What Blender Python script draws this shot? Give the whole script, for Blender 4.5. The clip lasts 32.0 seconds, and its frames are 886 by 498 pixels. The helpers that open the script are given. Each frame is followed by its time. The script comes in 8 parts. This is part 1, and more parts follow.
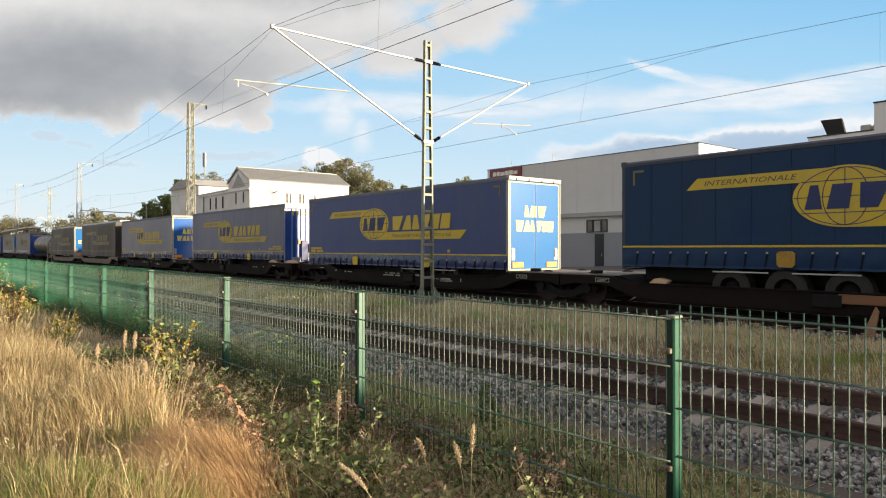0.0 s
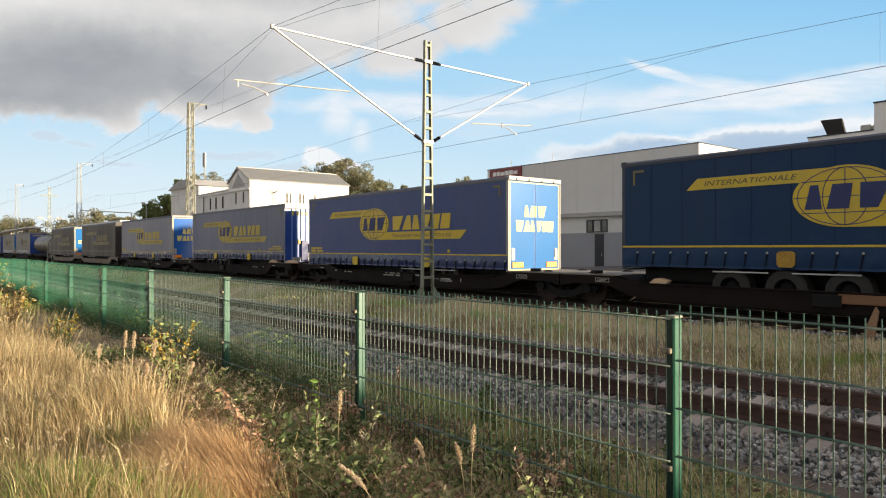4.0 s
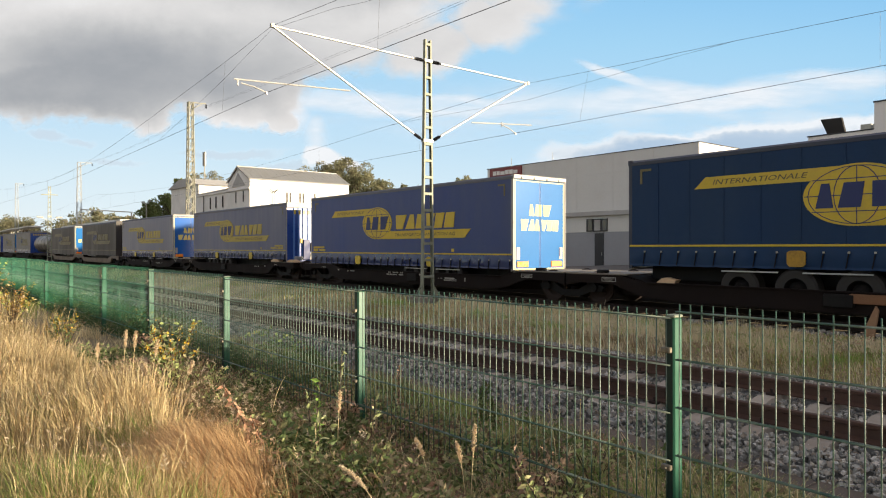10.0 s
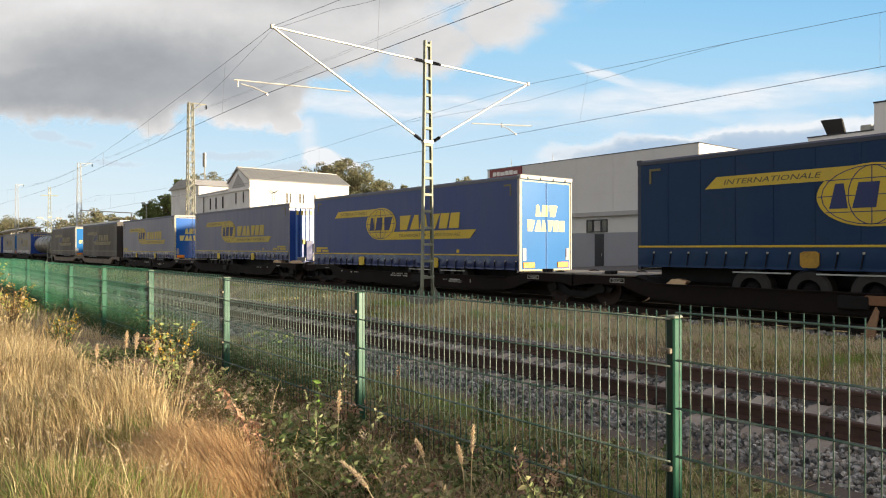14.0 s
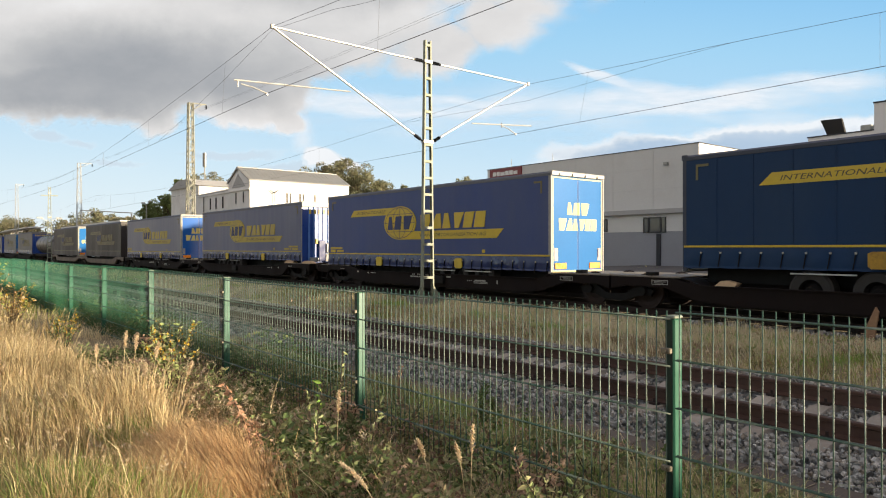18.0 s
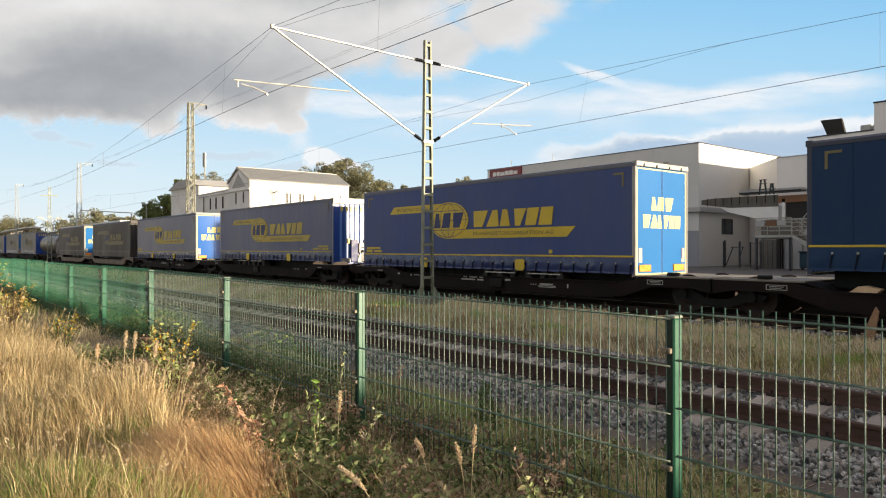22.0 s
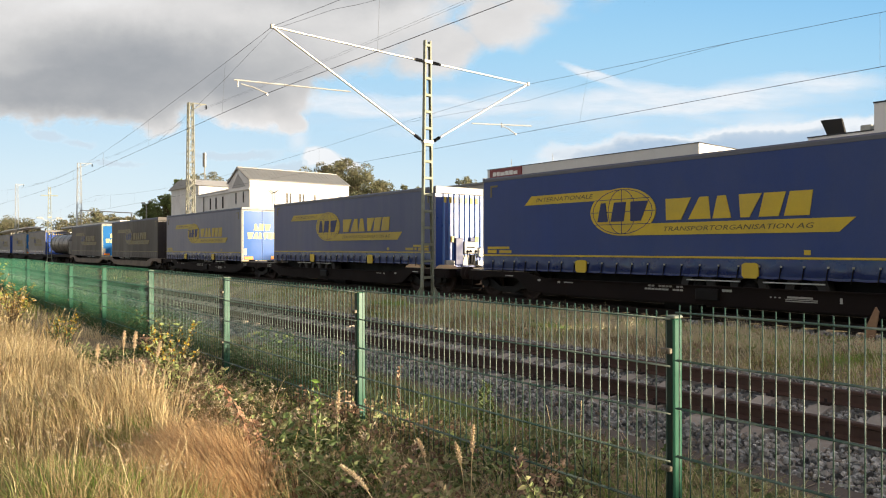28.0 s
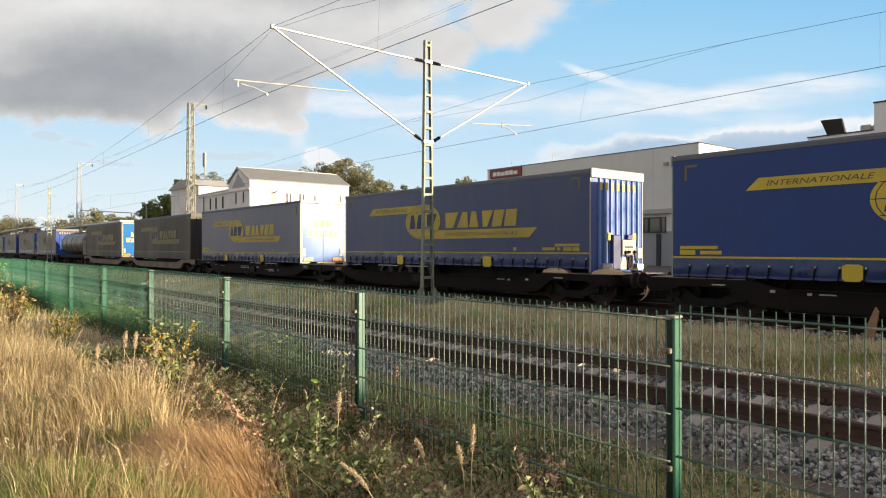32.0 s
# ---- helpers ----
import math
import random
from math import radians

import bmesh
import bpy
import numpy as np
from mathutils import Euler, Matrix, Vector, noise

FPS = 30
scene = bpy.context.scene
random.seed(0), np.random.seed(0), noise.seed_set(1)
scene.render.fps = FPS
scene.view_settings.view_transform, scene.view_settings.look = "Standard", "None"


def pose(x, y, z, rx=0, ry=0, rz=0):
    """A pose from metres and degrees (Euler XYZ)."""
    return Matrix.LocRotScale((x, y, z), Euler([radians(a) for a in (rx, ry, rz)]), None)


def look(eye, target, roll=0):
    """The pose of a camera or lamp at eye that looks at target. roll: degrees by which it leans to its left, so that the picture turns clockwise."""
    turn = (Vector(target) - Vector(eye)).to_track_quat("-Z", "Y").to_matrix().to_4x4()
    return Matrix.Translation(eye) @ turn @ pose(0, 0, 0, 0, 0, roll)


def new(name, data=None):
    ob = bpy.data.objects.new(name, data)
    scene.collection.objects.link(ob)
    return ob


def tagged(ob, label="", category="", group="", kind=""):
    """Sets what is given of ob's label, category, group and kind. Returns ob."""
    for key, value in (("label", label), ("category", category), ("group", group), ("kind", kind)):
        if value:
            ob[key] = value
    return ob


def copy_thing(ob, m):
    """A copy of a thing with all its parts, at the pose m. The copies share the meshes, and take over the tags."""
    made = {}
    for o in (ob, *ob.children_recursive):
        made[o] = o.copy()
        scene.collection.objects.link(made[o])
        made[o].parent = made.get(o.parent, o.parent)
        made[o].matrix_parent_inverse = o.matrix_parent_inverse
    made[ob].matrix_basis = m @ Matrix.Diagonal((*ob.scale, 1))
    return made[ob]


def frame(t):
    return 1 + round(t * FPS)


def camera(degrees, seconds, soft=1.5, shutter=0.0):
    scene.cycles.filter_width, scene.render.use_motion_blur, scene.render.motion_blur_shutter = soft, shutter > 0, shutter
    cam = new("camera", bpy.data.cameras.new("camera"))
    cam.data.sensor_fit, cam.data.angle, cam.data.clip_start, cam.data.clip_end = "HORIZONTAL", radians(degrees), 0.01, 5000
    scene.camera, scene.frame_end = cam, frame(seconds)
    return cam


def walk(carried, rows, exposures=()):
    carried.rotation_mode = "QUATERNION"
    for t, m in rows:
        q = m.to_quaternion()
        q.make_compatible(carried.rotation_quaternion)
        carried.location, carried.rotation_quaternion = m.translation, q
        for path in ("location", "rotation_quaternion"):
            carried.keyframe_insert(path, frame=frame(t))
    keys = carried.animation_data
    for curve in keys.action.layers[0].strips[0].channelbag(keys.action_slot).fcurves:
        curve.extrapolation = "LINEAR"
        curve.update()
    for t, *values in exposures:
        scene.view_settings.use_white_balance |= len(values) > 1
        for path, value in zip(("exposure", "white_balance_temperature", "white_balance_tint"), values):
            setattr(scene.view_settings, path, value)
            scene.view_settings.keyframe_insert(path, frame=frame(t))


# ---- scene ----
HEAD = 38.79                      # angle between the rails and the view, degrees
EYE = (0.0, 0.0, 1.34)


def aim(dx=0.0, dy=0.0):
    """The camera's pose; dx, dy: a tremor of the support, in thousandths of a radian."""
    a = radians(HEAD) + dx / 1000
    return look(EYE, (-math.cos(a) * 50, math.sin(a) * 50, EYE[2] + dy * 0.05 - 0.02), 0.0)


cam = camera(65.5, 32.0, soft=1.1)
EXPOSURE = 0.6
walk(cam, [(0, aim()), (6, aim()), (7.5, aim(0.9, 0.8)), (8.7, aim(0.9, 0.8)), (9.0, aim(-1.6, -1.2)), (9.4, aim(0, -1.2)),
           (12.0, aim(0, -1.0)), (12.6, aim()), (32, aim())], exposures=[(0, EXPOSURE), (32, EXPOSURE)])

# ---- light ----
SUN_AZ = 34.0                     # degrees from +X, towards +Y
SUN_EL = 8.1
world = bpy.data.worlds.new("sky")
scene.world = world
world.use_nodes = True
wn = world.node_tree
sky = wn.nodes.new("ShaderNodeTexSky")
sky.sky_type = "NISHITA"
sky.sun_disc = False
sky.sun_elevation = radians(SUN_EL + 6)
sky.sun_rotation = radians(90 - SUN_AZ)
sky.air_density, sky.dust_density, sky.ozone_density = 1.0, 0.6, 1.6
bgn = wn.nodes["Background"]
bgn.inputs[1].default_value = 0.145
wtc = wn.nodes.new("ShaderNodeTexCoord")
wnz = wn.nodes.new("ShaderNodeTexNoise")
wnz.inputs["Scale"].default_value, wnz.inputs["Detail"].default_value = 2.2, 6.0
wn.links.new(wtc.outputs["Generated"], wnz.inputs["Vector"])
wrp = wn.nodes.new("ShaderNodeValToRGB")
wrp.color_ramp.elements[0].position, wrp.color_ramp.elements[1].position = 0.40, 0.58
wrp.color_ramp.elements[1].color = (0.9, 0.9, 0.9, 1)
wn.links.new(wnz.outputs[0], wrp.inputs[0])
wmx = wn.nodes.new("ShaderNodeMix")
wmx.data_type = "RGBA"
wn.links.new(wrp.outputs[0], wmx.inputs[0])
wn.links.new(sky.outputs[0], wmx.inputs[6])
wmx.inputs[7].default_value = (3.3, 2.68, 2.32, 1.0)
wn.links.new(wmx.outputs[2], bgn.inputs[0])
sun_data = bpy.data.lights.new("sun", "SUN")
sun_data.energy, sun_data.angle, sun_data.color = 7.6, radians(0.6), (1.0, 0.83, 0.60)
sun = new("sun", sun_data)
_sd = Vector((math.cos(radians(SUN_EL)) * math.cos(radians(SUN_AZ)), math.cos(radians(SUN_EL)) * math.sin(radians(SUN_AZ)), math.sin(radians(SUN_EL))))
sun.matrix_world = look(tuple(_sd * 100), (0, 0, 0))


# ---- mesh helpers ----
def lin(r, g, b):
    """Linear colour from 8-bit sRGB."""
    return tuple(((c / 255 + 0.055) / 1.055) ** 2.4 if c > 10 else c / 255 / 12.92 for c in (r, g, b)) + (1.0,)


class Geo:
    """Gathers points and faces for one mesh; faces may carry a material index."""

    def __init__(self):
        self.v, self.f, self.m = [], [], []

    def add(self, verts, faces, mi=0):
        n = len(self.v)
        self.v.extend(tuple(p) for p in verts)
        self.f.extend(tuple(i + n for i in f) for f in faces)
        self.m.extend([mi] * len(faces))
        return self

    def box(self, x0, x1, y0, y1, z0, z1, c=0.0, mi=0):
        if c <= 0:
            v = [(x, y, z) for x in (x0, x1) for y in (y0, y1) for z in (z0, z1)]
            return self.add(v, [(0, 1, 3, 2), (4, 6, 7, 5), (0, 4, 5, 1), (2, 3, 7, 6), (0, 2, 6, 4), (1, 5, 7, 3)], mi)
        lo, hi = (x0, y0, z0), (x1, y1, z1)
        v, idx = [], {}
        for i in range(8):
            s = ((i >> 2) & 1, (i >> 1) & 1, i & 1)
            for ax in range(3):
                p = [(hi[k] if s[k] else lo[k]) if k == ax else ((hi[k] - c) if s[k] else (lo[k] + c)) for k in range(3)]
                idx[s, ax] = len(v)
                v.append(p)
        f = []
        for ax in range(3):
            o = [k for k in range(3) if k != ax]
            for side in (0, 1):
                q = []
                for a, b in ((0, 0), (1, 0), (1, 1), (0, 1)):
                    s = [0, 0, 0]
                    s[ax], s[o[0]], s[o[1]] = side, a, b
                    q.append(idx[tuple(s), ax])
                f.append(q)
            for a in (0, 1):
                for b in (0, 1):
                    s0, s1 = [0, 0, 0], [0, 0, 0]
                    s0[o[0]] = s1[o[0]] = a
                    s0[o[1]] = s1[o[1]] = b
                    s0[ax], s1[ax] = 0, 1
                    f.append((idx[tuple(s0), o[0]], idx[tuple(s1), o[0]], idx[tuple(s1), o[1]], idx[tuple(s0), o[1]]))
        for i in range(8):
            s = ((i >> 2) & 1, (i >> 1) & 1, i & 1)
            f.append((idx[s, 0], idx[s, 1], idx[s, 2]))
        return self.add(v, f, mi)

    def tube(self, p, q, r, n=8, r2=None, mi=0, cap=True):
        p, q = Vector(p), Vector(q)
        r2 = r if r2 is None else r2
        d = (q - p).normalized()
        u = d.orthogonal().normalized()
        w = d.cross(u)
        v = []
        for c, rr in ((p, r), (q, r2)):
            for i in range(n):
                a = 2 * math.pi * i / n
                v.append(c + (u * math.cos(a) + w * math.sin(a)) * rr)
        f = [(i, (i + 1) % n, n + (i + 1) % n, n + i) for i in range(n)]
        if cap:
            f += [tuple(range(n))[::-1], tuple(range(n, 2 * n))]
        return self.add(v, f, mi)

    def beam(self, p, q, w, h, mi=0, up=(0, 0, 1)):
        """A square bar from p to q."""
        p, q = Vector(p), Vector(q)
        d = (q - p).normalized()
        s = d.cross(Vector(up))
        s = s.normalized() if s.length > 1e-4 else d.orthogonal().normalized()
        t = s.cross(d)
        v = [c + s * a * w / 2 + t * b * h / 2 for c in (p, q) for a, b in ((-1, -1), (1, -1), (1, 1), (-1, 1))]
        return self.add(v, [(0, 1, 5, 4), (1, 2, 6, 5), (2, 3, 7, 6), (3, 0, 4, 7), (3, 2, 1, 0), (4, 5, 6, 7)], mi)

    def prism(self, prof, y0, y1, axis="y", mi=0):
        """Extrudes an outline: axis y takes (x, z) pairs, axis x takes (y, z), axis z takes (x, y)."""
        n = len(prof)
        mk = {"y": lambda a, b, t: (a, t, b), "x": lambda a, b, t: (t, a, b), "z": lambda a, b, t: (a, b, t)}[axis]
        v = [mk(a, b, y0) for a, b in prof] + [mk(a, b, y1) for a, b in prof]
        f = [(i, (i + 1) % n, n + (i + 1) % n, n + i) for i in range(n)] + [tuple(range(n))[::-1], tuple(range(n, 2 * n))]
        return self.add(v, f, mi)

    def lathe(self, prof, n=20, axis="y", mi=0):
        """Turns an outline of (along, radius) pairs about an axis through the origin."""
        v, f = [], []
        for a, r in prof:
            for i in range(n):
                t = 2 * math.pi * i / n
                c, s = r * math.cos(t), r * math.sin(t)
                v.append({"y": (c, a, s), "x": (a, c, s), "z": (c, s, a)}[axis])
        for k in range(len(prof) - 1):
            for i in range(n):
                f.append((k * n + i, k * n + (i + 1) % n, (k + 1) * n + (i + 1) % n, (k + 1) * n + i))
        return self.add(v, f, mi)

    def mesh(self, name, mats, smooth=False):
        me = bpy.data.meshes.new(name)
        me.from_pydata(self.v, [], self.f)
        for m in (mats if isinstance(mats, (list, tuple)) else [mats]):
            me.materials.append(m)
        if any(self.m):
            me.polygons.foreach_set("material_index", self.m)
        if smooth:
            me.polygons.foreach_set("use_smooth", [True] * len(self.f))
        bm = bmesh.new()
        bm.from_mesh(me)
        bmesh.ops.recalc_face_normals(bm, faces=bm.faces)
        bm.to_mesh(me)
        bm.free()
        me.update()
        return me


def part(name, geo, material, parent, label="", smooth=False, at=None):
    """Links a mesh as one part under a thing or part."""
    me = geo if isinstance(geo, bpy.types.Mesh) else geo.mesh(name, material, smooth)
    ob = new(name, me)
    ob.parent = parent
    if at is not None:
        ob.matrix_basis = at if isinstance(at, Matrix) else Matrix.Translation(at)
    if label:
        tagged(ob, label)
    return ob


def thing(name, label, category, at=None, group="", kind="", geo=None, material=None, smooth=False):
    """A top-level thing: an Empty, or one mesh where geo is given."""
    ob = new(name, geo.mesh(name, material, smooth) if geo else None)
    if at is not None:
        ob.matrix_basis = at if isinstance(at, Matrix) else Matrix.Translation(at)
    return tagged(ob, label, category, group, kind)


def bulk(name, verts, faces, mats, mi=None, smooth=False):
    """A mesh from arrays: verts (n,3), faces (m,k)."""
    me = bpy.data.meshes.new(name)
    verts, faces = np.asarray(verts, dtype=np.float32), np.asarray(faces, dtype=np.int32)
    k = faces.shape[1]
    me.vertices.add(len(verts))
    me.vertices.foreach_set("co", verts.ravel())
    me.loops.add(faces.size)
    me.loops.foreach_set("vertex_index", faces.ravel())
    me.polygons.add(len(faces))
    me.polygons.foreach_set("loop_start", np.arange(0, faces.size, k, dtype=np.int32))
    for m in (mats if isinstance(mats, (list, tuple)) else [mats]):
        me.materials.append(m)
    if mi is not None:
        me.polygons.foreach_set("material_index", np.asarray(mi, dtype=np.int32))
    me.polygons.foreach_set("use_smooth", np.full(len(faces), bool(smooth)))
    me.update(calc_edges=True)
    me.validate()
    return me


# ---- materials ----
def nodes_of(m):
    m.use_nodes = True
    nt = m.node_tree
    return nt, nt.nodes["Principled BSDF"]


def noise_node(nt, scale, detail=4.0, rough=0.6, coord="Object", stretch=None):
    tc = nt.nodes.new("ShaderNodeTexCoord")
    nz = nt.nodes.new("ShaderNodeTexNoise")
    nz.inputs["Scale"].default_value, nz.inputs["Detail"].default_value, nz.inputs["Roughness"].default_value = scale, detail, rough
    if stretch:
        mp = nt.nodes.new("ShaderNodeMapping")
        mp.inputs["Scale"].default_value = stretch
        nt.links.new(tc.outputs[coord], mp.inputs[0])
        nt.links.new(mp.outputs[0], nz.inputs["Vector"])
    else:
        nt.links.new(tc.outputs[coord], nz.inputs["Vector"])
    return nz


def ramp(nt, src, stops):
    r = nt.nodes.new("ShaderNodeValToRGB")
    e = r.color_ramp.elements
    while len(e) < len(stops):
        e.new(0.5)
    for el, (p, c) in zip(e, stops):
        el.position, el.color = p, (c if len(c) == 4 else (*c, 1.0))
    nt.links.new(src, r.inputs[0])
    return r


def mixc(nt, fac, a, b, blend="MIX"):
    m = nt.nodes.new("ShaderNodeMix")
    m.data_type, m.blend_type = "RGBA", blend
    for sock, val in ((m.inputs[0], fac), (m.inputs[6], a), (m.inputs[7], b)):
        if isinstance(val, (int, float, tuple)):
            sock.default_value = val
        else:
            nt.links.new(val, sock)
    return m.outputs[2]


def scaled(c, k):
    return (min(c[0] * k, 1), min(c[1] * k, 1), min(c[2] * k, 1), 1.0)


def surface(name, col, rough=0.6, metal=0.0, var=0.18, scale=3.0, fine=60.0, bump=0.15, dirt=None, dirt_amt=0.5, dirt_scale=1.2,
            stretch=None, spec=0.5, rand=0.0, coat=0.0, rvar=0.12):
    """A worn surface: broad tone, fine grain, patches of dirt, sheen or glint, uneven gloss and relief."""
    m = bpy.data.materials.new(name)
    nt, bs = nodes_of(m)
    big = noise_node(nt, scale, 5.0, 0.6, stretch=stretch)
    small = noise_node(nt, fine, 3.0, 0.65)
    c1 = ramp(nt, big.outputs[0], [(0.3, scaled(col, 1 - var)), (0.7, scaled(col, 1 + var))]).outputs[0]
    g = ramp(nt, small.outputs[0], [(0.3, (1 - var * 0.7,) * 3), (0.7, (1 + var * 0.4,) * 3)]).outputs[0]
    c = mixc(nt, 1.0, c1, g, "MULTIPLY")
    if dirt:
        dn = noise_node(nt, dirt_scale, 8.0, 0.68, stretch=stretch)
        k = ramp(nt, dn.outputs[0], [(0.45, (0, 0, 0)), (0.72, (dirt_amt,) * 3)]).outputs[0]
        c = mixc(nt, k, c, dirt)
    if rand:
        oi = nt.nodes.new("ShaderNodeObjectInfo")
        k = ramp(nt, oi.outputs["Random"], [(0.0, (1 - rand,) * 3), (1.0, (1.0,) * 3)]).outputs[0]
        c = mixc(nt, 1.0, c, k, "MULTIPLY")
    nt.links.new(c, bs.inputs["Base Color"])
    rr = ramp(nt, big.outputs[0], [(0.3, (max(rough - rvar, 0.03),) * 3), (0.7, (min(rough + rvar, 1),) * 3)])
    nt.links.new(rr.outputs[0], bs.inputs["Roughness"])
    bs.inputs["Metallic"].default_value = metal
    bs.inputs["Specular IOR Level"].default_value = spec
    bs.inputs["Coat Weight"].default_value = coat
    if bump:
        b = nt.nodes.new("ShaderNodeBump")
        b.inputs["Strength"].default_value, b.inputs["Distance"].default_value = bump, 0.01
        nt.links.new(small.outputs[0], b.inputs["Height"])
        nt.links.new(b.outputs[0], bs.inputs["Normal"])
    return m


def leafy(name, stops, rough=0.6, trans=0.35, patch=0.6):
    """Blades and leaves: a tone per island, patches across the field, some light let through."""
    m = bpy.data.materials.new(name)
    nt, bs = nodes_of(m)
    ge = nt.nodes.new("ShaderNodeNewGeometry")
    nz = noise_node(nt, patch, 3.0, 0.6)
    ad = nt.nodes.new("ShaderNodeMath")
    ad.operation = "MULTIPLY_ADD"
    ad.inputs[1].default_value, ad.inputs[2].default_value = 0.55, 0.0
    nt.links.new(ge.outputs["Random Per Island"], ad.inputs[0])
    sc = nt.nodes.new("ShaderNodeMath")
    sc.operation = "MULTIPLY_ADD"
    sc.inputs[1].default_value = 1.1
    nt.links.new(nz.outputs[0], sc.inputs[0])
    nt.links.new(ad.outputs[0], sc.inputs[2])
    sb = nt.nodes.new("ShaderNodeMath")
    sb.operation = "SUBTRACT"
    sb.inputs[1].default_value = 0.32
    nt.links.new(sc.outputs[0], sb.inputs[0])
    c = ramp(nt, sb.outputs[0], stops).outputs[0]
    nt.links.new(c, bs.inputs["Base Color"])
    bs.inputs["Roughness"].default_value = rough
    bs.inputs["Specular IOR Level"].default_value = 0.3
    tr = nt.nodes.new("ShaderNodeBsdfTranslucent")
    nt.links.new(c, tr.inputs[0])
    mx = nt.nodes.new("ShaderNodeMixShader")
    mx.inputs[0].default_value = trans
    out = nt.nodes["Material Output"]
    nt.links.new(bs.outputs[0], mx.inputs[1])
    nt.links.new(tr.outputs[0], mx.inputs[2])
    nt.links.new(mx.outputs[0], out.inputs[0])
    return m


M = {}
GRIME = lin(62, 56, 50)
# large grey patches put the curtain's grazing sheen into the colour
M["curtain"] = surface("curtain_blue", lin(34, 60, 122), 0.45, var=0.12, scale=0.5, fine=35, bump=0.05, dirt=lin(78, 86, 110), dirt_amt=0.55, dirt_scale=0.22, stretch=(1, 1, 0.5), spec=0.3)
M["curtain_mid"] = surface("curtain_dusty_blue", lin(32, 52, 104), 0.45, var=0.10, scale=0.7, fine=35, bump=0.05, dirt=lin(56, 66, 94), dirt_amt=0.4, dirt_scale=0.5, stretch=(1, 1, 0.35))
# greyer base than the other blues: grazing sheen put into the colour
M["curtain_greyed"] = surface("curtain_dull", lin(72, 82, 112), 0.45, var=0.12, scale=0.6, fine=30, bump=0.05, dirt=lin(92, 96, 114), dirt_amt=0.5, dirt_scale=0.5, stretch=(1, 1, 0.35))
M["curtain_dark"] = surface("curtain_grey", lin(66, 59, 53), 0.55, var=0.14, scale=0.6, fine=30, bump=0.05, dirt=lin(44, 39, 35), dirt_amt=0.6, dirt_scale=0.5, stretch=(1, 1, 0.35))
M["curtain_navy"] = surface("curtain_navy", lin(24, 52, 86), 0.5, var=0.12, scale=0.6, fine=30, bump=0.05, dirt=lin(44, 64, 88), dirt_amt=0.45, dirt_scale=0.5, stretch=(1, 1, 0.35), spec=0.18)
for key, amount in (("curtain", 0.28), ("curtain_mid", 0.5), ("curtain_greyed", 0.42), ("curtain_navy", 0.10)):
    dusty = M[key].node_tree.nodes["Principled BSDF"]
    dusty.inputs["Sheen Weight"].default_value, dusty.inputs["Sheen Roughness"].default_value = amount, 0.5
    dusty.inputs["Sheen Tint"].default_value = (0.9, 0.86, 0.8, 1)
M["yellow"] = surface("logo_yellow", lin(202, 174, 40), 0.45, var=0.08, scale=1.0, fine=40, bump=0.03, dirt=lin(150, 130, 60), dirt_amt=0.35)
M["yellow_pale"] = surface("pale_yellow", lin(214, 200, 112), 0.5, var=0.05, scale=1.0, bump=0.0)
M["yellow_muted"] = surface("muted_yellow", lin(182, 160, 58), 0.5, var=0.12, scale=0.8, fine=40, bump=0.03, dirt=lin(120, 112, 80), dirt_amt=0.5, dirt_scale=0.5)
M["skirt"] = surface("skirt_blue", lin(26, 44, 94), 0.3, var=0.12, scale=2.0, fine=25, bump=0.05, dirt=lin(46, 58, 88), dirt_amt=0.4, dirt_scale=1.5)
M["yellow_dull"] = surface("faded_yellow", lin(112, 102, 62), 0.5, var=0.1, scale=1.0, fine=40, bump=0.03, dirt=lin(90, 86, 70), dirt_amt=0.5)
M["navy_ink"] = surface("navy_print", lin(28, 40, 92), 0.5, var=0.06, bump=0)
M["door_blue"] = surface("door_blue", lin(40, 104, 164), 0.3, var=0.05, scale=0.6, fine=12, bump=0.0, spec=0.12, rvar=0.02)
M["door_polished"] = surface("door_blue_polished", lin(32, 92, 168), 0.2, var=0.05, scale=0.6, fine=12, bump=0.0, spec=0.5, rvar=0.02)
M["front_blue"] = surface("front_wall_blue", lin(28, 66, 142), 0.35, var=0.08, scale=1.5, fine=20, bump=0.03)
# lighter than the front wall: sunlit rib faces put into the colour
M["rib_pale"] = surface("pale_blue_rib", lin(92, 132, 196), 0.35, var=0.06, scale=1.5, fine=20, bump=0.03)
M["white"] = surface("white_paint", lin(160, 158, 152), 0.4, var=0.06, scale=2.0, fine=40, bump=0.04, dirt=lin(150, 140, 125), dirt_amt=0.35)
M["alu"] = surface("aluminium", lin(176, 176, 174), 0.38, metal=0.6, var=0.1, scale=3, fine=50, bump=0.05, dirt=GRIME, dirt_amt=0.3)
M["roof_grey"] = surface("tarpaulin_roof", lin(76, 82, 98), 0.55, var=0.12, bump=0.06)
M["frame_white"] = surface("frame_white_paint", lin(152, 150, 145), 0.45, var=0.06, scale=2.0, fine=30, bump=0.03, dirt=lin(120, 112, 100), dirt_amt=0.45, dirt_scale=2.5)
M["pad_old"] = surface("soiled_yellow_pad", lin(172, 134, 40), 0.6, var=0.15, scale=5, fine=40, bump=0.05, dirt=lin(92, 66, 34), dirt_amt=0.6, dirt_scale=6)
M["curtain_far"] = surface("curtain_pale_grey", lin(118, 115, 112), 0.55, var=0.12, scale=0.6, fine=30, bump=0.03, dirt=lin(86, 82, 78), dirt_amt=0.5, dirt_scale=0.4)
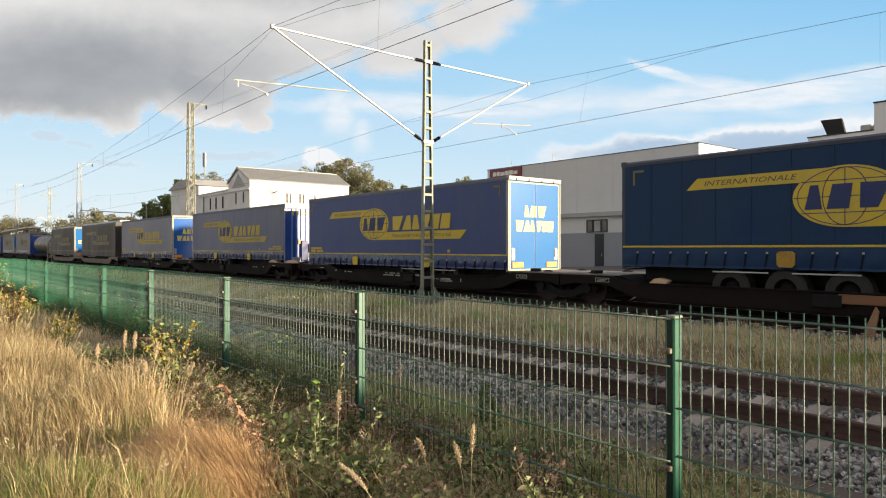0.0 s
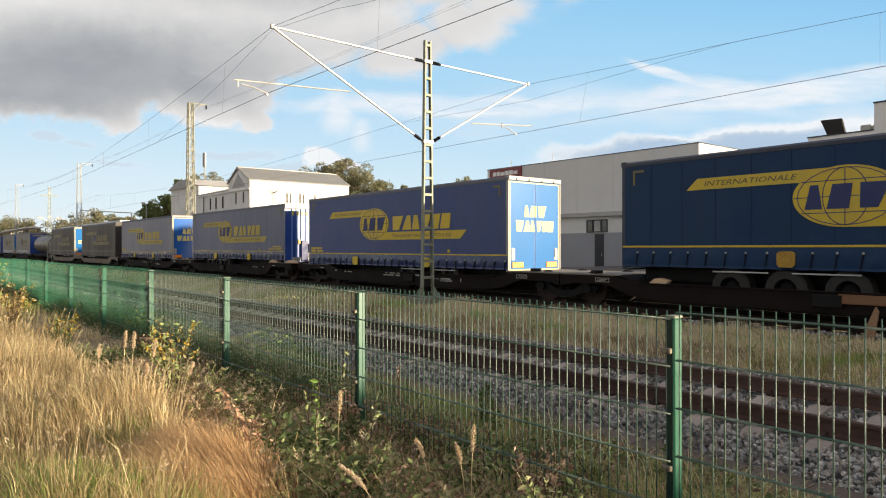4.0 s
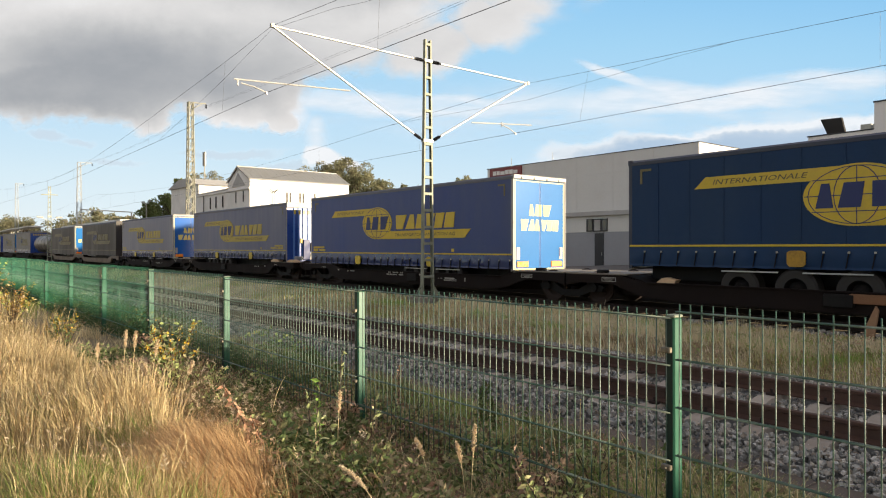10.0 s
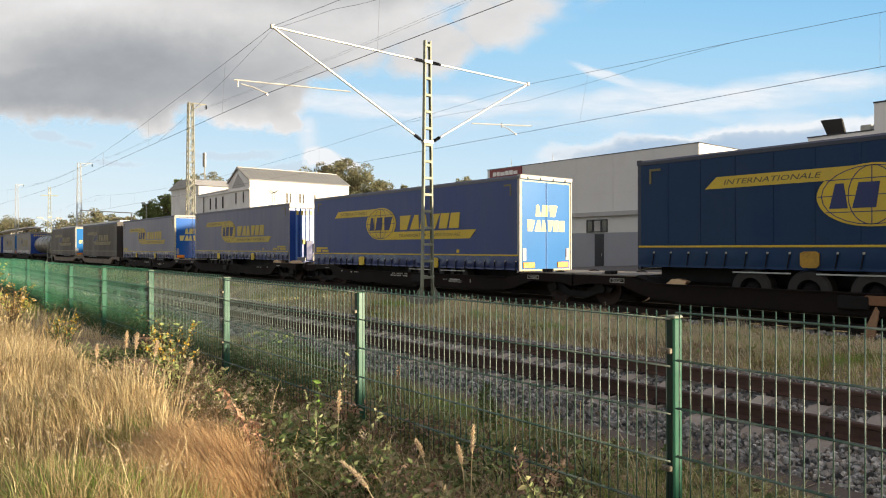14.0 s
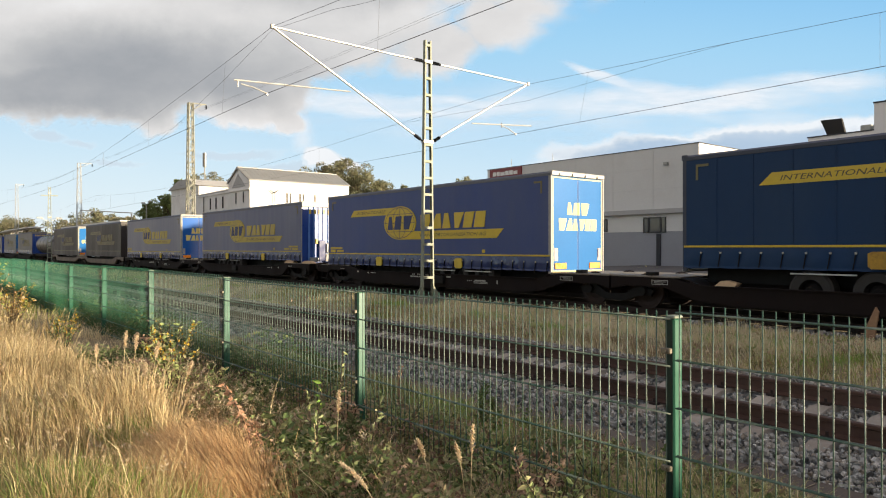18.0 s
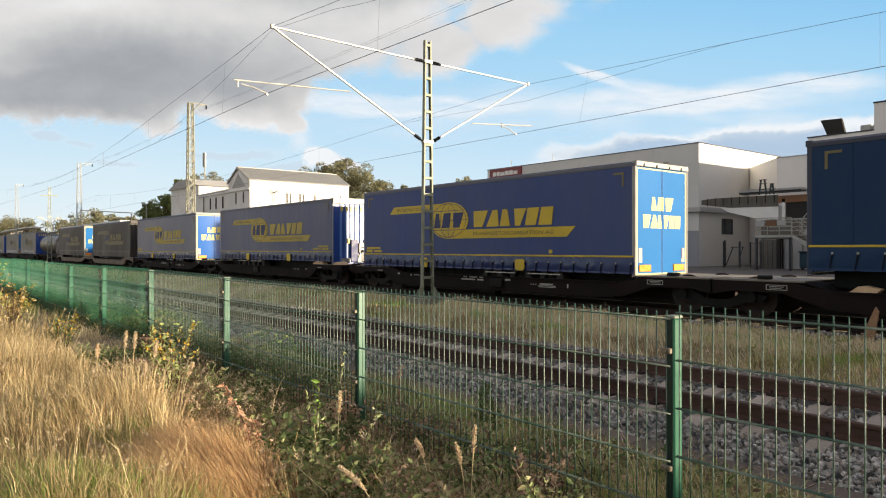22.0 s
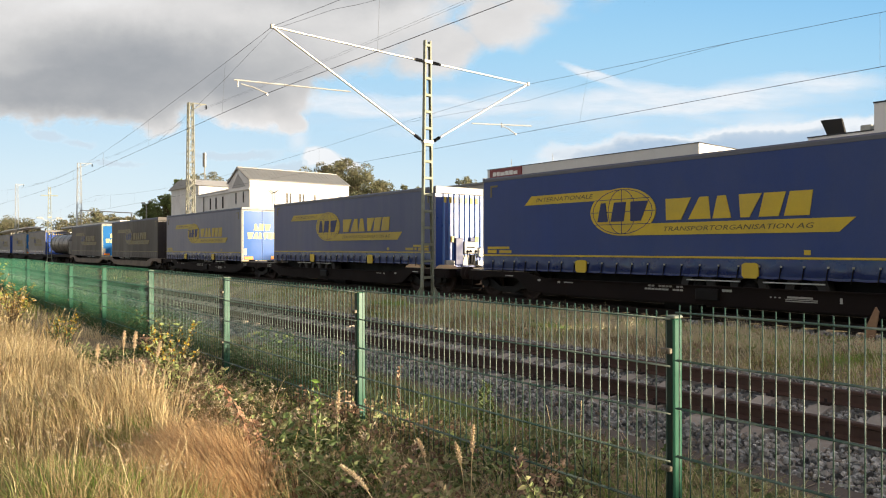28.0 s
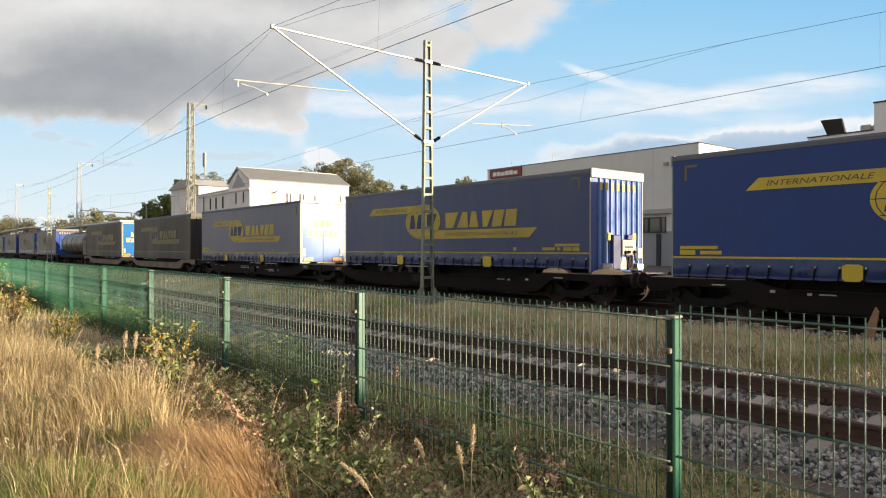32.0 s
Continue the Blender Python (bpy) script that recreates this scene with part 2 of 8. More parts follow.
# pale tan sill colour for the wagon at -81.8
M["wagon_pale"] = surface("pale_wagon_sill", lin(122, 110, 96), 0.8, var=0.15, scale=1.5, fine=40, bump=0.15, dirt=lin(60, 52, 46), dirt_amt=0.5, dirt_scale=0.8)
M["chock"] = surface("pale_chock_wood", lin(206, 176, 140), 0.8, var=0.15, scale=4, fine=50, bump=0.15)
M["rail_navy"] = surface("roof_rail_navy", lin(44, 50, 66), 0.5, var=0.1, scale=1.5, fine=30, bump=0.05, dirt=lin(64, 64, 68), dirt_amt=0.4)
M["rail_grey"] = surface("roof_rail_grey", lin(96, 98, 106), 0.55, var=0.1, scale=1.5, fine=30, bump=0.05, dirt=lin(76, 76, 80), dirt_amt=0.4)
M["orange"] = surface("reflector_orange", lin(240, 140, 30), 0.3, var=0.05, bump=0)
M["marking"] = surface("dirty_marking", lin(160, 158, 150), 0.6, var=0.2, scale=8, bump=0)
M["print"] = surface("print_on_yellow", lin(84, 78, 44), 0.5, var=0.06, bump=0)
M["black"] = surface("black_rubber", lin(42, 40, 38), 0.75, var=0.2, scale=6, fine=90, bump=0.2)
M["frame_black"] = surface("chassis_black", lin(20, 19, 19), 0.65, var=0.2, scale=3, fine=60, bump=0.12, dirt=lin(38, 33, 29), dirt_amt=0.35, spec=0.2)
M["wagon"] = surface("wagon_brown", lin(28, 22, 21), 0.8, var=0.2, scale=1.5, fine=40, bump=0.2, dirt=lin(40, 31, 25), dirt_amt=0.4, dirt_scale=0.8, spec=0.15)
M["deck"] = surface("deck_plate", lin(132, 124, 112), 0.7, var=0.15, scale=2, fine=50, bump=0.15, dirt=lin(80, 66, 54), dirt_amt=0.6)
M["rust"] = surface("rust", lin(44, 32, 27), 0.85, var=0.25, scale=3, fine=70, bump=0.3, dirt=lin(50, 34, 28), dirt_amt=0.6)
M["rail"] = surface("rail_rust", lin(80, 57, 45), 0.7, var=0.2, scale=4, fine=80, bump=0.25, dirt=lin(46, 33, 29), dirt_amt=0.6, stretch=(0.2, 1, 1))
# near-black sleepers: the shade under the train put into the colour
M["sleeper_dark"] = surface("shaded_sleeper", lin(44, 39, 35), 0.9, var=0.2, scale=4, fine=60, bump=0.3, dirt=lin(40, 34, 30), dirt_amt=0.6)
M["concrete"] = surface("sleeper_concrete", lin(176, 166, 152), 0.9, var=0.14, scale=4, fine=60, bump=0.35, dirt=lin(130, 112, 96), dirt_amt=0.5, dirt_scale=3, rand=0.2)
M["foundation"] = surface("foundation_concrete", lin(140, 134, 122), 0.9, var=0.14, scale=4, fine=60, bump=0.35, dirt=lin(84, 80, 66), dirt_amt=0.5)
M["stone"] = surface("ballast_stone", lin(104, 106, 104), 0.9, var=0.36, scale=9, fine=90, bump=0.4, dirt=lin(82, 66, 54), dirt_amt=0.4, dirt_scale=1.2)
# oily ballast, darkened further to hold the shade under the train
M["stone_dark"] = surface("oily_shaded_ballast", lin(28, 25, 23), 0.95, var=0.3, scale=9, fine=90, bump=0.4, dirt=lin(36, 30, 25), dirt_amt=0.5, dirt_scale=1.2)
M["post"] = surface("fence_green", lin(34, 90, 70), 0.38, var=0.08, scale=5, fine=60, bump=0.05, dirt=lin(58, 104, 86), dirt_amt=0.4, dirt_scale=4)
# far bays: greener copy with less sun glint tinted in
M["wire_far"] = surface("fence_wire_far_green", lin(40, 98, 72), 0.45, var=0.12, scale=8, fine=60, bump=0.0, dirt=lin(92, 130, 106), dirt_amt=0.6, spec=0.5)
# pale tint at full strength: sun glint put into the near wires' colour
M["wire"] = surface("fence_wire_glint_green", lin(48, 82, 68), 0.5, var=0.15, scale=8, fine=60, bump=0.0, dirt=lin(182, 188, 170), dirt_amt=1.0, spec=0.5)
M["galv"] = surface("galvanised_steel", lin(168, 166, 156), 0.5, metal=0.35, var=0.15, scale=5, fine=60, bump=0.1)
M["mast"] = surface("mast_paint", lin(136, 140, 122), 0.6, var=0.15, scale=4, fine=50, bump=0.12, dirt=lin(96, 92, 70), dirt_amt=0.45, dirt_scale=2.5)
M["mast_far"] = surface("mast_paint_weathered", lin(146, 146, 132), 0.65, var=0.15, scale=3, fine=30, bump=0.08, dirt=lin(120, 112, 86), dirt_amt=0.45)
# pale grey for the far towers: distance haze put into the colour
M["mast_haze"] = surface("mast_haze_grey", lin(168, 172, 174), 0.65, var=0.1, scale=3, fine=30, bump=0.05)
# cap paler than its post: sunlight on the top put into the colour
M["cap"] = surface("sunlit_post_cap", lin(120, 128, 112), 0.6, var=0.15, scale=12, fine=60, bump=0.05)
M["clamp"] = surface("clamp_steel", lin(118, 110, 94), 0.55, metal=0.3, var=0.2, scale=20, fine=90, bump=0.1)
# near-black green: the shade on the posts' near face, as a colour
M["post_shade"] = surface("shade_strip_green", lin(18, 40, 34), 0.5, var=0.1, scale=6, fine=60, bump=0.05, spec=0.3)
M["arm"] = surface("arm_aluminium", lin(188, 186, 180), 0.35, metal=0.3, var=0.06, bump=0.03)
M["insul"] = surface("insulator_dark", lin(42, 42, 44), 0.25, var=0.1, bump=0)
M["cable"] = surface("copper_cable", lin(92, 91, 90), 0.5, metal=0.5, var=0.1, bump=0)
M["plaster"] = surface("white_plaster", lin(234, 231, 225), 0.85, var=0.05, scale=0.6, fine=30, bump=0.1, dirt=lin(180, 176, 166), dirt_amt=0.35, dirt_scale=0.4)
M["plaster_grey"] = surface("grey_plaster", lin(176, 174, 170), 0.85, var=0.06, scale=0.5, fine=20, bump=0.1, dirt=lin(140, 136, 130), dirt_amt=0.35, dirt_scale=0.4)
M["panel_white"] = surface("sandwich_panel", lin(214, 213, 208), 0.6, var=0.04, scale=0.3, fine=8, bump=0.03, dirt=lin(178, 174, 166), dirt_amt=0.3, dirt_scale=0.3)
M["block_white"] = surface("block_render", lin(238, 234, 228), 0.8, var=0.05, scale=0.4, fine=12, bump=0.06, dirt=lin(196, 190, 180), dirt_amt=0.3, dirt_scale=0.4)
M["panel_grey"] = surface("sandwich_panel_grey", lin(150, 152, 156), 0.6, var=0.05, scale=0.3, fine=8, bump=0.03, dirt=lin(126, 124, 122), dirt_amt=0.3, dirt_scale=0.3)
M["roof_sheet"] = surface("roof_sheet", lin(124, 126, 126), 0.6, var=0.1, scale=0.5, fine=12, bump=0.1, dirt=lin(110, 106, 100), dirt_amt=0.4, dirt_scale=0.5)
M["dark_metal"] = surface("dark_metal", lin(52, 52, 54), 0.5, metal=0.3, var=0.12, bump=0.05)
M["glass"] = surface("window_glass", lin(44, 54, 64), 0.08, var=0.1, scale=0.8, bump=0, spec=0.8)
M["slit_pale"] = surface("dull_pale_opening", lin(92, 88, 84), 0.85, var=0.1, scale=0.8, bump=0, spec=0.1)
M["slit_dark"] = surface("dull_dark_opening", lin(58, 56, 54), 0.85, var=0.1, scale=0.8, bump=0, spec=0.1)
M["timber"] = surface("timber", lin(128, 92, 64), 0.85, var=0.2, scale=2, fine=40, bump=0.2, stretch=(0.2, 1, 1), dirt=lin(96, 70, 52), dirt_amt=0.4)
M["brown"] = surface("brown_recess_tone", lin(104, 96, 86), 0.75, var=0.12, scale=1, fine=20, bump=0.1)
M["board_dark"] = surface("weathered_boards", lin(106, 101, 92), 0.85, var=0.25, scale=1.5, fine=25, bump=0.2, dirt=lin(50, 50, 42), dirt_amt=0.5, stretch=(1, 1, 0.2))
M["sign_red"] = surface("sign_red", lin(122, 36, 38), 0.4, var=0.06, bump=0)
M["sign_green"] = surface("sign_green", lin(34, 120, 78), 0.4, var=0.06, bump=0)
M["sign_white"] = surface("sign_white", lin(226, 222, 216), 0.4, var=0.04, bump=0)
M["tank"] = surface("tank_steel", lin(104, 100, 96), 0.4, metal=0.5, var=0.12, scale=0.8, fine=20, bump=0.05, dirt=GRIME, dirt_amt=0.45)
M["bin_teal"] = surface("bin_teal", lin(26, 58, 74), 0.5, var=0.1, bump=0.05)
M["asphalt"] = surface("yard_asphalt", lin(86, 84, 82), 0.9, var=0.2, scale=0.6, fine=30, bump=0.3, dirt=lin(110, 104, 96), dirt_amt=0.4)
M["bark"] = surface("bark", lin(82, 68, 54), 0.9, var=0.25, scale=6, fine=50, bump=0.4)
DRY = [(0.0, lin(208, 184, 138)), (0.3, lin(216, 199, 155)), (0.5, lin(182, 154, 114)), (0.7, lin(158, 142, 99)), (0.85, lin(134, 134, 83)), (1.0, lin(116, 124, 70))]
M["dry"] = leafy("dry_grass", DRY, 0.7, 0.3)
M["tan"] = leafy("tan_grass", [(0.0, lin(236, 208, 160)), (0.5, lin(206, 170, 124)), (1.0, lin(136, 110, 80))], 0.7, 0.3, 2.5)
M["straw"] = leafy("straw", [(0.0, lin(233, 212, 166)), (0.4, lin(242, 223, 178)), (0.75, lin(201, 182, 136)), (1.0, lin(170, 165, 113))], 0.75, 0.25, 0.5)
M["russet"] = leafy("russet_leaf", [(0.0, lin(104, 82, 66)), (0.5, lin(128, 104, 84)), (1.0, lin(160, 138, 112))], 0.75, 0.25, 2.0)
M["russet_red"] = leafy("reddish_dead_leaf", [(0.0, lin(100, 78, 66)), (0.5, lin(134, 106, 88)), (1.0, lin(184, 156, 132))], 0.7, 0.3, 3.0)
# dead litter, kept dark so that it also draws shadow gaps
M["litter"] = leafy("dead_litter", [(0.0, lin(96, 78, 56)), (0.5, lin(122, 98, 70)), (1.0, lin(84, 82, 52))], 0.8, 0.15, 2.0)
M["faded"] = leafy("faded_grass", [(0.0, lin(176, 150, 112)), (0.5, lin(150, 124, 92)), (1.0, lin(126, 112, 78))], 0.75, 0.25, 1.5)
M["meadow_fresh"] = leafy("meadow_fresh_green", [(0.0, lin(104, 134, 58)), (0.45, lin(130, 156, 72)), (0.75, lin(164, 170, 96)), (1.0, lin(196, 182, 126))], 0.55, 0.4, 2.0)
M["strip_straw"] = leafy("bleached_strip_grass", [(0.0, lin(238, 222, 186)), (0.4, lin(240, 228, 194)), (0.7, lin(214, 200, 158)), (1.0, lin(184, 184, 132))], 0.75, 0.3, 0.35)
M["green"] = leafy("green_grass", [(0.0, lin(131, 149, 76)), (0.45, lin(160, 172, 94)), (0.7, lin(192, 181, 116)), (1.0, lin(210, 183, 130))], 0.6, 0.35, 0.8)
M["weed"] = leafy("weed_leaf", [(0.0, lin(124, 142, 89)), (0.45, lin(159, 172, 111)), (0.66, lin(185, 176, 131)), (0.84, lin(200, 174, 141)), (1.0, lin(231, 201, 170))], 0.6, 0.3, 2.0)
# darker copy of the weed leaf: dark plants, and growth lying in shade
M["weed_dark"] = leafy("dark_weed_leaf", [(0.0, lin(74, 95, 52)), (0.5, lin(101, 117, 69)), (0.72, lin(119, 119, 81)), (0.88, lin(142, 119, 96)), (1.0, lin(177, 152, 125))], 0.6, 0.25, 2.0)
M["weed_brown"] = leafy("withered_leaf", [(0.0, lin(203, 166, 138)), (0.5, lin(175, 146, 121)), (1.0, lin(241, 209, 175))], 0.75, 0.25, 2.0)
M["lush"] = leafy("lush_grass", [(0.0, lin(112, 130, 68)), (0.25, lin(150, 162, 92)), (0.45, lin(186, 178, 122)), (0.62, lin(140, 118, 88)), (0.8, lin(206, 190, 150)), (1.0, lin(226, 212, 178))], 0.6, 0.4, 2.2)
M["fresh"] = leafy("fresh_grass", [(0.0, lin(115, 156, 69)), (0.5, lin(142, 176, 85)), (1.0, lin(176, 192, 112))], 0.6, 0.4, 1.0)
M["meadow_green"] = leafy("meadow_green", [(0.0, lin(136, 154, 84)), (0.45, lin(162, 170, 102)), (0.7, lin(192, 180, 126)), (1.0, lin(210, 188, 142))], 0.55, 0.4, 2.0)
M["dock"] = leafy("dock_leaf", [(0.0, lin(222, 186, 152)), (0.5, lin(186, 142, 112)), (1.0, lin(236, 208, 176))], 0.7, 0.35, 5.0)
M["pale_leaf"] = leafy("pale_leaf", [(0.0, lin(146, 158, 100)), (0.5, lin(172, 178, 126)), (1.0, lin(204, 202, 168))], 0.5, 0.35, 3.0)
M["flower"] = leafy("yellow_flower", [(0.0, lin(196, 156, 44)), (0.6, lin(208, 172, 62)), (1.0, lin(166, 128, 56))], 0.6, 0.3, 4.0)
M["tree"] = leafy("tree_leaf", [(0.0, lin(114, 120, 92)), (0.4, lin(130, 131, 102)), (0.75, lin(142, 134, 108)), (1.0, lin(152, 139, 114))], 0.6, 0.5, 0.12)
M["tree_dark"] = leafy("tree_leaf_dark", [(0.0, lin(98, 114, 68)), (0.5, lin(122, 134, 82)), (1.0, lin(152, 152, 98))], 0.6, 0.4, 0.12)
M["seed"] = leafy("seed_plume", [(0.0, lin(236, 220, 192)), (0.5, lin(226, 206, 174)), (1.0, lin(204, 182, 150))], 0.7, 0.4, 3.0)
M["rust_bright"] = surface("rust_bright", lin(150, 118, 90), 0.85, var=0.2, scale=6, fine=70, bump=0.3)


# ---- ground ----
RAIL_Z = -0.27
TRACK_Y = (7.75, 16.97)
TRAIN_Y = 16.97


def ground_z(x, y):
    """Height of the earth at a place."""
    prof = [(-60, 0.1), (-2, 0.05), (1.5, 0.03), (2.6, 0.0), (3.6, -0.12), (4.6, -0.38), (4.95, -0.44), (5.4, -0.58), (10.4, -0.58), (11.2, -0.40), (14.0, -0.38), (14.6, -0.5), (19.4, -0.5), (20.6, -0.45), (92, -0.45), (120, -0.3), (4000, -0.3)]
    return np.interp(y, [p[0] for p in prof], [p[1] for p in prof])


def ground_sheet():
    xs = np.unique(np.concatenate([np.linspace(-4000, -120, 12), np.linspace(-120, -25, 60), np.linspace(-25, 12, 150), np.linspace(12, 4000, 14)]))
    ys = np.unique(np.concatenate([np.linspace(-4000, -20, 8), np.linspace(-20, -1, 16), np.linspace(-1, 15, 90), np.linspace(15, 24, 18), np.linspace(24, 120, 12), np.linspace(120, 4000, 10)]))
    gx, gy = np.meshgrid(xs, ys)
    gz = ground_z(gx, gy)
    near = (np.abs(gx) < 100) & (gy > -15) & (gy < 14)
    bump = np.array([noise.noise((float(a) * 0.9, float(b) * 0.9, 0.0)) if k else 0.0 for a, b, k in zip(gx.ravel(), gy.ravel(), near.ravel())])
    gz = gz + 0.035 * bump.reshape(gz.shape)
    nx, ny = len(xs), len(ys)
    idx = np.arange(nx * ny).reshape(ny, nx)
    f = np.stack([idx[:-1, :-1], idx[:-1, 1:], idx[1:, 1:], idx[1:, :-1]], -1).reshape(-1, 4)
    v = np.stack([gx.ravel(), gy.ravel(), gz.ravel()], 1)
    m = bpy.data.materials.new("earth")
    nt, bs = nodes_of(m)
    big = noise_node(nt, 0.7, 6, 0.65)
    fine = noise_node(nt, 24, 5, 0.7)
    c = ramp(nt, big.outputs[0], [(0.3, lin(126, 115, 86)), (0.5, lin(162, 145, 114)), (0.7, lin(130, 126, 90))]).outputs[0]
    g = ramp(nt, fine.outputs[0], [(0.3, (0.55,) * 3), (0.7, (1.15,) * 3)]).outputs[0]
    c = mixc(nt, 1.0, c, g, "MULTIPLY")
    nt.links.new(c, bs.inputs["Base Color"])
    bs.inputs["Roughness"].default_value = 0.95
    b = nt.nodes.new("ShaderNodeBump")
    b.inputs["Strength"].default_value, b.inputs["Distance"].default_value = 0.7, 0.03
    nt.links.new(fine.outputs[0], b.inputs["Height"])
    nt.links.new(b.outputs[0], bs.inputs["Normal"])
    ob = new("ground", bulk("ground", v, f, m, smooth=True))
    tagged(ob, "earth with dry turf and worn soil beside the railway", "ground", kind="structure")


ground_sheet()
plat = Geo().box(-300, -34, 19.05, 30, -0.7, 0.26, 0.02)
thing("platform", "grey paved station platform behind the train", "platform", geo=plat, material=M["asphalt"], kind="structure")
# added kerb; its dark colour stands for the shade behind the wagons
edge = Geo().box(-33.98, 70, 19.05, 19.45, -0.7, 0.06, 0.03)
thing("yard_kerb", "low kerb wall along the far track, darkened for shade", "kerb", geo=edge, material=M["stone_dark"], kind="structure")
yard = Geo().box(-33.96, 70, 19.47, 92, -0.7, -0.02, 0.01)
thing("pavement", "weathered grey asphalt yard beyond the far track", "pavement", geo=yard, material=M["asphalt"], kind="structure")


# ---- tracks ----
def rail_profile(yc):
    h = RAIL_Z
    return [(yc - 0.075, h - 0.172), (yc + 0.075, h - 0.172), (yc + 0.075, h - 0.158), (yc + 0.012, h - 0.135), (yc + 0.010, h - 0.045), (yc + 0.036, h - 0.035), (yc + 0.036, h - 0.006),
            (yc + 0.028, h), (yc - 0.028, h), (yc - 0.036, h - 0.006), (yc - 0.036, h - 0.035), (yc - 0.010, h - 0.045), (yc - 0.012, h - 0.135), (yc - 0.075, h - 0.158)]


def ballast_bed(yc, name, label, x0, x1, mat):
    g = Geo().prism([(yc - 2.9, -0.66), (yc + 2.9, -0.66), (yc + 2.35, -0.55), (yc + 1.7, -0.525), (yc - 1.7, -0.525), (yc - 2.35, -0.55)], x0, x1, "x")
    return thing(name, label, "ballast", geo=g, material=mat, kind="structure")


NEAR_BED = ballast_bed(TRACK_Y[0], "ballast_bed", "grey crushed-stone ballast of the near track", -260, 14, M["stone"])
ballast_bed(TRACK_Y[1], "ballast_bed", "crushed-stone ballast darkened for shade under the freight train", -300, 14, M["stone_dark"])
for k, yc in enumerate(TRACK_Y):
    tr = thing("railway_track", "rusty steel rails on pale concrete sleepers" if k == 0 else "running rails under the freight train", "railway track", kind="structure")
    for s in (-1, 1):
        rl = Geo().prism(rail_profile(yc + s * 0.7525), -320, 14, "x")
        # far rails take the darker rust tone for the shade under the train
        part("rail", rl, M["rail"] if k == 0 else M["rust"], tr)


def sleeper_mesh():
    g = Geo()
    prof = [(-1.30, -0.20), (1.30, -0.20), (1.30, -0.08), (1.04, 0.0), (0.45, 0.0), (0.30, -0.03), (-0.30, -0.03), (-0.45, 0.0), (-1.04, 0.0), (-1.30, -0.08)]
    n = len(prof)
    v = [(-0.15, y, z) for y, z in prof] + [(0.15, y, z) for y, z in prof]
    v2 = [(-0.095 if x < 0 else 0.095, y, z) if z > -0.15 else (x, y, z) for x, y, z in v]
    g.add(v2, [(i, (i + 1) % n, n + (i + 1) % n, n + i) for i in range(n)] + [tuple(range(n))[::-1], tuple(range(n, 2 * n))])
    return g.mesh("sleeper", M["concrete"])


def clip_mesh():
    g = Geo()
    for s in (-1, 1):
        for q in (-1, 1):
            y = s * 0.7525 + q * 0.12
            g.box(-0.055, 0.055, y - 0.04, y + 0.04, 0.0, 0.03, 0.006)
            g.tube((0, y, 0.025), (0, y, 0.075), 0.016, 6)
    return g.mesh("rail_clips", M["rust"])


def sleepers():
    me, cl = sleeper_mesh(), clip_mesh()
    # far-track copy carries the train's shade in its colour
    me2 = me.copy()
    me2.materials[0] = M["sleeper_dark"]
    tr = [o for o in scene.objects if o.name.startswith("railway_track")]
    x = -3.41 + 0.63 * 13
    n = 0
    while x > -180:
        jit = random.uniform(-0.012, 0.012)
        if n < 170:
            s = part("sleeper", me, None, tr[0], at=pose(x + jit, TRACK_Y[0], RAIL_Z - 0.185, 0, 0, random.uniform(-0.5, 0.5)))
            if n < 60:
                part("rail_clips", cl, None, s)
        x -= 0.63
        n += 1
    x = -1.0
    while x > -60:
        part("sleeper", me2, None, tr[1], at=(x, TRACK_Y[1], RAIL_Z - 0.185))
        x -= 0.63


sleepers()


def stones(name, label, n, fn, r0, r1, mat, seed):
    """Loose stones as real pebbles with broken faces."""
    rs = np.random.RandomState(seed)
    base = np.array([(x, y, z) for x in (-1, 1) for y in (-1, 1) for z in (-1, 1)], float) * 0.72
    fc = np.array([(0, 1, 3), (0, 3, 2), (4, 6, 7), (4, 7, 5), (0, 4, 5), (0, 5, 1), (2, 3, 7), (2, 7, 6), (0, 2, 6), (0, 6, 4), (1, 5, 7), (1, 7, 3)])
    pos = fn(rs, n)
    n = len(pos)
    r = rs.uniform(r0, r1, n)
    v = base[None] * (1 + rs.uniform(-0.5, 0.35, (n, 8, 3)))
    v = v * rs.uniform(0.55, 1.25, (n, 1, 3))
    a = rs.uniform(0, 6.283, n)
    ca, sa = np.cos(a), np.sin(a)
    b = rs.uniform(-1.5, 1.5, n)
    cb, sb = np.cos(b), np.sin(b)
    x, y, z = v[..., 0], v[..., 1], v[..., 2]
    x, z = x * cb[:, None] + z * sb[:, None], -x * sb[:, None] + z * cb[:, None]
    x, y = x * ca[:, None] - y * sa[:, None], x * sa[:, None] + y * ca[:, None]
    v = np.stack([x, y, z], -1) * r[:, None, None] + pos[:, None, :]
    f = (fc[None] + (np.arange(n) * 8)[:, None, None]).reshape(-1, 3)
    ob = new(name, bulk(name, v.reshape(-1, 3), f, mat))
    tagged(ob, label, "ballast", kind="stuff")


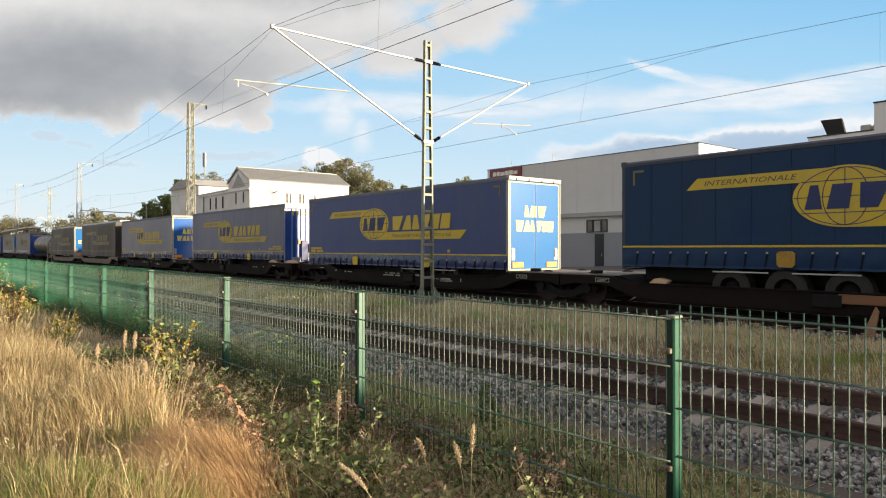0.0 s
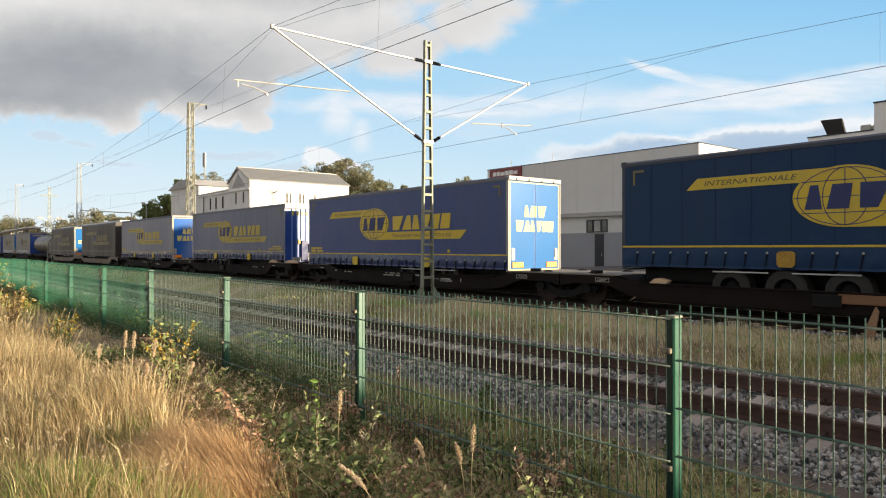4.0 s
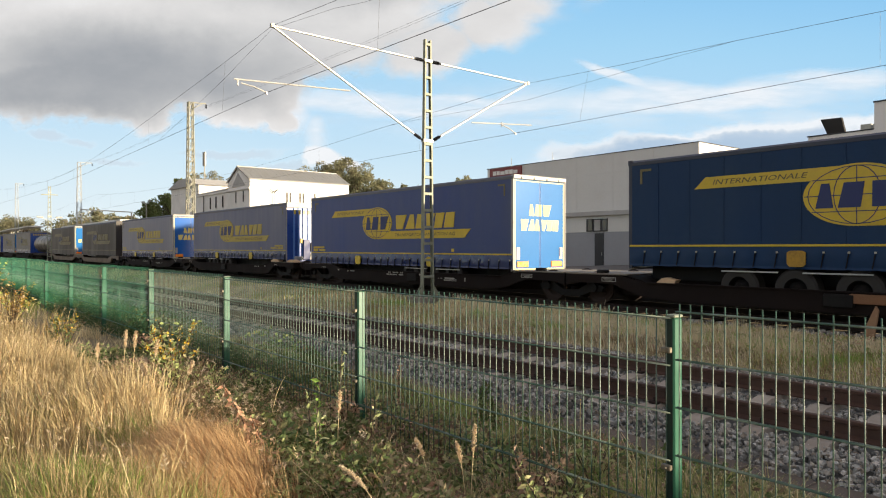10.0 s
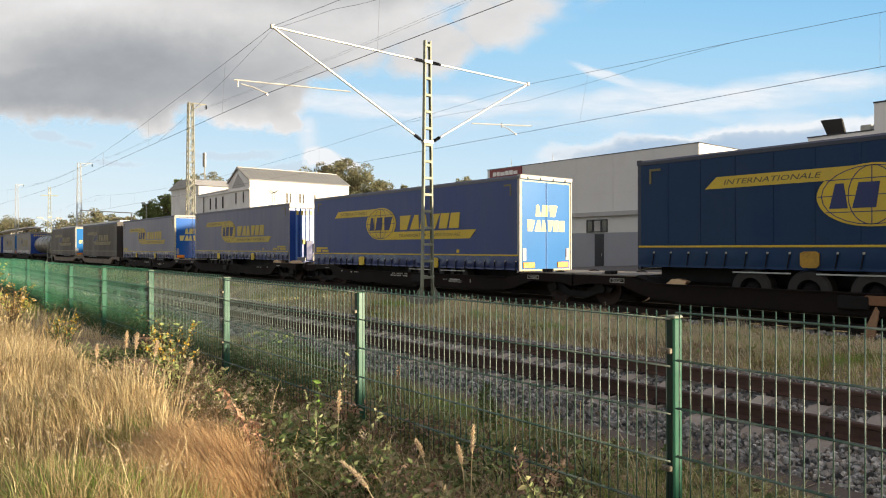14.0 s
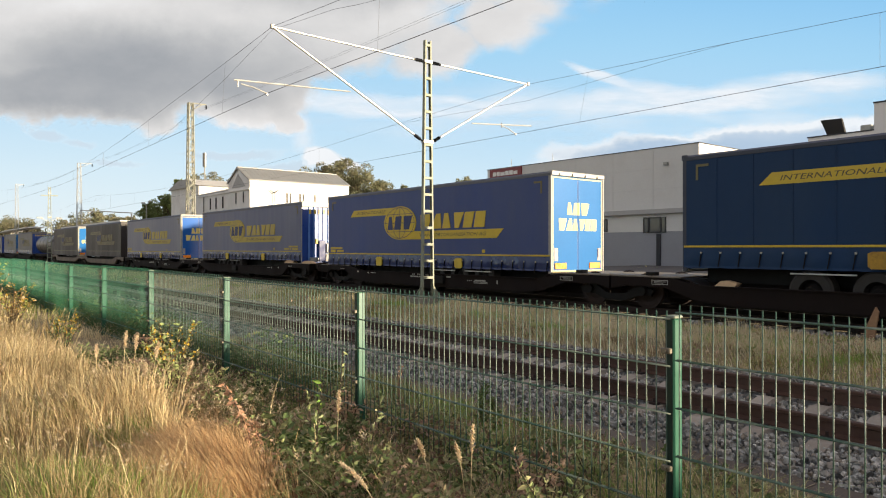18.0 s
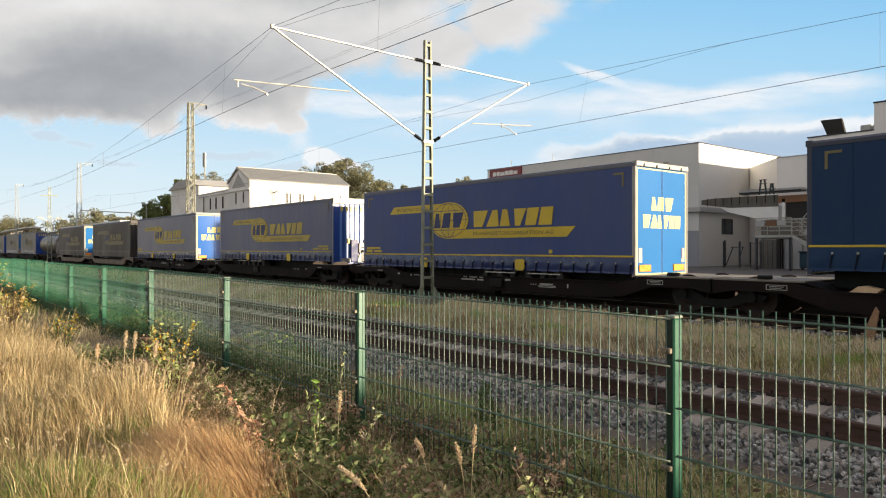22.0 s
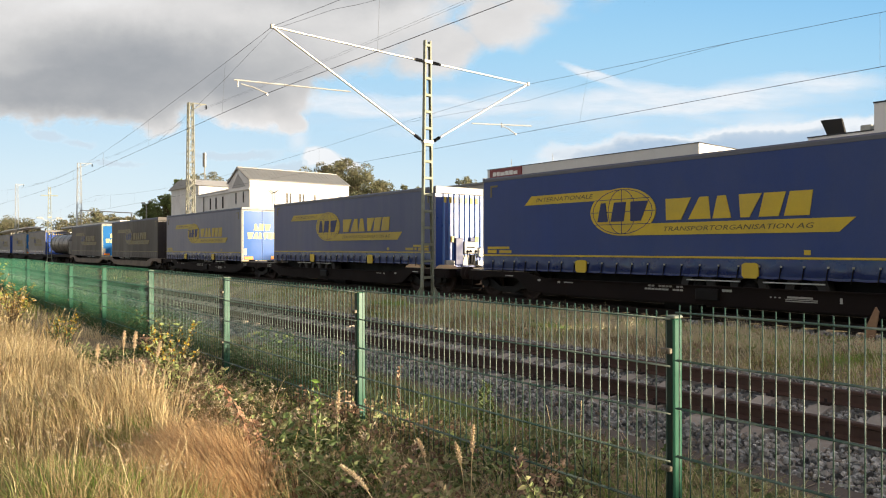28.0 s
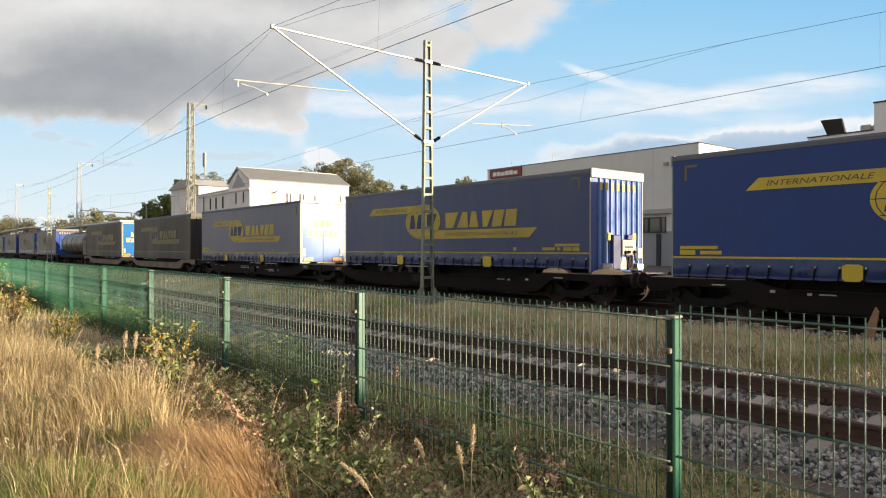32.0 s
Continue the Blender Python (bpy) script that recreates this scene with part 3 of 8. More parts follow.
def stone_mat(per_object=False):
    m = bpy.data.materials.new("single_stone" if per_object else "loose_stone")
    nt, bs = nodes_of(m)
    ge = nt.nodes.new("ShaderNodeObjectInfo" if per_object else "ShaderNodeNewGeometry")
    c = ramp(nt, ge.outputs["Random" if per_object else "Random Per Island"], [(0.0, lin(74, 74, 70)), (0.3, lin(146, 146, 140)), (0.6, lin(188, 187, 179)), (0.8, lin(146, 133, 116)), (1.0, lin(224, 220, 210))]).outputs[0]
    fine = noise_node(nt, 50, 4, 0.7)
    c = mixc(nt, 1.0, c, ramp(nt, fine.outputs[0], [(0.3, (0.65,) * 3), (0.7, (1.1,) * 3)]).outputs[0], "MULTIPLY")
    big = noise_node(nt, 0.9, 4, 0.6)
    c = mixc(nt, ramp(nt, big.outputs[0], [(0.45, (0, 0, 0)), (0.7, (0.45,) * 3)]).outputs[0], c, lin(92, 78, 66))
    nt.links.new(c, bs.inputs["Base Color"])
    bs.inputs["Roughness"].default_value = 0.9
    return m


M["loose"] = stone_mat()


def bed_top(y, yc):
    return np.interp(np.abs(y - yc), [0, 1.0, 1.25, 1.42, 1.7, 2.35, 2.9], [-0.49, -0.49, -0.482, -0.455, -0.46, -0.52, -0.61])


def near_bed(rs, n):
    x = -0.5 - rs.uniform(0, 1, n) ** 1.7 * 42
    y = TRACK_Y[0] + rs.uniform(-2.75, 2.6, n)
    z = bed_top(y, TRACK_Y[0]) + rs.uniform(-0.03, 0.008, n)
    ok = ~((np.abs(np.abs(y - TRACK_Y[0]) - 0.7525) < 0.11))
    sx = np.abs(((x + 3.41) / 0.63) - np.round((x + 3.41) / 0.63)) * 0.63
    ok &= ~((x > -4.6) & (y < 5.62))
    ok &= ~((sx < 0.13) & (np.abs(y - TRACK_Y[0]) < 1.27) & (rs.uniform(0, 1, n) < np.interp(np.abs(y - TRACK_Y[0]), [1.0, 1.25], [0.96, 0.75])))
    return np.stack([x, y, z], 1)[ok]


def mid_bed(rs, n):
    x = -1 - rs.uniform(0, 1, n) ** 1.3 * 45
    y = TRACK_Y[1] - rs.uniform(1.2, 2.9, n)
    return np.stack([x, y, bed_top(y, TRACK_Y[1]) + rs.uniform(-0.02, 0.02, n)], 1)


stones("ballast_stones", "loose grey and brownish ballast stones around the sleepers", 66000, near_bed, 0.010, 0.034, M["loose"], 3)
stones("ballast_stones", "loose ballast stones along the train's track", 4000, mid_bed, 0.025, 0.05, M["loose"], 4)


def single_stones():
    """The nearest stones, each one of its own."""
    mat = stone_mat(True)
    shapes = []
    rs = random.Random(77)
    for k in range(12):
        g = Geo()
        bm = bmesh.new()
        bmesh.ops.create_icosphere(bm, subdivisions=1, radius=1.0)
        for v in bm.verts:
            v.co *= rs.uniform(0.72, 1.15)
        for _ in range(3):
            n = Vector((rs.uniform(-1, 1), rs.uniform(-1, 1), rs.uniform(-1, 1))).normalized()
            for v in bm.verts:
                over = v.co.dot(n) - 0.62
                if over > 0:
                    v.co -= n * over
        me = bpy.data.meshes.new("stone")
        bm.to_mesh(me)
        bm.free()
        me.materials.append(mat)
        shapes.append(me)
    for k in range(300):
        x, y = -0.9 - rs.uniform(0, 1) * 3.75, rs.uniform(5.02, 5.62)
        r = rs.uniform(0.016, 0.032)
        z = float(bed_top(y, TRACK_Y[0])) + rs.uniform(-0.02, 0.012)
        m = pose(x, y, z, rs.uniform(0, 360), rs.uniform(0, 360), rs.uniform(0, 360)) @ Matrix.Diagonal((r, r * rs.uniform(0.65, 1.0), r * rs.uniform(0.55, 0.85), 1.0))
        part("stone", shapes[k % 12], None, NEAR_BED, at=m)


single_stones()


def cable_trough():
    th = thing("cable_trough", "brownish concrete cable trough with loose lids beside the ballast", "cable trough", kind="structure")
    part("channel", Geo().box(-90, 12, 4.98, 5.40, -0.75, -0.475), M["trough"], th)
    lid = Geo().box(-0.247, 0.247, -0.225, 0.225, 0.0, 0.07, 0.012).mesh("lid", M["trough"])
    x = 3.0
    while x > -52:
        part("lid", lid, None, th, at=pose(x, 5.19 + random.uniform(-0.012, 0.012), -0.472, random.uniform(-1.2, 1.2), random.uniform(-0.8, 0.8), random.uniform(-1, 1)))
        x -= 0.5


M["trough"] = surface("trough_concrete", lin(104, 91, 80), 0.92, var=0.16, scale=3, fine=50, bump=0.4, dirt=lin(84, 74, 60), dirt_amt=0.6, dirt_scale=2, rand=0.25)
cable_trough()


# ---- fence ----
FENCE_Y, FENCE_X0, BAY = 2.60, -1.663, 2.5


def fence():
    posts = Geo()
    posts.box(-0.02, 0.02, -0.03, 0.03, -0.1, 1.045, 0.006)
    pm = posts.mesh("post", M["post"])
    # thin added strip that paints the post's near face as shaded
    strip = Geo().box(-0.021, 0.011, -0.0325, -0.0305, 0.0, 1.04, 0.002).mesh("cover_strip", M["post_shade"])
    cap = Geo()
    cap.box(-0.023, 0.023, -0.033, 0.033, 1.045, 1.058, 0.004)
    cm = cap.mesh("post_cap", M["cap"])
    cg = Geo()
    for z in (0.08, 0.415, 0.910):
        cg.box(-0.034, 0.012, -0.052, -0.031, z - 0.012, z + 0.012, 0.004)
        cg.tube((-0.008, -0.052, z), (-0.008, -0.060, z), 0.007, 6)
    clm = cg.mesh("clamp", M["clamp"])
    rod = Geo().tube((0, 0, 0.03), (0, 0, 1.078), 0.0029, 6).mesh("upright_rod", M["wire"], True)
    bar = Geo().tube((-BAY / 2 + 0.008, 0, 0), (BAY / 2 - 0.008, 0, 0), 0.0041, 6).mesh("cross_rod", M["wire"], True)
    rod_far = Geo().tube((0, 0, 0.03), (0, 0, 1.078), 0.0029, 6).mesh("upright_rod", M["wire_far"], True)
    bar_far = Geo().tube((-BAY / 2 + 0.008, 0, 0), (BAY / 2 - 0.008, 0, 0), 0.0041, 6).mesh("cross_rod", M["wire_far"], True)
    vert, hor = Geo(), Geo()
    ups = [-BAY / 2 + 0.022 + i * 0.05 for i in range(50)]
    across = [(y, 1.045 - 0.2 * k) for k in range(6) for y in (-0.006, 0.006)]
    for x in ups:
        vert.tube((x, 0, 0.03), (x, 0, 1.078), 0.0029, 6)
    for y, z in across:
        hor.tube((-BAY / 2 + 0.008, y, z), (BAY / 2 - 0.008, y, z), 0.0041, 6)
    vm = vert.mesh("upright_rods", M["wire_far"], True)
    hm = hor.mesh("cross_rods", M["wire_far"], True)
    fe = thing("fence", "green powder-coated double-rod mesh fence with square posts", "fence", kind="structure")
    for n in range(-2, 34):
        x = FENCE_X0 - BAY * n
        dz = -0.012 * math.sin(n * 1.7)
        p = part("post", pm, None, fe, at=pose(x, FENCE_Y, dz, random.uniform(-0.4, 0.4), random.uniform(-0.4, 0.4)))
        part("post_cap", cm, None, p)
        part("cover_strip", strip, None, p, "dark green strip for the post's shaded face")
        part("clamp", clm, None, p, "galvanised fence clamps")
        at_ = (x - BAY / 2 + (0.023 if n == -1 else 0.012), FENCE_Y - 0.036, dz + (0.016 if n == -1 else 0.0))
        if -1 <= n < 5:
            # bays from 3 on take the wire copy with less painted glint
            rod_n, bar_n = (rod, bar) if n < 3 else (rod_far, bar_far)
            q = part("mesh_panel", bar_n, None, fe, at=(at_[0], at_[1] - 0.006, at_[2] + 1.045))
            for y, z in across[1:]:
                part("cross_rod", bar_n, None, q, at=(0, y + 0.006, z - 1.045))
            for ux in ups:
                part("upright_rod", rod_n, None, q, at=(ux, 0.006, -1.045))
        else:
            q = tagged(part("mesh_panel", hm, None, fe, at=at_), kind="stuff")
            tagged(part("upright_rods", vm, None, q), kind="stuff")


fence()


# ---- overhead line ----
MAST_X, MAST_Y = -17.3, 13.27


def ladder_mast(arms=True):
    th = thing("catenary_mast", "olive-grey steel ladder mast with white cantilever arms on both sides", "catenary mast", at=(MAST_X, MAST_Y, 0), group="line masts")
    h = 7.92

    def half(z):
        return 0.235 - 0.115 * (z + 0.1) / h

    for s in (-1, 1):
        g = Geo()
        v = []
        for z in (-0.16, h):
            y = s * half(z)
            yi = y - s * 0.05
            v += [(-0.06, y, z), (0.06, y, z), (0.06, yi, z), (0.052, yi, z), (0.052, y - s * 0.008, z), (-0.052, y - s * 0.008, z), (-0.052, yi, z), (-0.06, yi, z)]
        g.add(v, [(i, (i + 1) % 8, 8 + (i + 1) % 8, 8 + i) for i in range(8)] + [tuple(range(8)), tuple(range(8, 16))])
        part("leg", g, M["mast"], th)
        f = Geo()
        y = s * half(0)
        f.prism([(y - s * 0.03, 0.18), (y + s * 0.20, -0.13), (y + s * 0.20, -0.16), (y - s * 0.04, -0.16)], -0.07, -0.055, "x")
        f.prism([(y - s * 0.03, 0.18), (y + s * 0.20, -0.13), (y + s * 0.20, -0.16), (y - s * 0.04, -0.16)], 0.055, 0.07, "x")
        f.box(-0.12, 0.12, min(y, y + s * 0.24), max(y, y + s * 0.24), -0.185, -0.155, 0.004)
        part("foot", f, M["mast"], th)
    for k in range(15):
        z = 0.43 + 0.524 * k
        y = half(z)
        part("rung", Geo().box(-0.062, -0.052, -y, y, z - 0.04, z + 0.04, 0.002).box(0.052, 0.062, -y, y, z - 0.04, z + 0.04, 0.002), M["mast"], th)
    part("footing", Geo().box(-0.45, 0.45, -0.5, 0.5, -0.75, -0.185, 0.03), M["foundation"], th, "concrete footing")
    # cantilevers: top tube, strut, registration arm, steady arm
    for s, tipy, tipz, ra, rb, sa, sb in ((-1, -5.25, 7.31, (-6.31, 5.72), (-2.82, 5.91), (-6.12, 5.64), (-5.41, 5.49)), (1, 4.52, 7.22, (4.70, 5.75), (1.87, 5.52), (3.24, 5.60), (3.90, 5.38))) if arms else ():
        y0 = s * half(7.25)
        zt, zb = 7.25, 4.72
        can = Geo()
        a, b = Vector((0, y0 + s * 0.36, zt - 0.0)), Vector((0, tipy, tipz))
        can.tube(a, b, 0.030, 10)
        arm = part("top_tube", can, M["arm"], th, "white aluminium tube", smooth=False)
        g = Geo()
        g.tube((0, y0, zt), (0, y0 + s * 0.10, zt), 0.022, 8)
        for i in range(6):
            yy = y0 + s * (0.10 + i * 0.042)
            g.tube((0, yy, zt), (0, yy + s * 0.03, zt), 0.058, 10, 0.035)
        g.tube((0, y0 + s * 0.33, zt), (0, y0 + s * 0.40, zt), 0.04, 8)
        part("insulator", g, M["insul"], th)
        yb = s * half(zb)
        dirv = (Vector((0, tipy, tipz)) - Vector((0, yb, zb))).normalized()
        g = Geo()
        g.tube(Vector((0, yb, zb)) + dirv * 0.42, Vector((0, tipy, tipz)), 0.034, 10)
        part("strut_tube", g, M["arm"], th)
        g = Geo()
        g.tube(Vector((0, yb, zb)), Vector((0, yb, zb)) + dirv * 0.14, 0.024, 8)
        for i in range(6):
            p0 = Vector((0, yb, zb)) + dirv * (0.14 + 0.042 * i)
            g.tube(p0, p0 + dirv * 0.03, 0.058, 10, 0.035)
        part("insulator", g, M["insul"], th)
        g = Geo()
        g.tube((0, ra[0], ra[1]), (0, rb[0], rb[1]), 0.021, 8)
        g.tube((0, ra[0] + (0.1 if s < 0 else -1.46), sa[1] + 0.10), (0, ra[0] + (0.1 if s < 0 else -1.46), sa[1] - 0.08), 0.018, 6)
        part("registration_arm", g, M["arm"], th)
        g = Geo()
        g.tube((0, sa[0], sa[1]), (0, (sa[0] + sb[0]) / 2, (sa[1] + sb[1]) / 2 + 0.03), 0.018, 8)
        g.tube((0, (sa[0] + sb[0]) / 2, (sa[1] + sb[1]) / 2 + 0.03), (0, sb[0], sb[1]), 0.018, 8)
        g.box(-0.03, 0.03, sb[0] - 0.02, sb[0] + 0.02, sb[1] - 0.05, sb[1] + 0.02, 0.004)
        part("steady_arm", g, M["arm"], th)
        g = Geo()
        g.box(-0.05, 0.05, tipy - 0.05, tipy + 0.05, tipz - 0.05, tipz + 0.06, 0.008)
        part("saddle_clamp", g, M["galv"], th)
    for zz in (7.25, 4.72):
        part("bracket", Geo().box(-0.075, 0.075, -half(zz) - 0.03, half(zz) + 0.03, zz - 0.05, zz + 0.05, 0.005), M["galv"], th)
    return th


mast = ladder_mast()
copy_thing(mast, Matrix.Translation((48.7, MAST_Y, 0)))
far_mast = ladder_mast(False)
far_mast.matrix_basis = Matrix.Translation((-83.3, MAST_Y, 0))
tagged(far_mast, "weathered steel ladder mast with a short crossarm")
part("crossarm", Geo().beam((0, -0.8, 7.0), (0, 0.8, 7.0), 0.09, 0.09), M["mast"], far_mast)
for s in (-1, 1):
    part("lamp_head", Geo().box(-0.12, 0.12, s * 0.9 - 0.3, s * 0.9 + 0.3, 4.55, 4.68, 0.02).beam((0, s * 0.2, 4.3), (0, s * 0.9, 4.58), 0.04, 0.04), M["galv"], far_mast)
copy_thing(far_mast, Matrix.Translation((-149.3, MAST_Y, 0)))


def lattice_tower(x, y, h, hb, ht, arm, paint="mast_far", steel=1.0):
    th = thing("lattice_tower", "weathered grey-beige lattice steel line tower", "line tower", at=(x, y, 0), group="tall line towers")

    def hw(z):
        return hb + (ht - hb) * z / h
    for sx in (-1, 1):
        for sy in (-1, 1):
            part("leg", Geo().beam((sx * hw(-0.4), sy * hw(-0.4), -0.4), (sx * hw(h), sy * hw(h), h), 0.085 * steel, 0.085 * steel), M[paint], th)
    levels = [0]
    while levels[-1] < h - 0.4:
        levels.append(min(levels[-1] + max(0.5, 2.0 * hw(levels[-1])), h))
    for k, (z0, z1) in enumerate(zip(levels, levels[1:])):
        g = Geo()
        for a in ((1, 0), (0, 1)):
            for s in (-1, 1):
                d = 1 if k % 2 else -1
                if a[0]:
                    p, q = (-d * hw(z0), s * hw(z0), z0), (d * hw(z1), s * hw(z1), z1)
                else:
                    p, q = (s * hw(z0), -d * hw(z0), z0), (s * hw(z1), d * hw(z1), z1)
                g.beam(p, q, 0.055 * steel, 0.055 * steel)
        part("bracing", g, M[paint], th)
    if arm:
        g = Geo().beam((0, -0.2, h - 0.05), (0.2, arm, h - 0.05), 0.08, 0.08).beam((0, 0, h - 0.7), (0.2, arm * 0.8, h - 0.05), 0.05, 0.05)
        part("head_arm", g, M[paint], th)
        g = Geo()
        for i in range(5):
            g.tube((0.2, arm, h - 0.12 - i * 0.07), (0.2, arm, h - 0.17 - i * 0.07), 0.09, 8, 0.06)
        part("insulator", g, M["insul"], th)
    return th


lattice_tower(-60.7, 20.5, 14.1, 0.33, 0.19, 1.3)
lattice_tower(-106, 20.5, 13.25, 0.38, 0.19, 1.6, "mast_haze", 0.6)
lattice_tower(-166, 20.5, 14.7, 0.38, 0.2, 1.2, "mast_haze", 0.6)


def wire_run(name, label, pts, r=0.006):
    cu = bpy.data.curves.new(name, "CURVE")
    cu.dimensions, cu.bevel_depth, cu.bevel_resolution = "3D", r, 1
    sp = cu.splines.new("POLY")
    sp.points.add(len(pts) - 1)
    for p, q in zip(sp.points, pts):
        p.co = (*q, 1)
    cu.materials.append(M["cable"])
    ob = new(name, cu)
    return tagged(ob, label, "overhead wire")


SPAN = 66.0


def messenger_z(x, top, sag):
    u = ((x - MAST_X) / SPAN) % 1.0
    return top - 4 * sag * u * (1 - u)


def con_y(x, ycon, zig):
    return ycon + zig * min(abs(((x - MAST_X + 33) % 66) - 33) * 0.027, 0.8)


def mes_y(x, ycon, ymes, zig):
    near = max(0.0, 1 - abs(((x - MAST_X + 33) % 66) - 33) / 9)
    return con_y(x, ycon, zig) + (ymes - ycon) * near


def overhead(ycon, ymes, top, con, sag, zig, start):
    xs = [MAST_X + SPAN * (k / 24) for k in range(-60, 25)]
    wire_run("contact_wire", "dark grooved contact wire over the track", [(x, con_y(x, ycon, zig), con) for x in xs[::3]], 0.0068)
    wire_run("messenger_wire", "thin stranded catenary messenger wire", [(x, mes_y(x, ycon, ymes, zig), messenger_z(x, top, sag)) for x in xs], 0.0052)
    for k in range(-18, 7):
        x = start + k * 8.55
        z = messenger_z(x, top, sag)
        if z - con > 0.15:
            wire_run("dropper", "thin vertical dropper wire", [(x, mes_y(x, ycon, ymes, zig), z), (x, con_y(x, ycon, zig), con)], 0.0026)


overhead(7.86, 8.02, 7.31, 5.49, 1.3, 1, -12.15)
overhead(17.17, 17.79, 7.22, 5.38, 1.1, 0, -14.4)
wire_run("stitch_wire", "thin stitch wire hung from the mast's arm", [(-27.6, 8.1, 5.5), (-24.9, 8.1, 5.9), (-20.6, 8.04, 6.57), (-18.9, 8.02, 6.9), (-17.3, 8.02, 7.22), (-14.0, 8.02, 6.88), (-12.95, 8.02, 6.70), (-9.5, 8.0, 6.2)], 0.0036)
for ym, top, sag, yc, zg in ((17.79, 7.22, 1.1, 17.17, 0),):
    for mx in (MAST_X, MAST_X - SPAN):
        wire_run("stitch_wire", "thin stitch wire under the mast's messenger wire", [(mx + k, mes_y(mx + k, yc, ym, zg), messenger_z(mx + 7, top, sag) + 0.02 * abs(k) - 0.17) if abs(k) < 7 else (mx + k, mes_y(mx + k, yc, ym, zg), messenger_z(mx + k, top, sag)) for k in (-8, -6, -3, 0, 3, 6, 8)], 0.004)
for dy in (-0.12, 0.12):
    pts = []
    for (xa, za), (xb, zb) in zip(((-166, 14.4), (-106, 13.3), (-60.7, 13.8)), ((-106, 13.3), (-60.7, 13.8), (20, 14.0))):
        for k in range(12):
            u = k / 12
            pts.append((xa + (xb - xa) * u, 21.8 + dy, za + (zb - za) * u - 4 * 0.55 * u * (1 - u)))
    wire_run("feeder_wire", "thin feeder cable slung between the tall towers", pts, 0.005)


# ---- buildings ----
def opening(th, name, x0, x1, z0, z1, y, depth=0.25, label="", pane="glass"):
    """A framed window or door set in a wall that faces -Y."""
    w = part(name, Geo().box(x0, x1, y - 0.03, y + 0.05, z0, z1, 0.0), M[pane], th, label)
    fr = Geo()
    t = 0.09
    fr.box(x0 - t, x0, y - 0.07, y + 0.05, z0 - t, z1 + t, 0.01).box(x1, x1 + t, y - 0.07, y + 0.05, z0 - t, z1 + t, 0.01)
    fr.box(x0, x1, y - 0.07, y + 0.05, z1, z1 + t, 0.01).box(x0, x1, y - 0.09, y + 0.05, z0 - t, z0, 0.01)
    part("frame", fr, M["dark_metal"], w)
    return w


def hall():
    th = thing("retail_hall", "long flat-roofed hall clad in pale sandwich panels with grey base", "building", kind="")
    x0, x1, y0, y1 = -52.4, -28.64, 48.0, 61.9
    part("wall", Geo().box(x0, x1, y0, y1, 2.72, 9.4, 0.0), M["panel_white"], th)
    part("base_wall", Geo().box(x0 + 0.02, x1 - 0.02, y0 + 0.03, y1 - 0.02, -0.5, 2.72), M["panel_grey"], th, "grey-painted base wall")
    part("parapet", Geo().box(x0 - 0.06, x1 + 0.06, y0 - 0.06, y1 + 0.06, 9.4, 9.46, 0.02), M["dark_metal"], th, "dark metal coping")
    part("ledge", Geo().box(x0 - 0.02, x1 + 0.35, y0 - 0.42, y0 + 0.02, 4.12, 4.5, 0.03).box(x1 - 0.02, x1 + 0.35, y0, 62, 4.12, 4.5, 0.03), M["plaster_grey"], th, "grey projecting ledge")
    cols = list(np.arange(x0, x1 - 0.5, 3.95)) + [x1]
    for xa, xb in zip(cols, cols[1:]):
        for za, zb in ((4.52, 6.15), (6.15, 7.8), (7.8, 9.38)):
            part("panel", Geo().box(xa + 0.018, xb - 0.018, y0 - 0.025, y0 + 0.01, za + 0.015, zb - 0.015, 0.006), M["panel_white"], th)
    opening(th, "window", -39.36, -38.85, 2.85, 3.78, y0)
    opening(th, "window", -38.62, -37.93, 2.85, 3.78, y0, label="window with a pale grey pane", pane="plaster_grey")
    opening(th, "window", -37.75, -37.27, 2.85, 3.78, y0)
    d = part("door", Geo().box(-38.55, -37.63, y0 - 0.05, y0 + 0.04, -0.28, 2.62, 0.01), M["dark_metal"], th, "tall narrow dark door")
    part("handle", Geo().box(-37.78, -37.74, y0 - 0.12, y0 - 0.05, 0.7, 0.95, 0.005), M["galv"], d)
    for xa, xb in ((-33.5, -33.15), (-32.95, -32.05), (-31.88, -31.56)):
        opening(th, "window", xa, xb, 2.72, 3.78, y0)
    part("door", Geo().box(-32.36, -31.96, y0 - 0.05, y0 + 0.04, -0.28, 2.54, 0.01), M["dark_metal"], th, "tall narrow dark door")
    sg = part("sign", Geo().box(-51.9, -47.4, y0 - 0.16, y0 - 0.01, 8.45, 9.36, 0.02), M["sign_red"], th, "dark red shop sign with pale lettering shapes")
    x = -51.4
    for w in (0.5, 0.42, 0.62, 0.5, 0.5, 0.55):
        part("sign_mark", Geo().box(x, x + w, y0 - 0.19, y0 - 0.155, 8.66, 9.08 if w < 0.52 else 9.0, 0.01), M["sign_white"], sg)
        x += w + 0.08
    gs = part("sign", Geo().box(-50.6, -48.0, y0 - 0.12, y0 - 0.01, 7.1, 8.2, 0.02), M["sign_green"], th, "green shop sign with a pale round mark")
    part("sign_mark", Geo().tube((-48.9, y0 - 0.14, 7.65), (-48.9, y0 - 0.115, 7.65), 0.38, 20), M["sign_white"], gs)
    # wall lamp and windows of the side that faces the sun
    part("wall_lamp", Geo().box(-31.6, -31.25, y0 - 0.28, y0, 7.95, 8.2, 0.04), M["galv"], th)
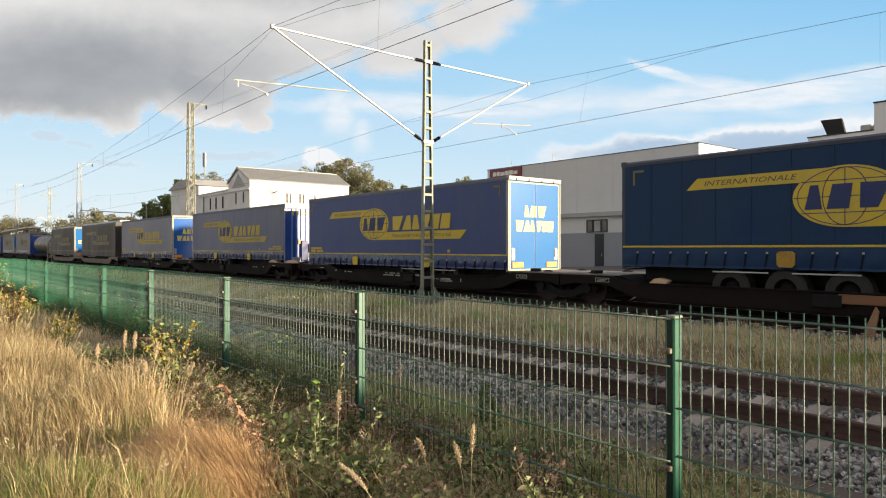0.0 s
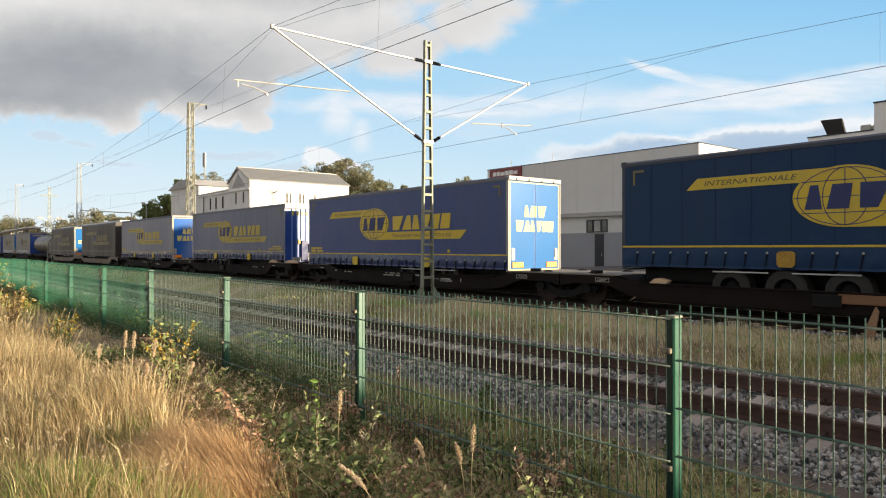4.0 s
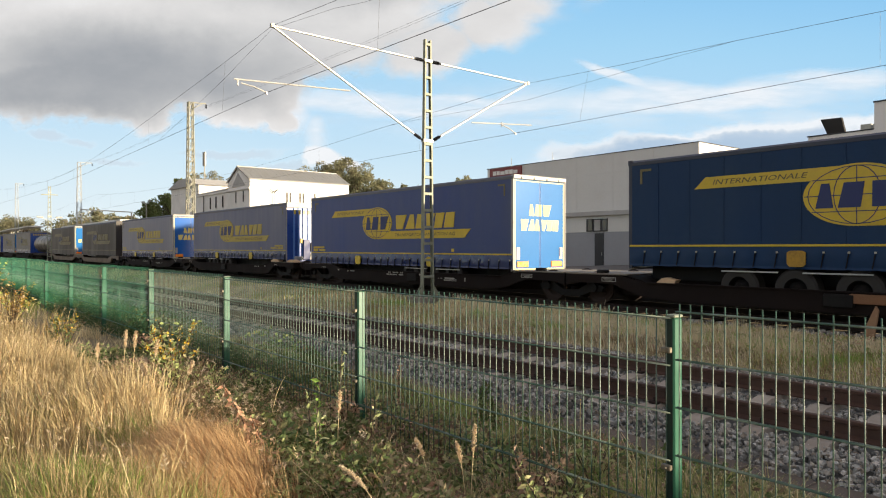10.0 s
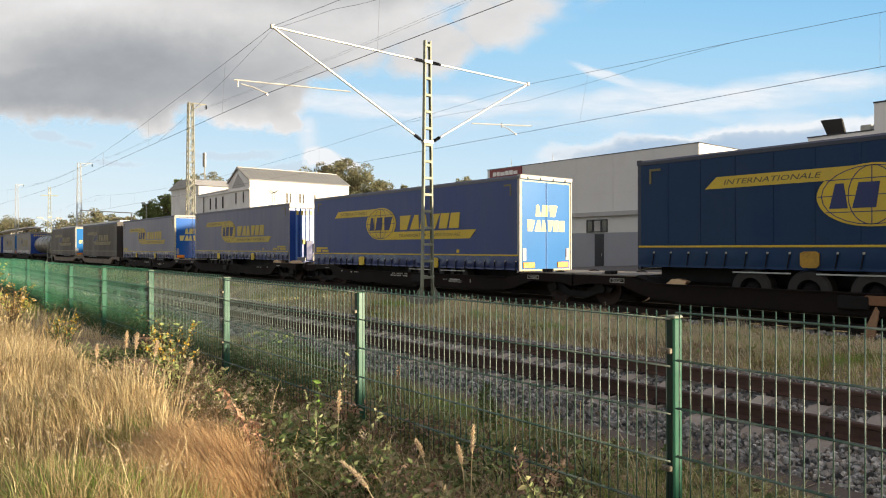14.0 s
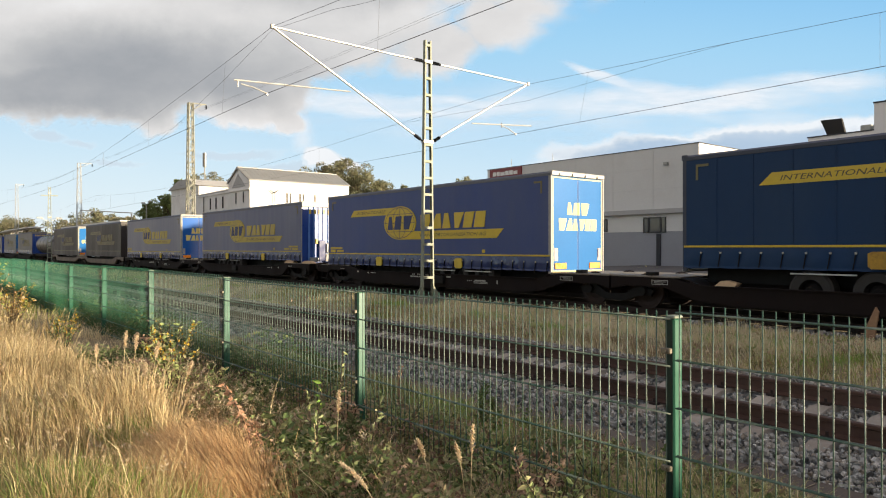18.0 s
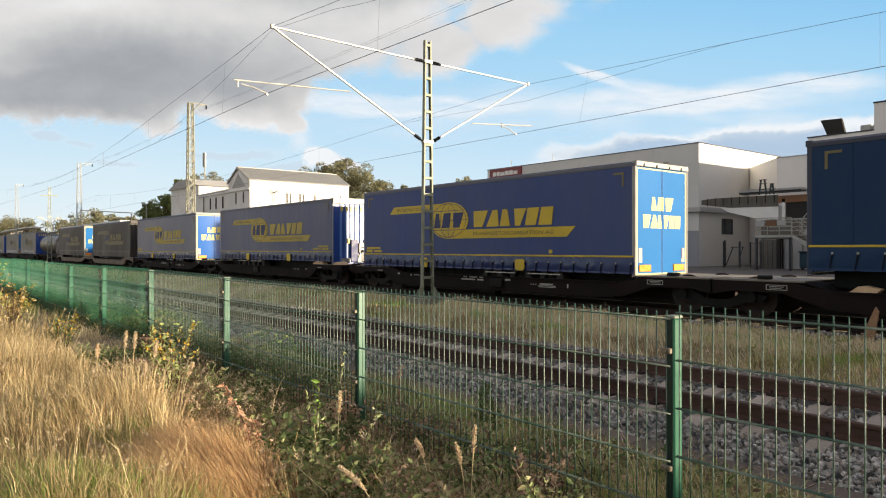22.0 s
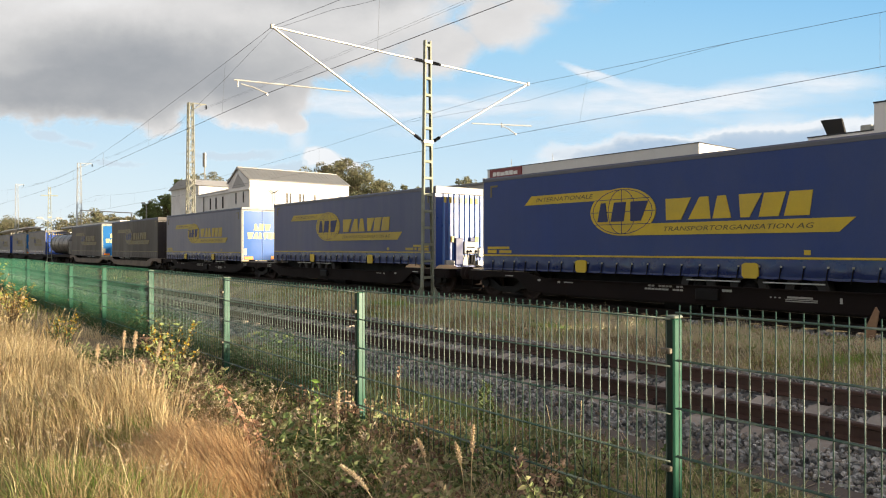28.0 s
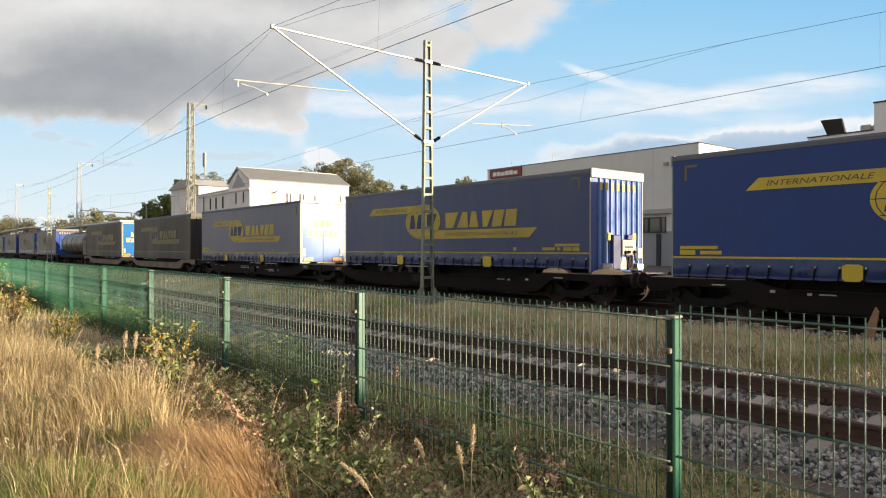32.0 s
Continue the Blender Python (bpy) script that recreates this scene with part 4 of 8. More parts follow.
    for ya, yb in ((51.35, 51.62), (51.8, 52.8)):
        w = part("window", Geo().box(x1 - 0.02, x1 + 0.03, ya, yb, 2.58, 3.62), M["glass"], th)
        fr = Geo()
        fr.box(x1, x1 + 0.07, ya - 0.09, ya, 2.48, 3.72, 0.01).box(x1, x1 + 0.07, yb, yb + 0.09, 2.48, 3.72, 0.01).box(x1, x1 + 0.07, ya, yb, 3.62, 3.72, 0.01).box(x1, x1 + 0.09, ya, yb, 2.48, 2.58, 0.01)
        part("frame", fr, M["dark_metal"], w)
    part("side_panel", Geo().box(x1 - 0.03, x1 - 0.005, y0 + 0.05, y1 - 0.03, -0.5, 2.74), M["panel_white"], th, "pale side wall panel")
    d = part("side_door", Geo().box(x1 - 0.02, x1 + 0.05, 51.6, 51.85, -0.28, 2.0, 0.01), M["dark_metal"], th)
    part("handle", Geo().box(x1 + 0.05, x1 + 0.1, 51.78, 51.82, 0.7, 0.8, 0.005), M["galv"], d)
    for ax in (-49.5, -44.0):
        part("roof_rod", Geo().tube((ax, y0 + 0.6, 9.4), (ax, y0 + 0.6, 10.3), 0.02, 6), M["galv"], th)


hall()


def stair_block():
    th = thing("commercial_block", "stepped pale-grey rendered building with outside steel stairs", "building")
    part("wall", Geo().box(-21.52, 21, 50, 72, -0.5, 9.05), M["block_white"], th)
    part("coping", Geo().box(-21.58, 21, 49.93, 72, 9.05, 9.13, 0.02), M["dark_metal"], th)
    part("wall_joint", Geo().box(-21.52, 21, 49.985, 50.0, 7.02, 7.06), M["plaster_grey"], th)
    part("wall_vent", Geo().box(-20.65, -19.75, 49.9, 50.0, 5.78, 5.9, 0.01), M["plaster_grey"], th)
    part("tower_wall", Geo().box(-14.25, -9.8, 41, 49.98, -0.5, 9.1), M["block_white"], th)
    part("coping", Geo().box(-14.3, -9.8, 40.95, 49.98, 9.1, 9.18, 0.02), M["dark_metal"], th)
    part("porch_wall", Geo().box(-18.39, -14.27, 44.6, 49.98, -0.5, 4.28), M["block_white"], th)
    part("coping", Geo().box(-18.46, -14.27, 44.5, 49.98, 4.28, 4.38, 0.02), M["plaster"], th)
    part("rear_wall", Geo().box(-24.15, -21.54, 51, 68, -0.5, 8.0), M["block_white"], th)
    part("coping", Geo().box(-24.2, -21.54, 50.95, 68, 8.0, 8.08, 0.02), M["plaster_grey"], th)
    part("link_wall", Geo().prism([(-24.15, 51.0), (-28.6, 55.6), (-28.6, 56.0), (-24.15, 51.5)], -0.5, 8.04, "z"), M["block_white"], th, "oblique linking wall towards the hall")
    # terrace with timber band, slab roof and two frames
    part("terrace_wall", Geo().box(-23.66, -19.6, 47.6, 49.96, -0.5, 4.30), M["plaster_grey"], th)
    # parapet and fascia outlines are shaped to fit the camera's view
    part("parapet_band", Geo().prism([(-28.1, 4.62), (-25.97, 4.31), (-22.42, 4.25), (-22.42, 5.04), (-27.2, 5.04), (-28.1, 4.96)], 47.44, 47.56), M["board_dark"], th, "weathered dark board parapet")
    for x in np.arange(-27.6, -22.5, 0.62):
        part("parapet_post", Geo().box(x - 0.03, x + 0.03, 47.39, 47.44, 4.5, 5.06, 0.004), M["slit_dark"], th)
    part("sloping_wall", Geo().prism([(-26.62, 4.38), (-25.97, 3.99), (-23.68, 3.38), (-22.4, 3.33), (-22.4, 4.24), (-25.97, 4.30)], 47.46, 47.58), M["plaster"], th, "pale terrace fascia cut to fit the camera's view")
    part("parapet_band", Geo().box(-22.38, -19.6, 47.40, 47.6, 4.48, 4.96, 0.01), M["timber"], th, "weathered brown timber band")
    part("slab_roof", Geo().box(-26.0, -21.56, 49.0, 49.9, 5.34, 5.46, 0.01), M["dark_metal"], th)
    part("slab_roof", Geo().box(-26.0, -21.56, 48.9, 49.9, 5.46, 5.60, 0.02), M["plaster_grey"], th)
    # flat dark panel in place of the opening's shaded depth
    part("upper_opening", Geo().box(-22.0, -19.6, 47.54, 47.62, 3.40, 4.48), M["slit_dark"], th)
    part("opening_jamb", Geo().box(-22.12, -21.9, 47.40, 47.6, 3.3, 4.75, 0.01), M["plaster"], th)
    part("corner_pillar", Geo().box(-19.75, -19.4, 47.3, 47.6, -0.4, 4.5, 0.01), M["slit_dark"], th)
    # added boards whose dark colour stands for the shade under the landing
    part("yard_boards", Geo().box(-23.62, -22.1, 47.3, 47.45, -0.4, 1.95, 0.01), M["board_dark"], th, "dark board wall for the shade under the landing")
    for x in np.arange(-23.6, -22.2, 0.32):
        part("board", Geo().box(x, x + 0.26, 47.26, 47.3, -0.3, 1.9, 0.006), M["board_dark"], th)
    # added panel, darker than the wall: the recess's shade as a colour
    part("landing_wall", Geo().box(-23.6, -19.76, 47.5, 47.6, 2.0, 3.3, 0.01), M["brown"], th, "grey-brown panel for the shaded recess behind the landing")
    part("pier", Geo().box(-22.35, -22.1, 47.1, 47.6, -0.4, 2.0, 0.01), M["slit_dark"], th)
    for xa_, xb_ in ((-21.98, -21.48), (-21.40, -20.84)):
        part("store_door", Geo().box(xa_, xb_, 47.48, 47.6, -0.3, 1.75, 0.01), M["plaster_grey"], th)
    for x, hgt, w in ((-23.48, 6.17, 0.26), (-22.85, 5.85, 0.13)):
        g = Geo()
        for sd in (-1, 1):
            g.beam((x + sd * w, 47.5, 5.1), (x + sd * w * 0.45, 47.5, hgt), 0.09, 0.09)
        for zz in (0.35, 0.72, 0.98):
            z = 5.1 + (hgt - 5.1) * zz
            g.beam((x - w, 47.5, z), (x + w, 47.5, z), 0.05, 0.05)
        part("terrace_frame", g, M["dark_metal"], th)
    part("terrace_rail", Geo().tube((-24.6, 47.5, 5.5), (-22.6, 47.5, 5.5), 0.03, 6), M["galv"], th)
    # porch door and canopy
    part("door_field", Geo().box(-17.5, -15.3, 44.56, 44.6, -0.28, 2.05), M["plaster"], th)
    part("door_frame", Geo().box(-17.58, -17.5, 44.5, 44.6, -0.28, 2.12).box(-15.32, -15.24, 44.5, 44.6, -0.28, 2.12).box(-17.5, -15.32, 44.5, 44.6, 2.05, 2.12), M["dark_metal"], th)
    # the doorway's inner shade is a flat dark panel
    part("doorway", Geo().box(-17.05, -16.48, 44.5, 44.57, -0.28, 1.9), M["slit_dark"], th)
    part("lintel", Geo().box(-17.24, -15.86, 44.2, 44.6, 2.24, 2.31, 0.01), M["dark_metal"], th)
    # steel landing and stairs
    lz = 2.2
    st = part("landing", Geo().box(-21.92, -19.62, 43.3, 45.3, lz - 0.16, lz, 0.01), M["galv"], th)
    for x in (-21.86, -19.75):
        part("landing_post", Geo().box(x - 0.06, x + 0.06, 43.35, 43.47, -0.3, lz - 0.16), M["dark_metal"], st)
    for x in np.arange(-21.87, -19.6, 0.74):
        part("baluster", Geo().tube((x, 43.35, lz), (x, 43.35, lz + 1.08), 0.024, 6), M["galv"], st)
    for dz in (0.3, 0.56, 0.82, 1.08):
        part("handrail", Geo().tube((-21.92, 43.35, lz + dz), (-19.62, 43.35, lz + dz), 0.024, 6), M["galv"], st)
        part("handrail", Geo().tube((-21.92, 45.25, lz + dz), (-19.62, 45.25, lz + dz), 0.024, 6), M["galv"], st)
    part("banner", Geo().box(-21.22, -20.55, 43.30, 43.33, lz + 0.58, lz + 0.92, 0.004), M["timber"], st, "faded brownish cloth on the railing")
    part("banner", Geo().box(-20.5, -19.95, 43.30, 43.33, lz + 0.60, lz + 0.92, 0.004), M["plaster_grey"], st, "pale weathered banner on the railing")
    part("banner", Geo().box(-21.88, -21.3, 43.30, 43.33, lz + 0.56, lz + 0.94, 0.004), M["plaster_grey"], st, "pale weathered banner on the railing")
    n = 12
    fl = part("flight", Geo().beam((-19.6, 43.35, lz - 0.08), (-15.75, 43.35, -0.15), 0.05, 0.24).beam((-19.6, 44.4, lz - 0.08), (-15.75, 44.4, -0.15), 0.05, 0.24), M["galv"], th)
    for i in range(n):
        u = (i + 0.5) / n
        x = -19.6 + 3.85 * u
        part("tread", Geo().box(x - 0.15, x + 0.15, 43.38, 44.37, lz - 2.28 * u - 0.02, lz - 2.28 * u + 0.02), M["deck"], fl)
    for yy in (43.35, 44.4):
        g = Geo().tube((-19.6, yy, lz + 1.0), (-15.75, yy, 0.95), 0.024, 6).tube((-19.6, yy, lz + 0.5), (-15.75, yy, 0.45), 0.018, 6)
        for u in (0.0, 0.33, 0.66, 1.0):
            g.tube((-19.6 + 3.85 * u, yy, lz - 2.3 * u), (-19.6 + 3.85 * u, yy, lz + 1.0 - 2.25 * u), 0.022, 6)
        part("handrail", g, M["galv"], fl)
    up = part("flight", Geo().beam((-19.6, 45.0, lz), (-18.3, 45.0, 4.2), 0.08, 0.24), M["plaster_grey"], th)
    part("handrail", Geo().tube((-19.7, 44.9, lz + 1.0), (-18.35, 44.9, 4.75), 0.03, 6).tube((-18.35, 44.9, 4.75), (-18.35, 44.9, 3.4), 0.03, 6).tube((-19.7, 44.9, lz + 1.0), (-19.7, 44.9, lz), 0.03, 6), M["galv"], up)
    # roof fittings
    fb = part("roof_box", Geo().prism([(-20.95, 10.28), (-19.6, 10.24), (-19.36, 9.18), (-20.5, 9.18)], 50.6, 50.85), M["slit_dark"], th, "dark tilted panel on the roof edge")
    part("strut", Geo().beam((-20.4, 50.85, 9.8), (-20.2, 51.8, 9.13), 0.06, 0.06).beam((-19.7, 50.85, 9.8), (-19.7, 51.8, 9.13), 0.06, 0.06), M["galv"], fb)
    part("roof_vent", Geo().box(-18.35, -17.7, 50.4, 51.2, 9.13, 9.55, 0.04), M["galv"], th)
    part("roof_vent", Geo().box(-17.6, -17.2, 50.4, 51.2, 9.13, 9.5, 0.04), M["galv"], th)


stair_block()
bin_ = thing("waste_bin", "teal plastic waste container under the stairs", "bin", at=(-19.46, 45.9, -0.02))
part("body", Geo().box(-0.65, 0.65, -0.45, 0.45, 0.12, 1.1, 0.05), M["bin_teal"], bin_)
part("lid", Geo().box(-0.7, 0.7, -0.5, 0.5, 1.1, 1.2, 0.04), M["bin_teal"], bin_)
for sx in (-0.5, 0.5):
    part("wheel", Geo().lathe([(-0.04, 0.01), (-0.04, 0.08), (0.04, 0.08), (0.04, 0.01)], 10), M["black"], bin_, at=(sx, -0.3, 0.08))
gate = thing("yard_gate", "dark steel gate with a braced leaf beside the hall", "gate", at=(-25.8, 46.5, -0.05))
for x in (0.0, 1.17):
    part("gate_post", Geo().box(x - 0.05, x + 0.05, -0.05, 0.05, -0.3, 1.9, 0.005), M["dark_metal"], gate)
part("gate_frame", Geo().beam((0.55, 0, 1.5), (1.45, 0, 1.5), 0.05, 0.05).beam((0.15, 0, 0.2), (0.7, 0, 1.5), 0.05, 0.05).beam((1.1, 0, 0.55), (1.42, 0, 1.5), 0.04, 0.04), M["dark_metal"], gate)
panel_ = thing("yard_fence", "dark wire-mesh fence panel beside the landing", "fence", at=(-23.85, 46.5, -0.05))
for x in (0.0, 0.72):
    part("fence_post", Geo().box(x - 0.04, x + 0.04, -0.04, 0.04, -0.3, 1.85, 0.005), M["dark_metal"], panel_)
for k in range(9):
    part("mesh_wire", Geo().tube((0.08 * k + 0.04, 0, 0.0), (0.08 * k + 0.04, 0, 1.8), 0.008, 5), M["dark_metal"], panel_)
part("gate_rail", Geo().beam((0, 0, 1.78), (0.72, 0, 1.78), 0.05, 0.05).beam((0, 0, 0.05), (0.72, 0, 0.05), 0.05, 0.05), M["dark_metal"], panel_)


def station_house():
    th = thing("station_house", "white plastered two-storey house with pitched grey metal roof", "house")
    xr, xl, xm = -79.64, -86.4, -83.2
    y0, y1 = 34.0, 47.85
    ez, rz = 9.76, 11.45
    part("wall", Geo().prism([(xl, -0.5), (xr, -0.5), (xr, ez), (xm, rz), (xl, ez)], y0, y1), M["plaster"], th)
    rf = Geo()
    for xa, za, xb, zb in ((xm, rz + 0.02, xr + 0.16, ez - 0.06), (xm, rz + 0.02, xl - 0.16, ez - 0.06)):
        rf.add([(xa, y0 - 0.15, za), (xb, y0 - 0.15, zb), (xb, y1 + 0.15, zb), (xa, y1 + 0.15, za), (xa, y0 - 0.15, za + 0.10), (xb, y0 - 0.15, zb + 0.10), (xb, y1 + 0.15, zb + 0.10), (xa, y1 + 0.15, za + 0.10)],
               [(0, 1, 2, 3), (4, 5, 6, 7), (0, 1, 5, 4), (1, 2, 6, 5), (2, 3, 7, 6), (3, 0, 4, 7)])
    part("roof", rf, M["roof_sheet"], th, "grey standing-seam metal roof")
    for yy in np.arange(y0 - 0.1, y1 + 0.1, 0.62):
        part("roof_seam", Geo().beam((xm, yy, rz + 0.13), (xr + 0.15, yy, ez + 0.05), 0.025, 0.03), M["roof_sheet"], th)
    part("ridge", Geo().box(xm - 0.15, xm + 0.15, y0 - 0.17, y1 + 0.17, rz + 0.06, rz + 0.17, 0.03), M["white"], th)
    part("gable_trim", Geo().beam((xl - 0.15, y0 - 0.17, ez - 0.08), (xm, y0 - 0.17, rz + 0.04), 0.06, 0.18).beam((xm, y0 - 0.17, rz + 0.04), (xr + 0.15, y0 - 0.17, ez - 0.08), 0.06, 0.18), M["white"], th)
    part("gable_field", Geo().prism([(xl + 1.3, ez - 0.75), (xr - 1.3, ez - 0.75), (xm, rz - 0.75)], y0 - 0.06, y0 + 0.01), M["plaster_grey"], th, "recessed greyish gable field")
    part("cornice", Geo().box(xl - 0.1, xr + 0.1, y0 - 0.2, y0, 8.5, 8.72, 0.03), M["plaster"], th)
    for x in (-83.8, -81.5):
        w = part("window", Geo().box(x - 0.2, x + 0.2, y0 - 0.03, y0 + 0.05, 7.0, 8.38), M["slit_dark"], th)
        part("sill", Geo().box(x - 0.28, x + 0.28, y0 - 0.12, y0, 6.9, 7.0, 0.01), M["plaster"], w)
        part("frame", Geo().box(x - 0.26, x - 0.2, y0 - 0.05, y0, 7.0, 8.44).box(x + 0.2, x + 0.26, y0 - 0.05, y0, 7.0, 8.44).box(x - 0.2, x + 0.2, y0 - 0.05, y0, 8.38, 8.44), M["plaster"], w)
    for yy in (38.9, 39.35, 40.7, 41.15, 42.8, 46.6):
        for za, zb in ((7.1, 8.3), (3.2, 4.9)):
            w = part("window", Geo().box(xr - 0.05, xr + 0.03, yy - 0.10, yy + 0.10, za, zb), M["slit_pale"], th)
            part("sill", Geo().box(xr, xr + 0.12, yy - 0.16, yy + 0.16, za - 0.1, za, 0.01), M["white"], w)
    # lower wing to the west
    part("wing_wall", Geo().box(-98.6, xl, y0 + 0.25, y1 - 2, -0.5, 8.55), M["plaster"], th)
    part("wing_cornice", Geo().box(-98.75, xl, y0 + 0.05, y0 + 0.25, 8.55, 8.8, 0.03), M["plaster"], th)
    part("wing_roof", Geo().box(-98.75, xl, y0 + 0.05, y1 - 1.9, 8.8, 8.95, 0.03), M["plaster_grey"], th)
    for x in (-93.4, -91.3, -88.9):
        w = part("window", Geo().box(x - 0.2, x + 0.2, y0 + 0.2, y0 + 0.3, 6.66, 8.2), M["slit_dark"], th)
        part("sill", Geo().box(x - 0.26, x + 0.26, y0 + 0.12, y0 + 0.25, 6.56, 6.66, 0.01), M["plaster"], w)
    part("downpipe", Geo().tube((-95.8, y0 + 0.18, -0.3), (-95.8, y0 + 0.18, 8.5), 0.07, 6), M["slit_pale"], th)
    # west block with shallow roof
    part("block_wall", Geo().box(-111, -98.7, y0 + 0.5, y1 - 1, -0.5, 10.4), M["plaster"], th)
    part("block_roof", Geo().prism([(-111.5, 10.4), (-98.2, 10.4), (-102.5, 11.6), (-106.5, 11.6)], y0 + 0.1, y1 - 0.6), M["plaster_grey"], th)
    part("block_roof", Geo().box(-98.7, -86.6, y0 + 4.5, y1 - 2, 8.9, 10.1, 0.04), M["plaster_grey"], th)
    part("lamp_bracket", Geo().tube((xr + 0.2, 37.05, 5.6), (xr + 0.25, 37.05, 8.3), 0.05, 6).tube((xr + 0.25, 37.05, 8.2), (xr + 0.25, 36.5, 8.6), 0.05, 6).tube((xr + 0.25, 37.05, 8.2), (xr + 0.25, 37.6, 8.6), 0.05, 6), M["slit_dark"], th)


station_house()
ant = thing("cell_antenna", "slim grey mobile antenna mast with white radio panels", "antenna", at=(-125.7, 45, -0.3))
part("pole", Geo().tube((0, 0, 0), (0, 0, 17.2), 0.16, 8, 0.1), M["galv"], ant)
for a in range(3):
    c, s = math.cos(a * 2.09), math.sin(a * 2.09)
    part("panel", Geo().box(-0.16 + c * 0.2, 0.16 + c * 0.2, -0.12 + s * 0.2, 0.12 + s * 0.2, 16.6, 19.2, 0.05), M["white"], ant)

shed = thing("low_annex", "low flat grey annex behind the train", "building", at=(-62.0, 46.0, -0.3))
part("wall", Geo().box(-6, 12, 0, 8, 0, 8.0), M["plaster_grey"], shed)
part("roof", Geo().box(-6.2, 12.2, -0.2, 8.2, 8.0, 8.25, 0.03), M["roof_sheet"], shed)


def canopy(x0, x1, y0, y1, z):
    th = thing("platform_canopy", "flat pale platform canopy on slim posts", "canopy", group="platform canopies")
    part("roof", Geo().box(x0, x1, y0, y1, z, z + 0.25, 0.04), M["panel_white"], th)
    x = x0 + 1.5
    while x < x1:
        part("post", Geo().box(x - 0.09, x + 0.09, (y0 + y1) / 2 - 0.09, (y0 + y1) / 2 + 0.09, -0.4, z), M["galv"], th)
        x += 5.5


canopy(-205, -166, 22.6, 25.4, 5.7)
canopy(-240, -212, 24.5, 27.5, 5.9)
canopy(-131, -93, 22.6, 25.4, 4.7)
gan = thing("signal_bridge", "thin steel signal bridge behind the train", "signal bridge", at=(-106, 21.2, -0.3))
part("boom", Geo().beam((0.0, -0.6, 6.97), (0.3, 6.2, 6.8), 0.12, 0.13), M["galv"], gan)
part("post", Geo().box(0.18, 0.32, 6.0, 6.14, 0, 6.7), M["galv"], gan)
for lx in (-104.5, -78.0):
    lp = thing("yard_lamp", "double-armed grey yard lamp on a slim pole", "street lamp", at=(lx * 1.25, 27, -0.3), group="yard lamps")
    part("pole", Geo().tube((0, 0, 0), (0, 0, 7.6), 0.09, 8, 0.05), M["galv"], lp)
    for s in (-1, 1):
        part("arm", Geo().tube((0, 0, 7.5), (s * 1.5, 0, 7.9), 0.04, 6), M["galv"], lp)
        part("lamp_head", Geo().box(s * 1.5 - 0.4, s * 1.5 + 0.4, -0.15, 0.15, 7.82, 7.98, 0.03), M["galv"], lp)


post = thing("marker_post", "leaning rusty marker post beside the far track", "marker post", at=pose(-5.14, 14.6, -0.42, 0, 6))
part("stake", Geo().prism([(-0.10, -0.1), (0.06, -0.1), (0.09, 0.58), (0.03, 0.66), (-0.08, 0.30)], -0.03, 0.03), M["rust_bright"], post)


# ---- freight train ----
HL, HW = 6.81, 1.26
KEYED, WHEELS = [], []
FACE = -HW


def lettering(text, x0, x1, z0, z1, y=-1.284):
    """Slanted capitals as a thin mesh between the given ends."""
    key = (text, round(z0, 3))
    if key in LETTERS:
        return LETTERS[key]
    cu = bpy.data.curves.new("lettering", "FONT")
    cu.body, cu.shear, cu.size = text, 0.25, 1.0
    cu.resolution_u, cu.offset = 2, 0.004
    tmp = bpy.data.objects.new("lettering", cu)
    bpy.context.scene.collection.objects.link(tmp)
    dg = bpy.context.evaluated_depsgraph_get()
    me = bpy.data.meshes.new_from_object(tmp.evaluated_get(dg))
    bpy.data.objects.remove(tmp)
    xs = [v.co.x for v in me.vertices]
    zs = [v.co.y for v in me.vertices]
    for v in me.vertices:
        v.co = (x0 + (x1 - x0) * (v.co.x - min(xs)) / (max(xs) - min(xs)), y, z0 + (z1 - z0) * (v.co.y - min(zs)) / (max(zs) - min(zs)))
    me.materials.clear()
    me.materials.append(M["print"])
    LETTERS[key] = me
    return me


LETTERS = {}


# plain solid blocks that stand for the maker's mark: outlines in a unit box
BLOCKS = {"broad_top": [(0.0, 1), (1.0, 1), (0.80, 0), (0.20, 0)], "broad_foot": [(0.30, 1), (0.70, 1), (1.0, 0), (0.0, 0)], "low": [(0.0, 1), (0.44, 1), (0.98, 0), (0.0, 0)],
          "stem": [(0.0, 1), (1.0, 1), (0.70, 0), (0.30, 0)], "full": [(0.0, 1), (0.94, 1), (0.88, 0), (0.0, 0)], "cut": [(0.0, 1), (0.86, 1), (0.96, 0), (0.0, 0)]}
MARK_TOP = (("low", 0.74), ("cut", 0.92), ("broad_top", 1.12))
MARK_LINE = (("broad_top", 1.16), ("broad_foot", 0.96), ("low", 0.78), ("stem", 0.88), ("full", 0.84), ("cut", 0.92))


def mark_row(kinds, x0, x1, gap=0.05):
    """Shares a stretch among the blocks of a row: kind, start and end of each."""
    tot = sum(w for _, w in kinds) + gap * (len(kinds) - 1)
    k, x, out = (x1 - x0) / tot, x0, []
    for kind, w in kinds:
        out.append((kind, x, x + w * k))
        x += (w + gap) * k
    return out


def side_block(kind, xa, xb, z0, z1, sl, y, d):
    return Geo().prism([(xa + (xb - xa) * p + sl * q, z0 + (z1 - z0) * q) for p, q in BLOCKS[kind]], y, y + d)


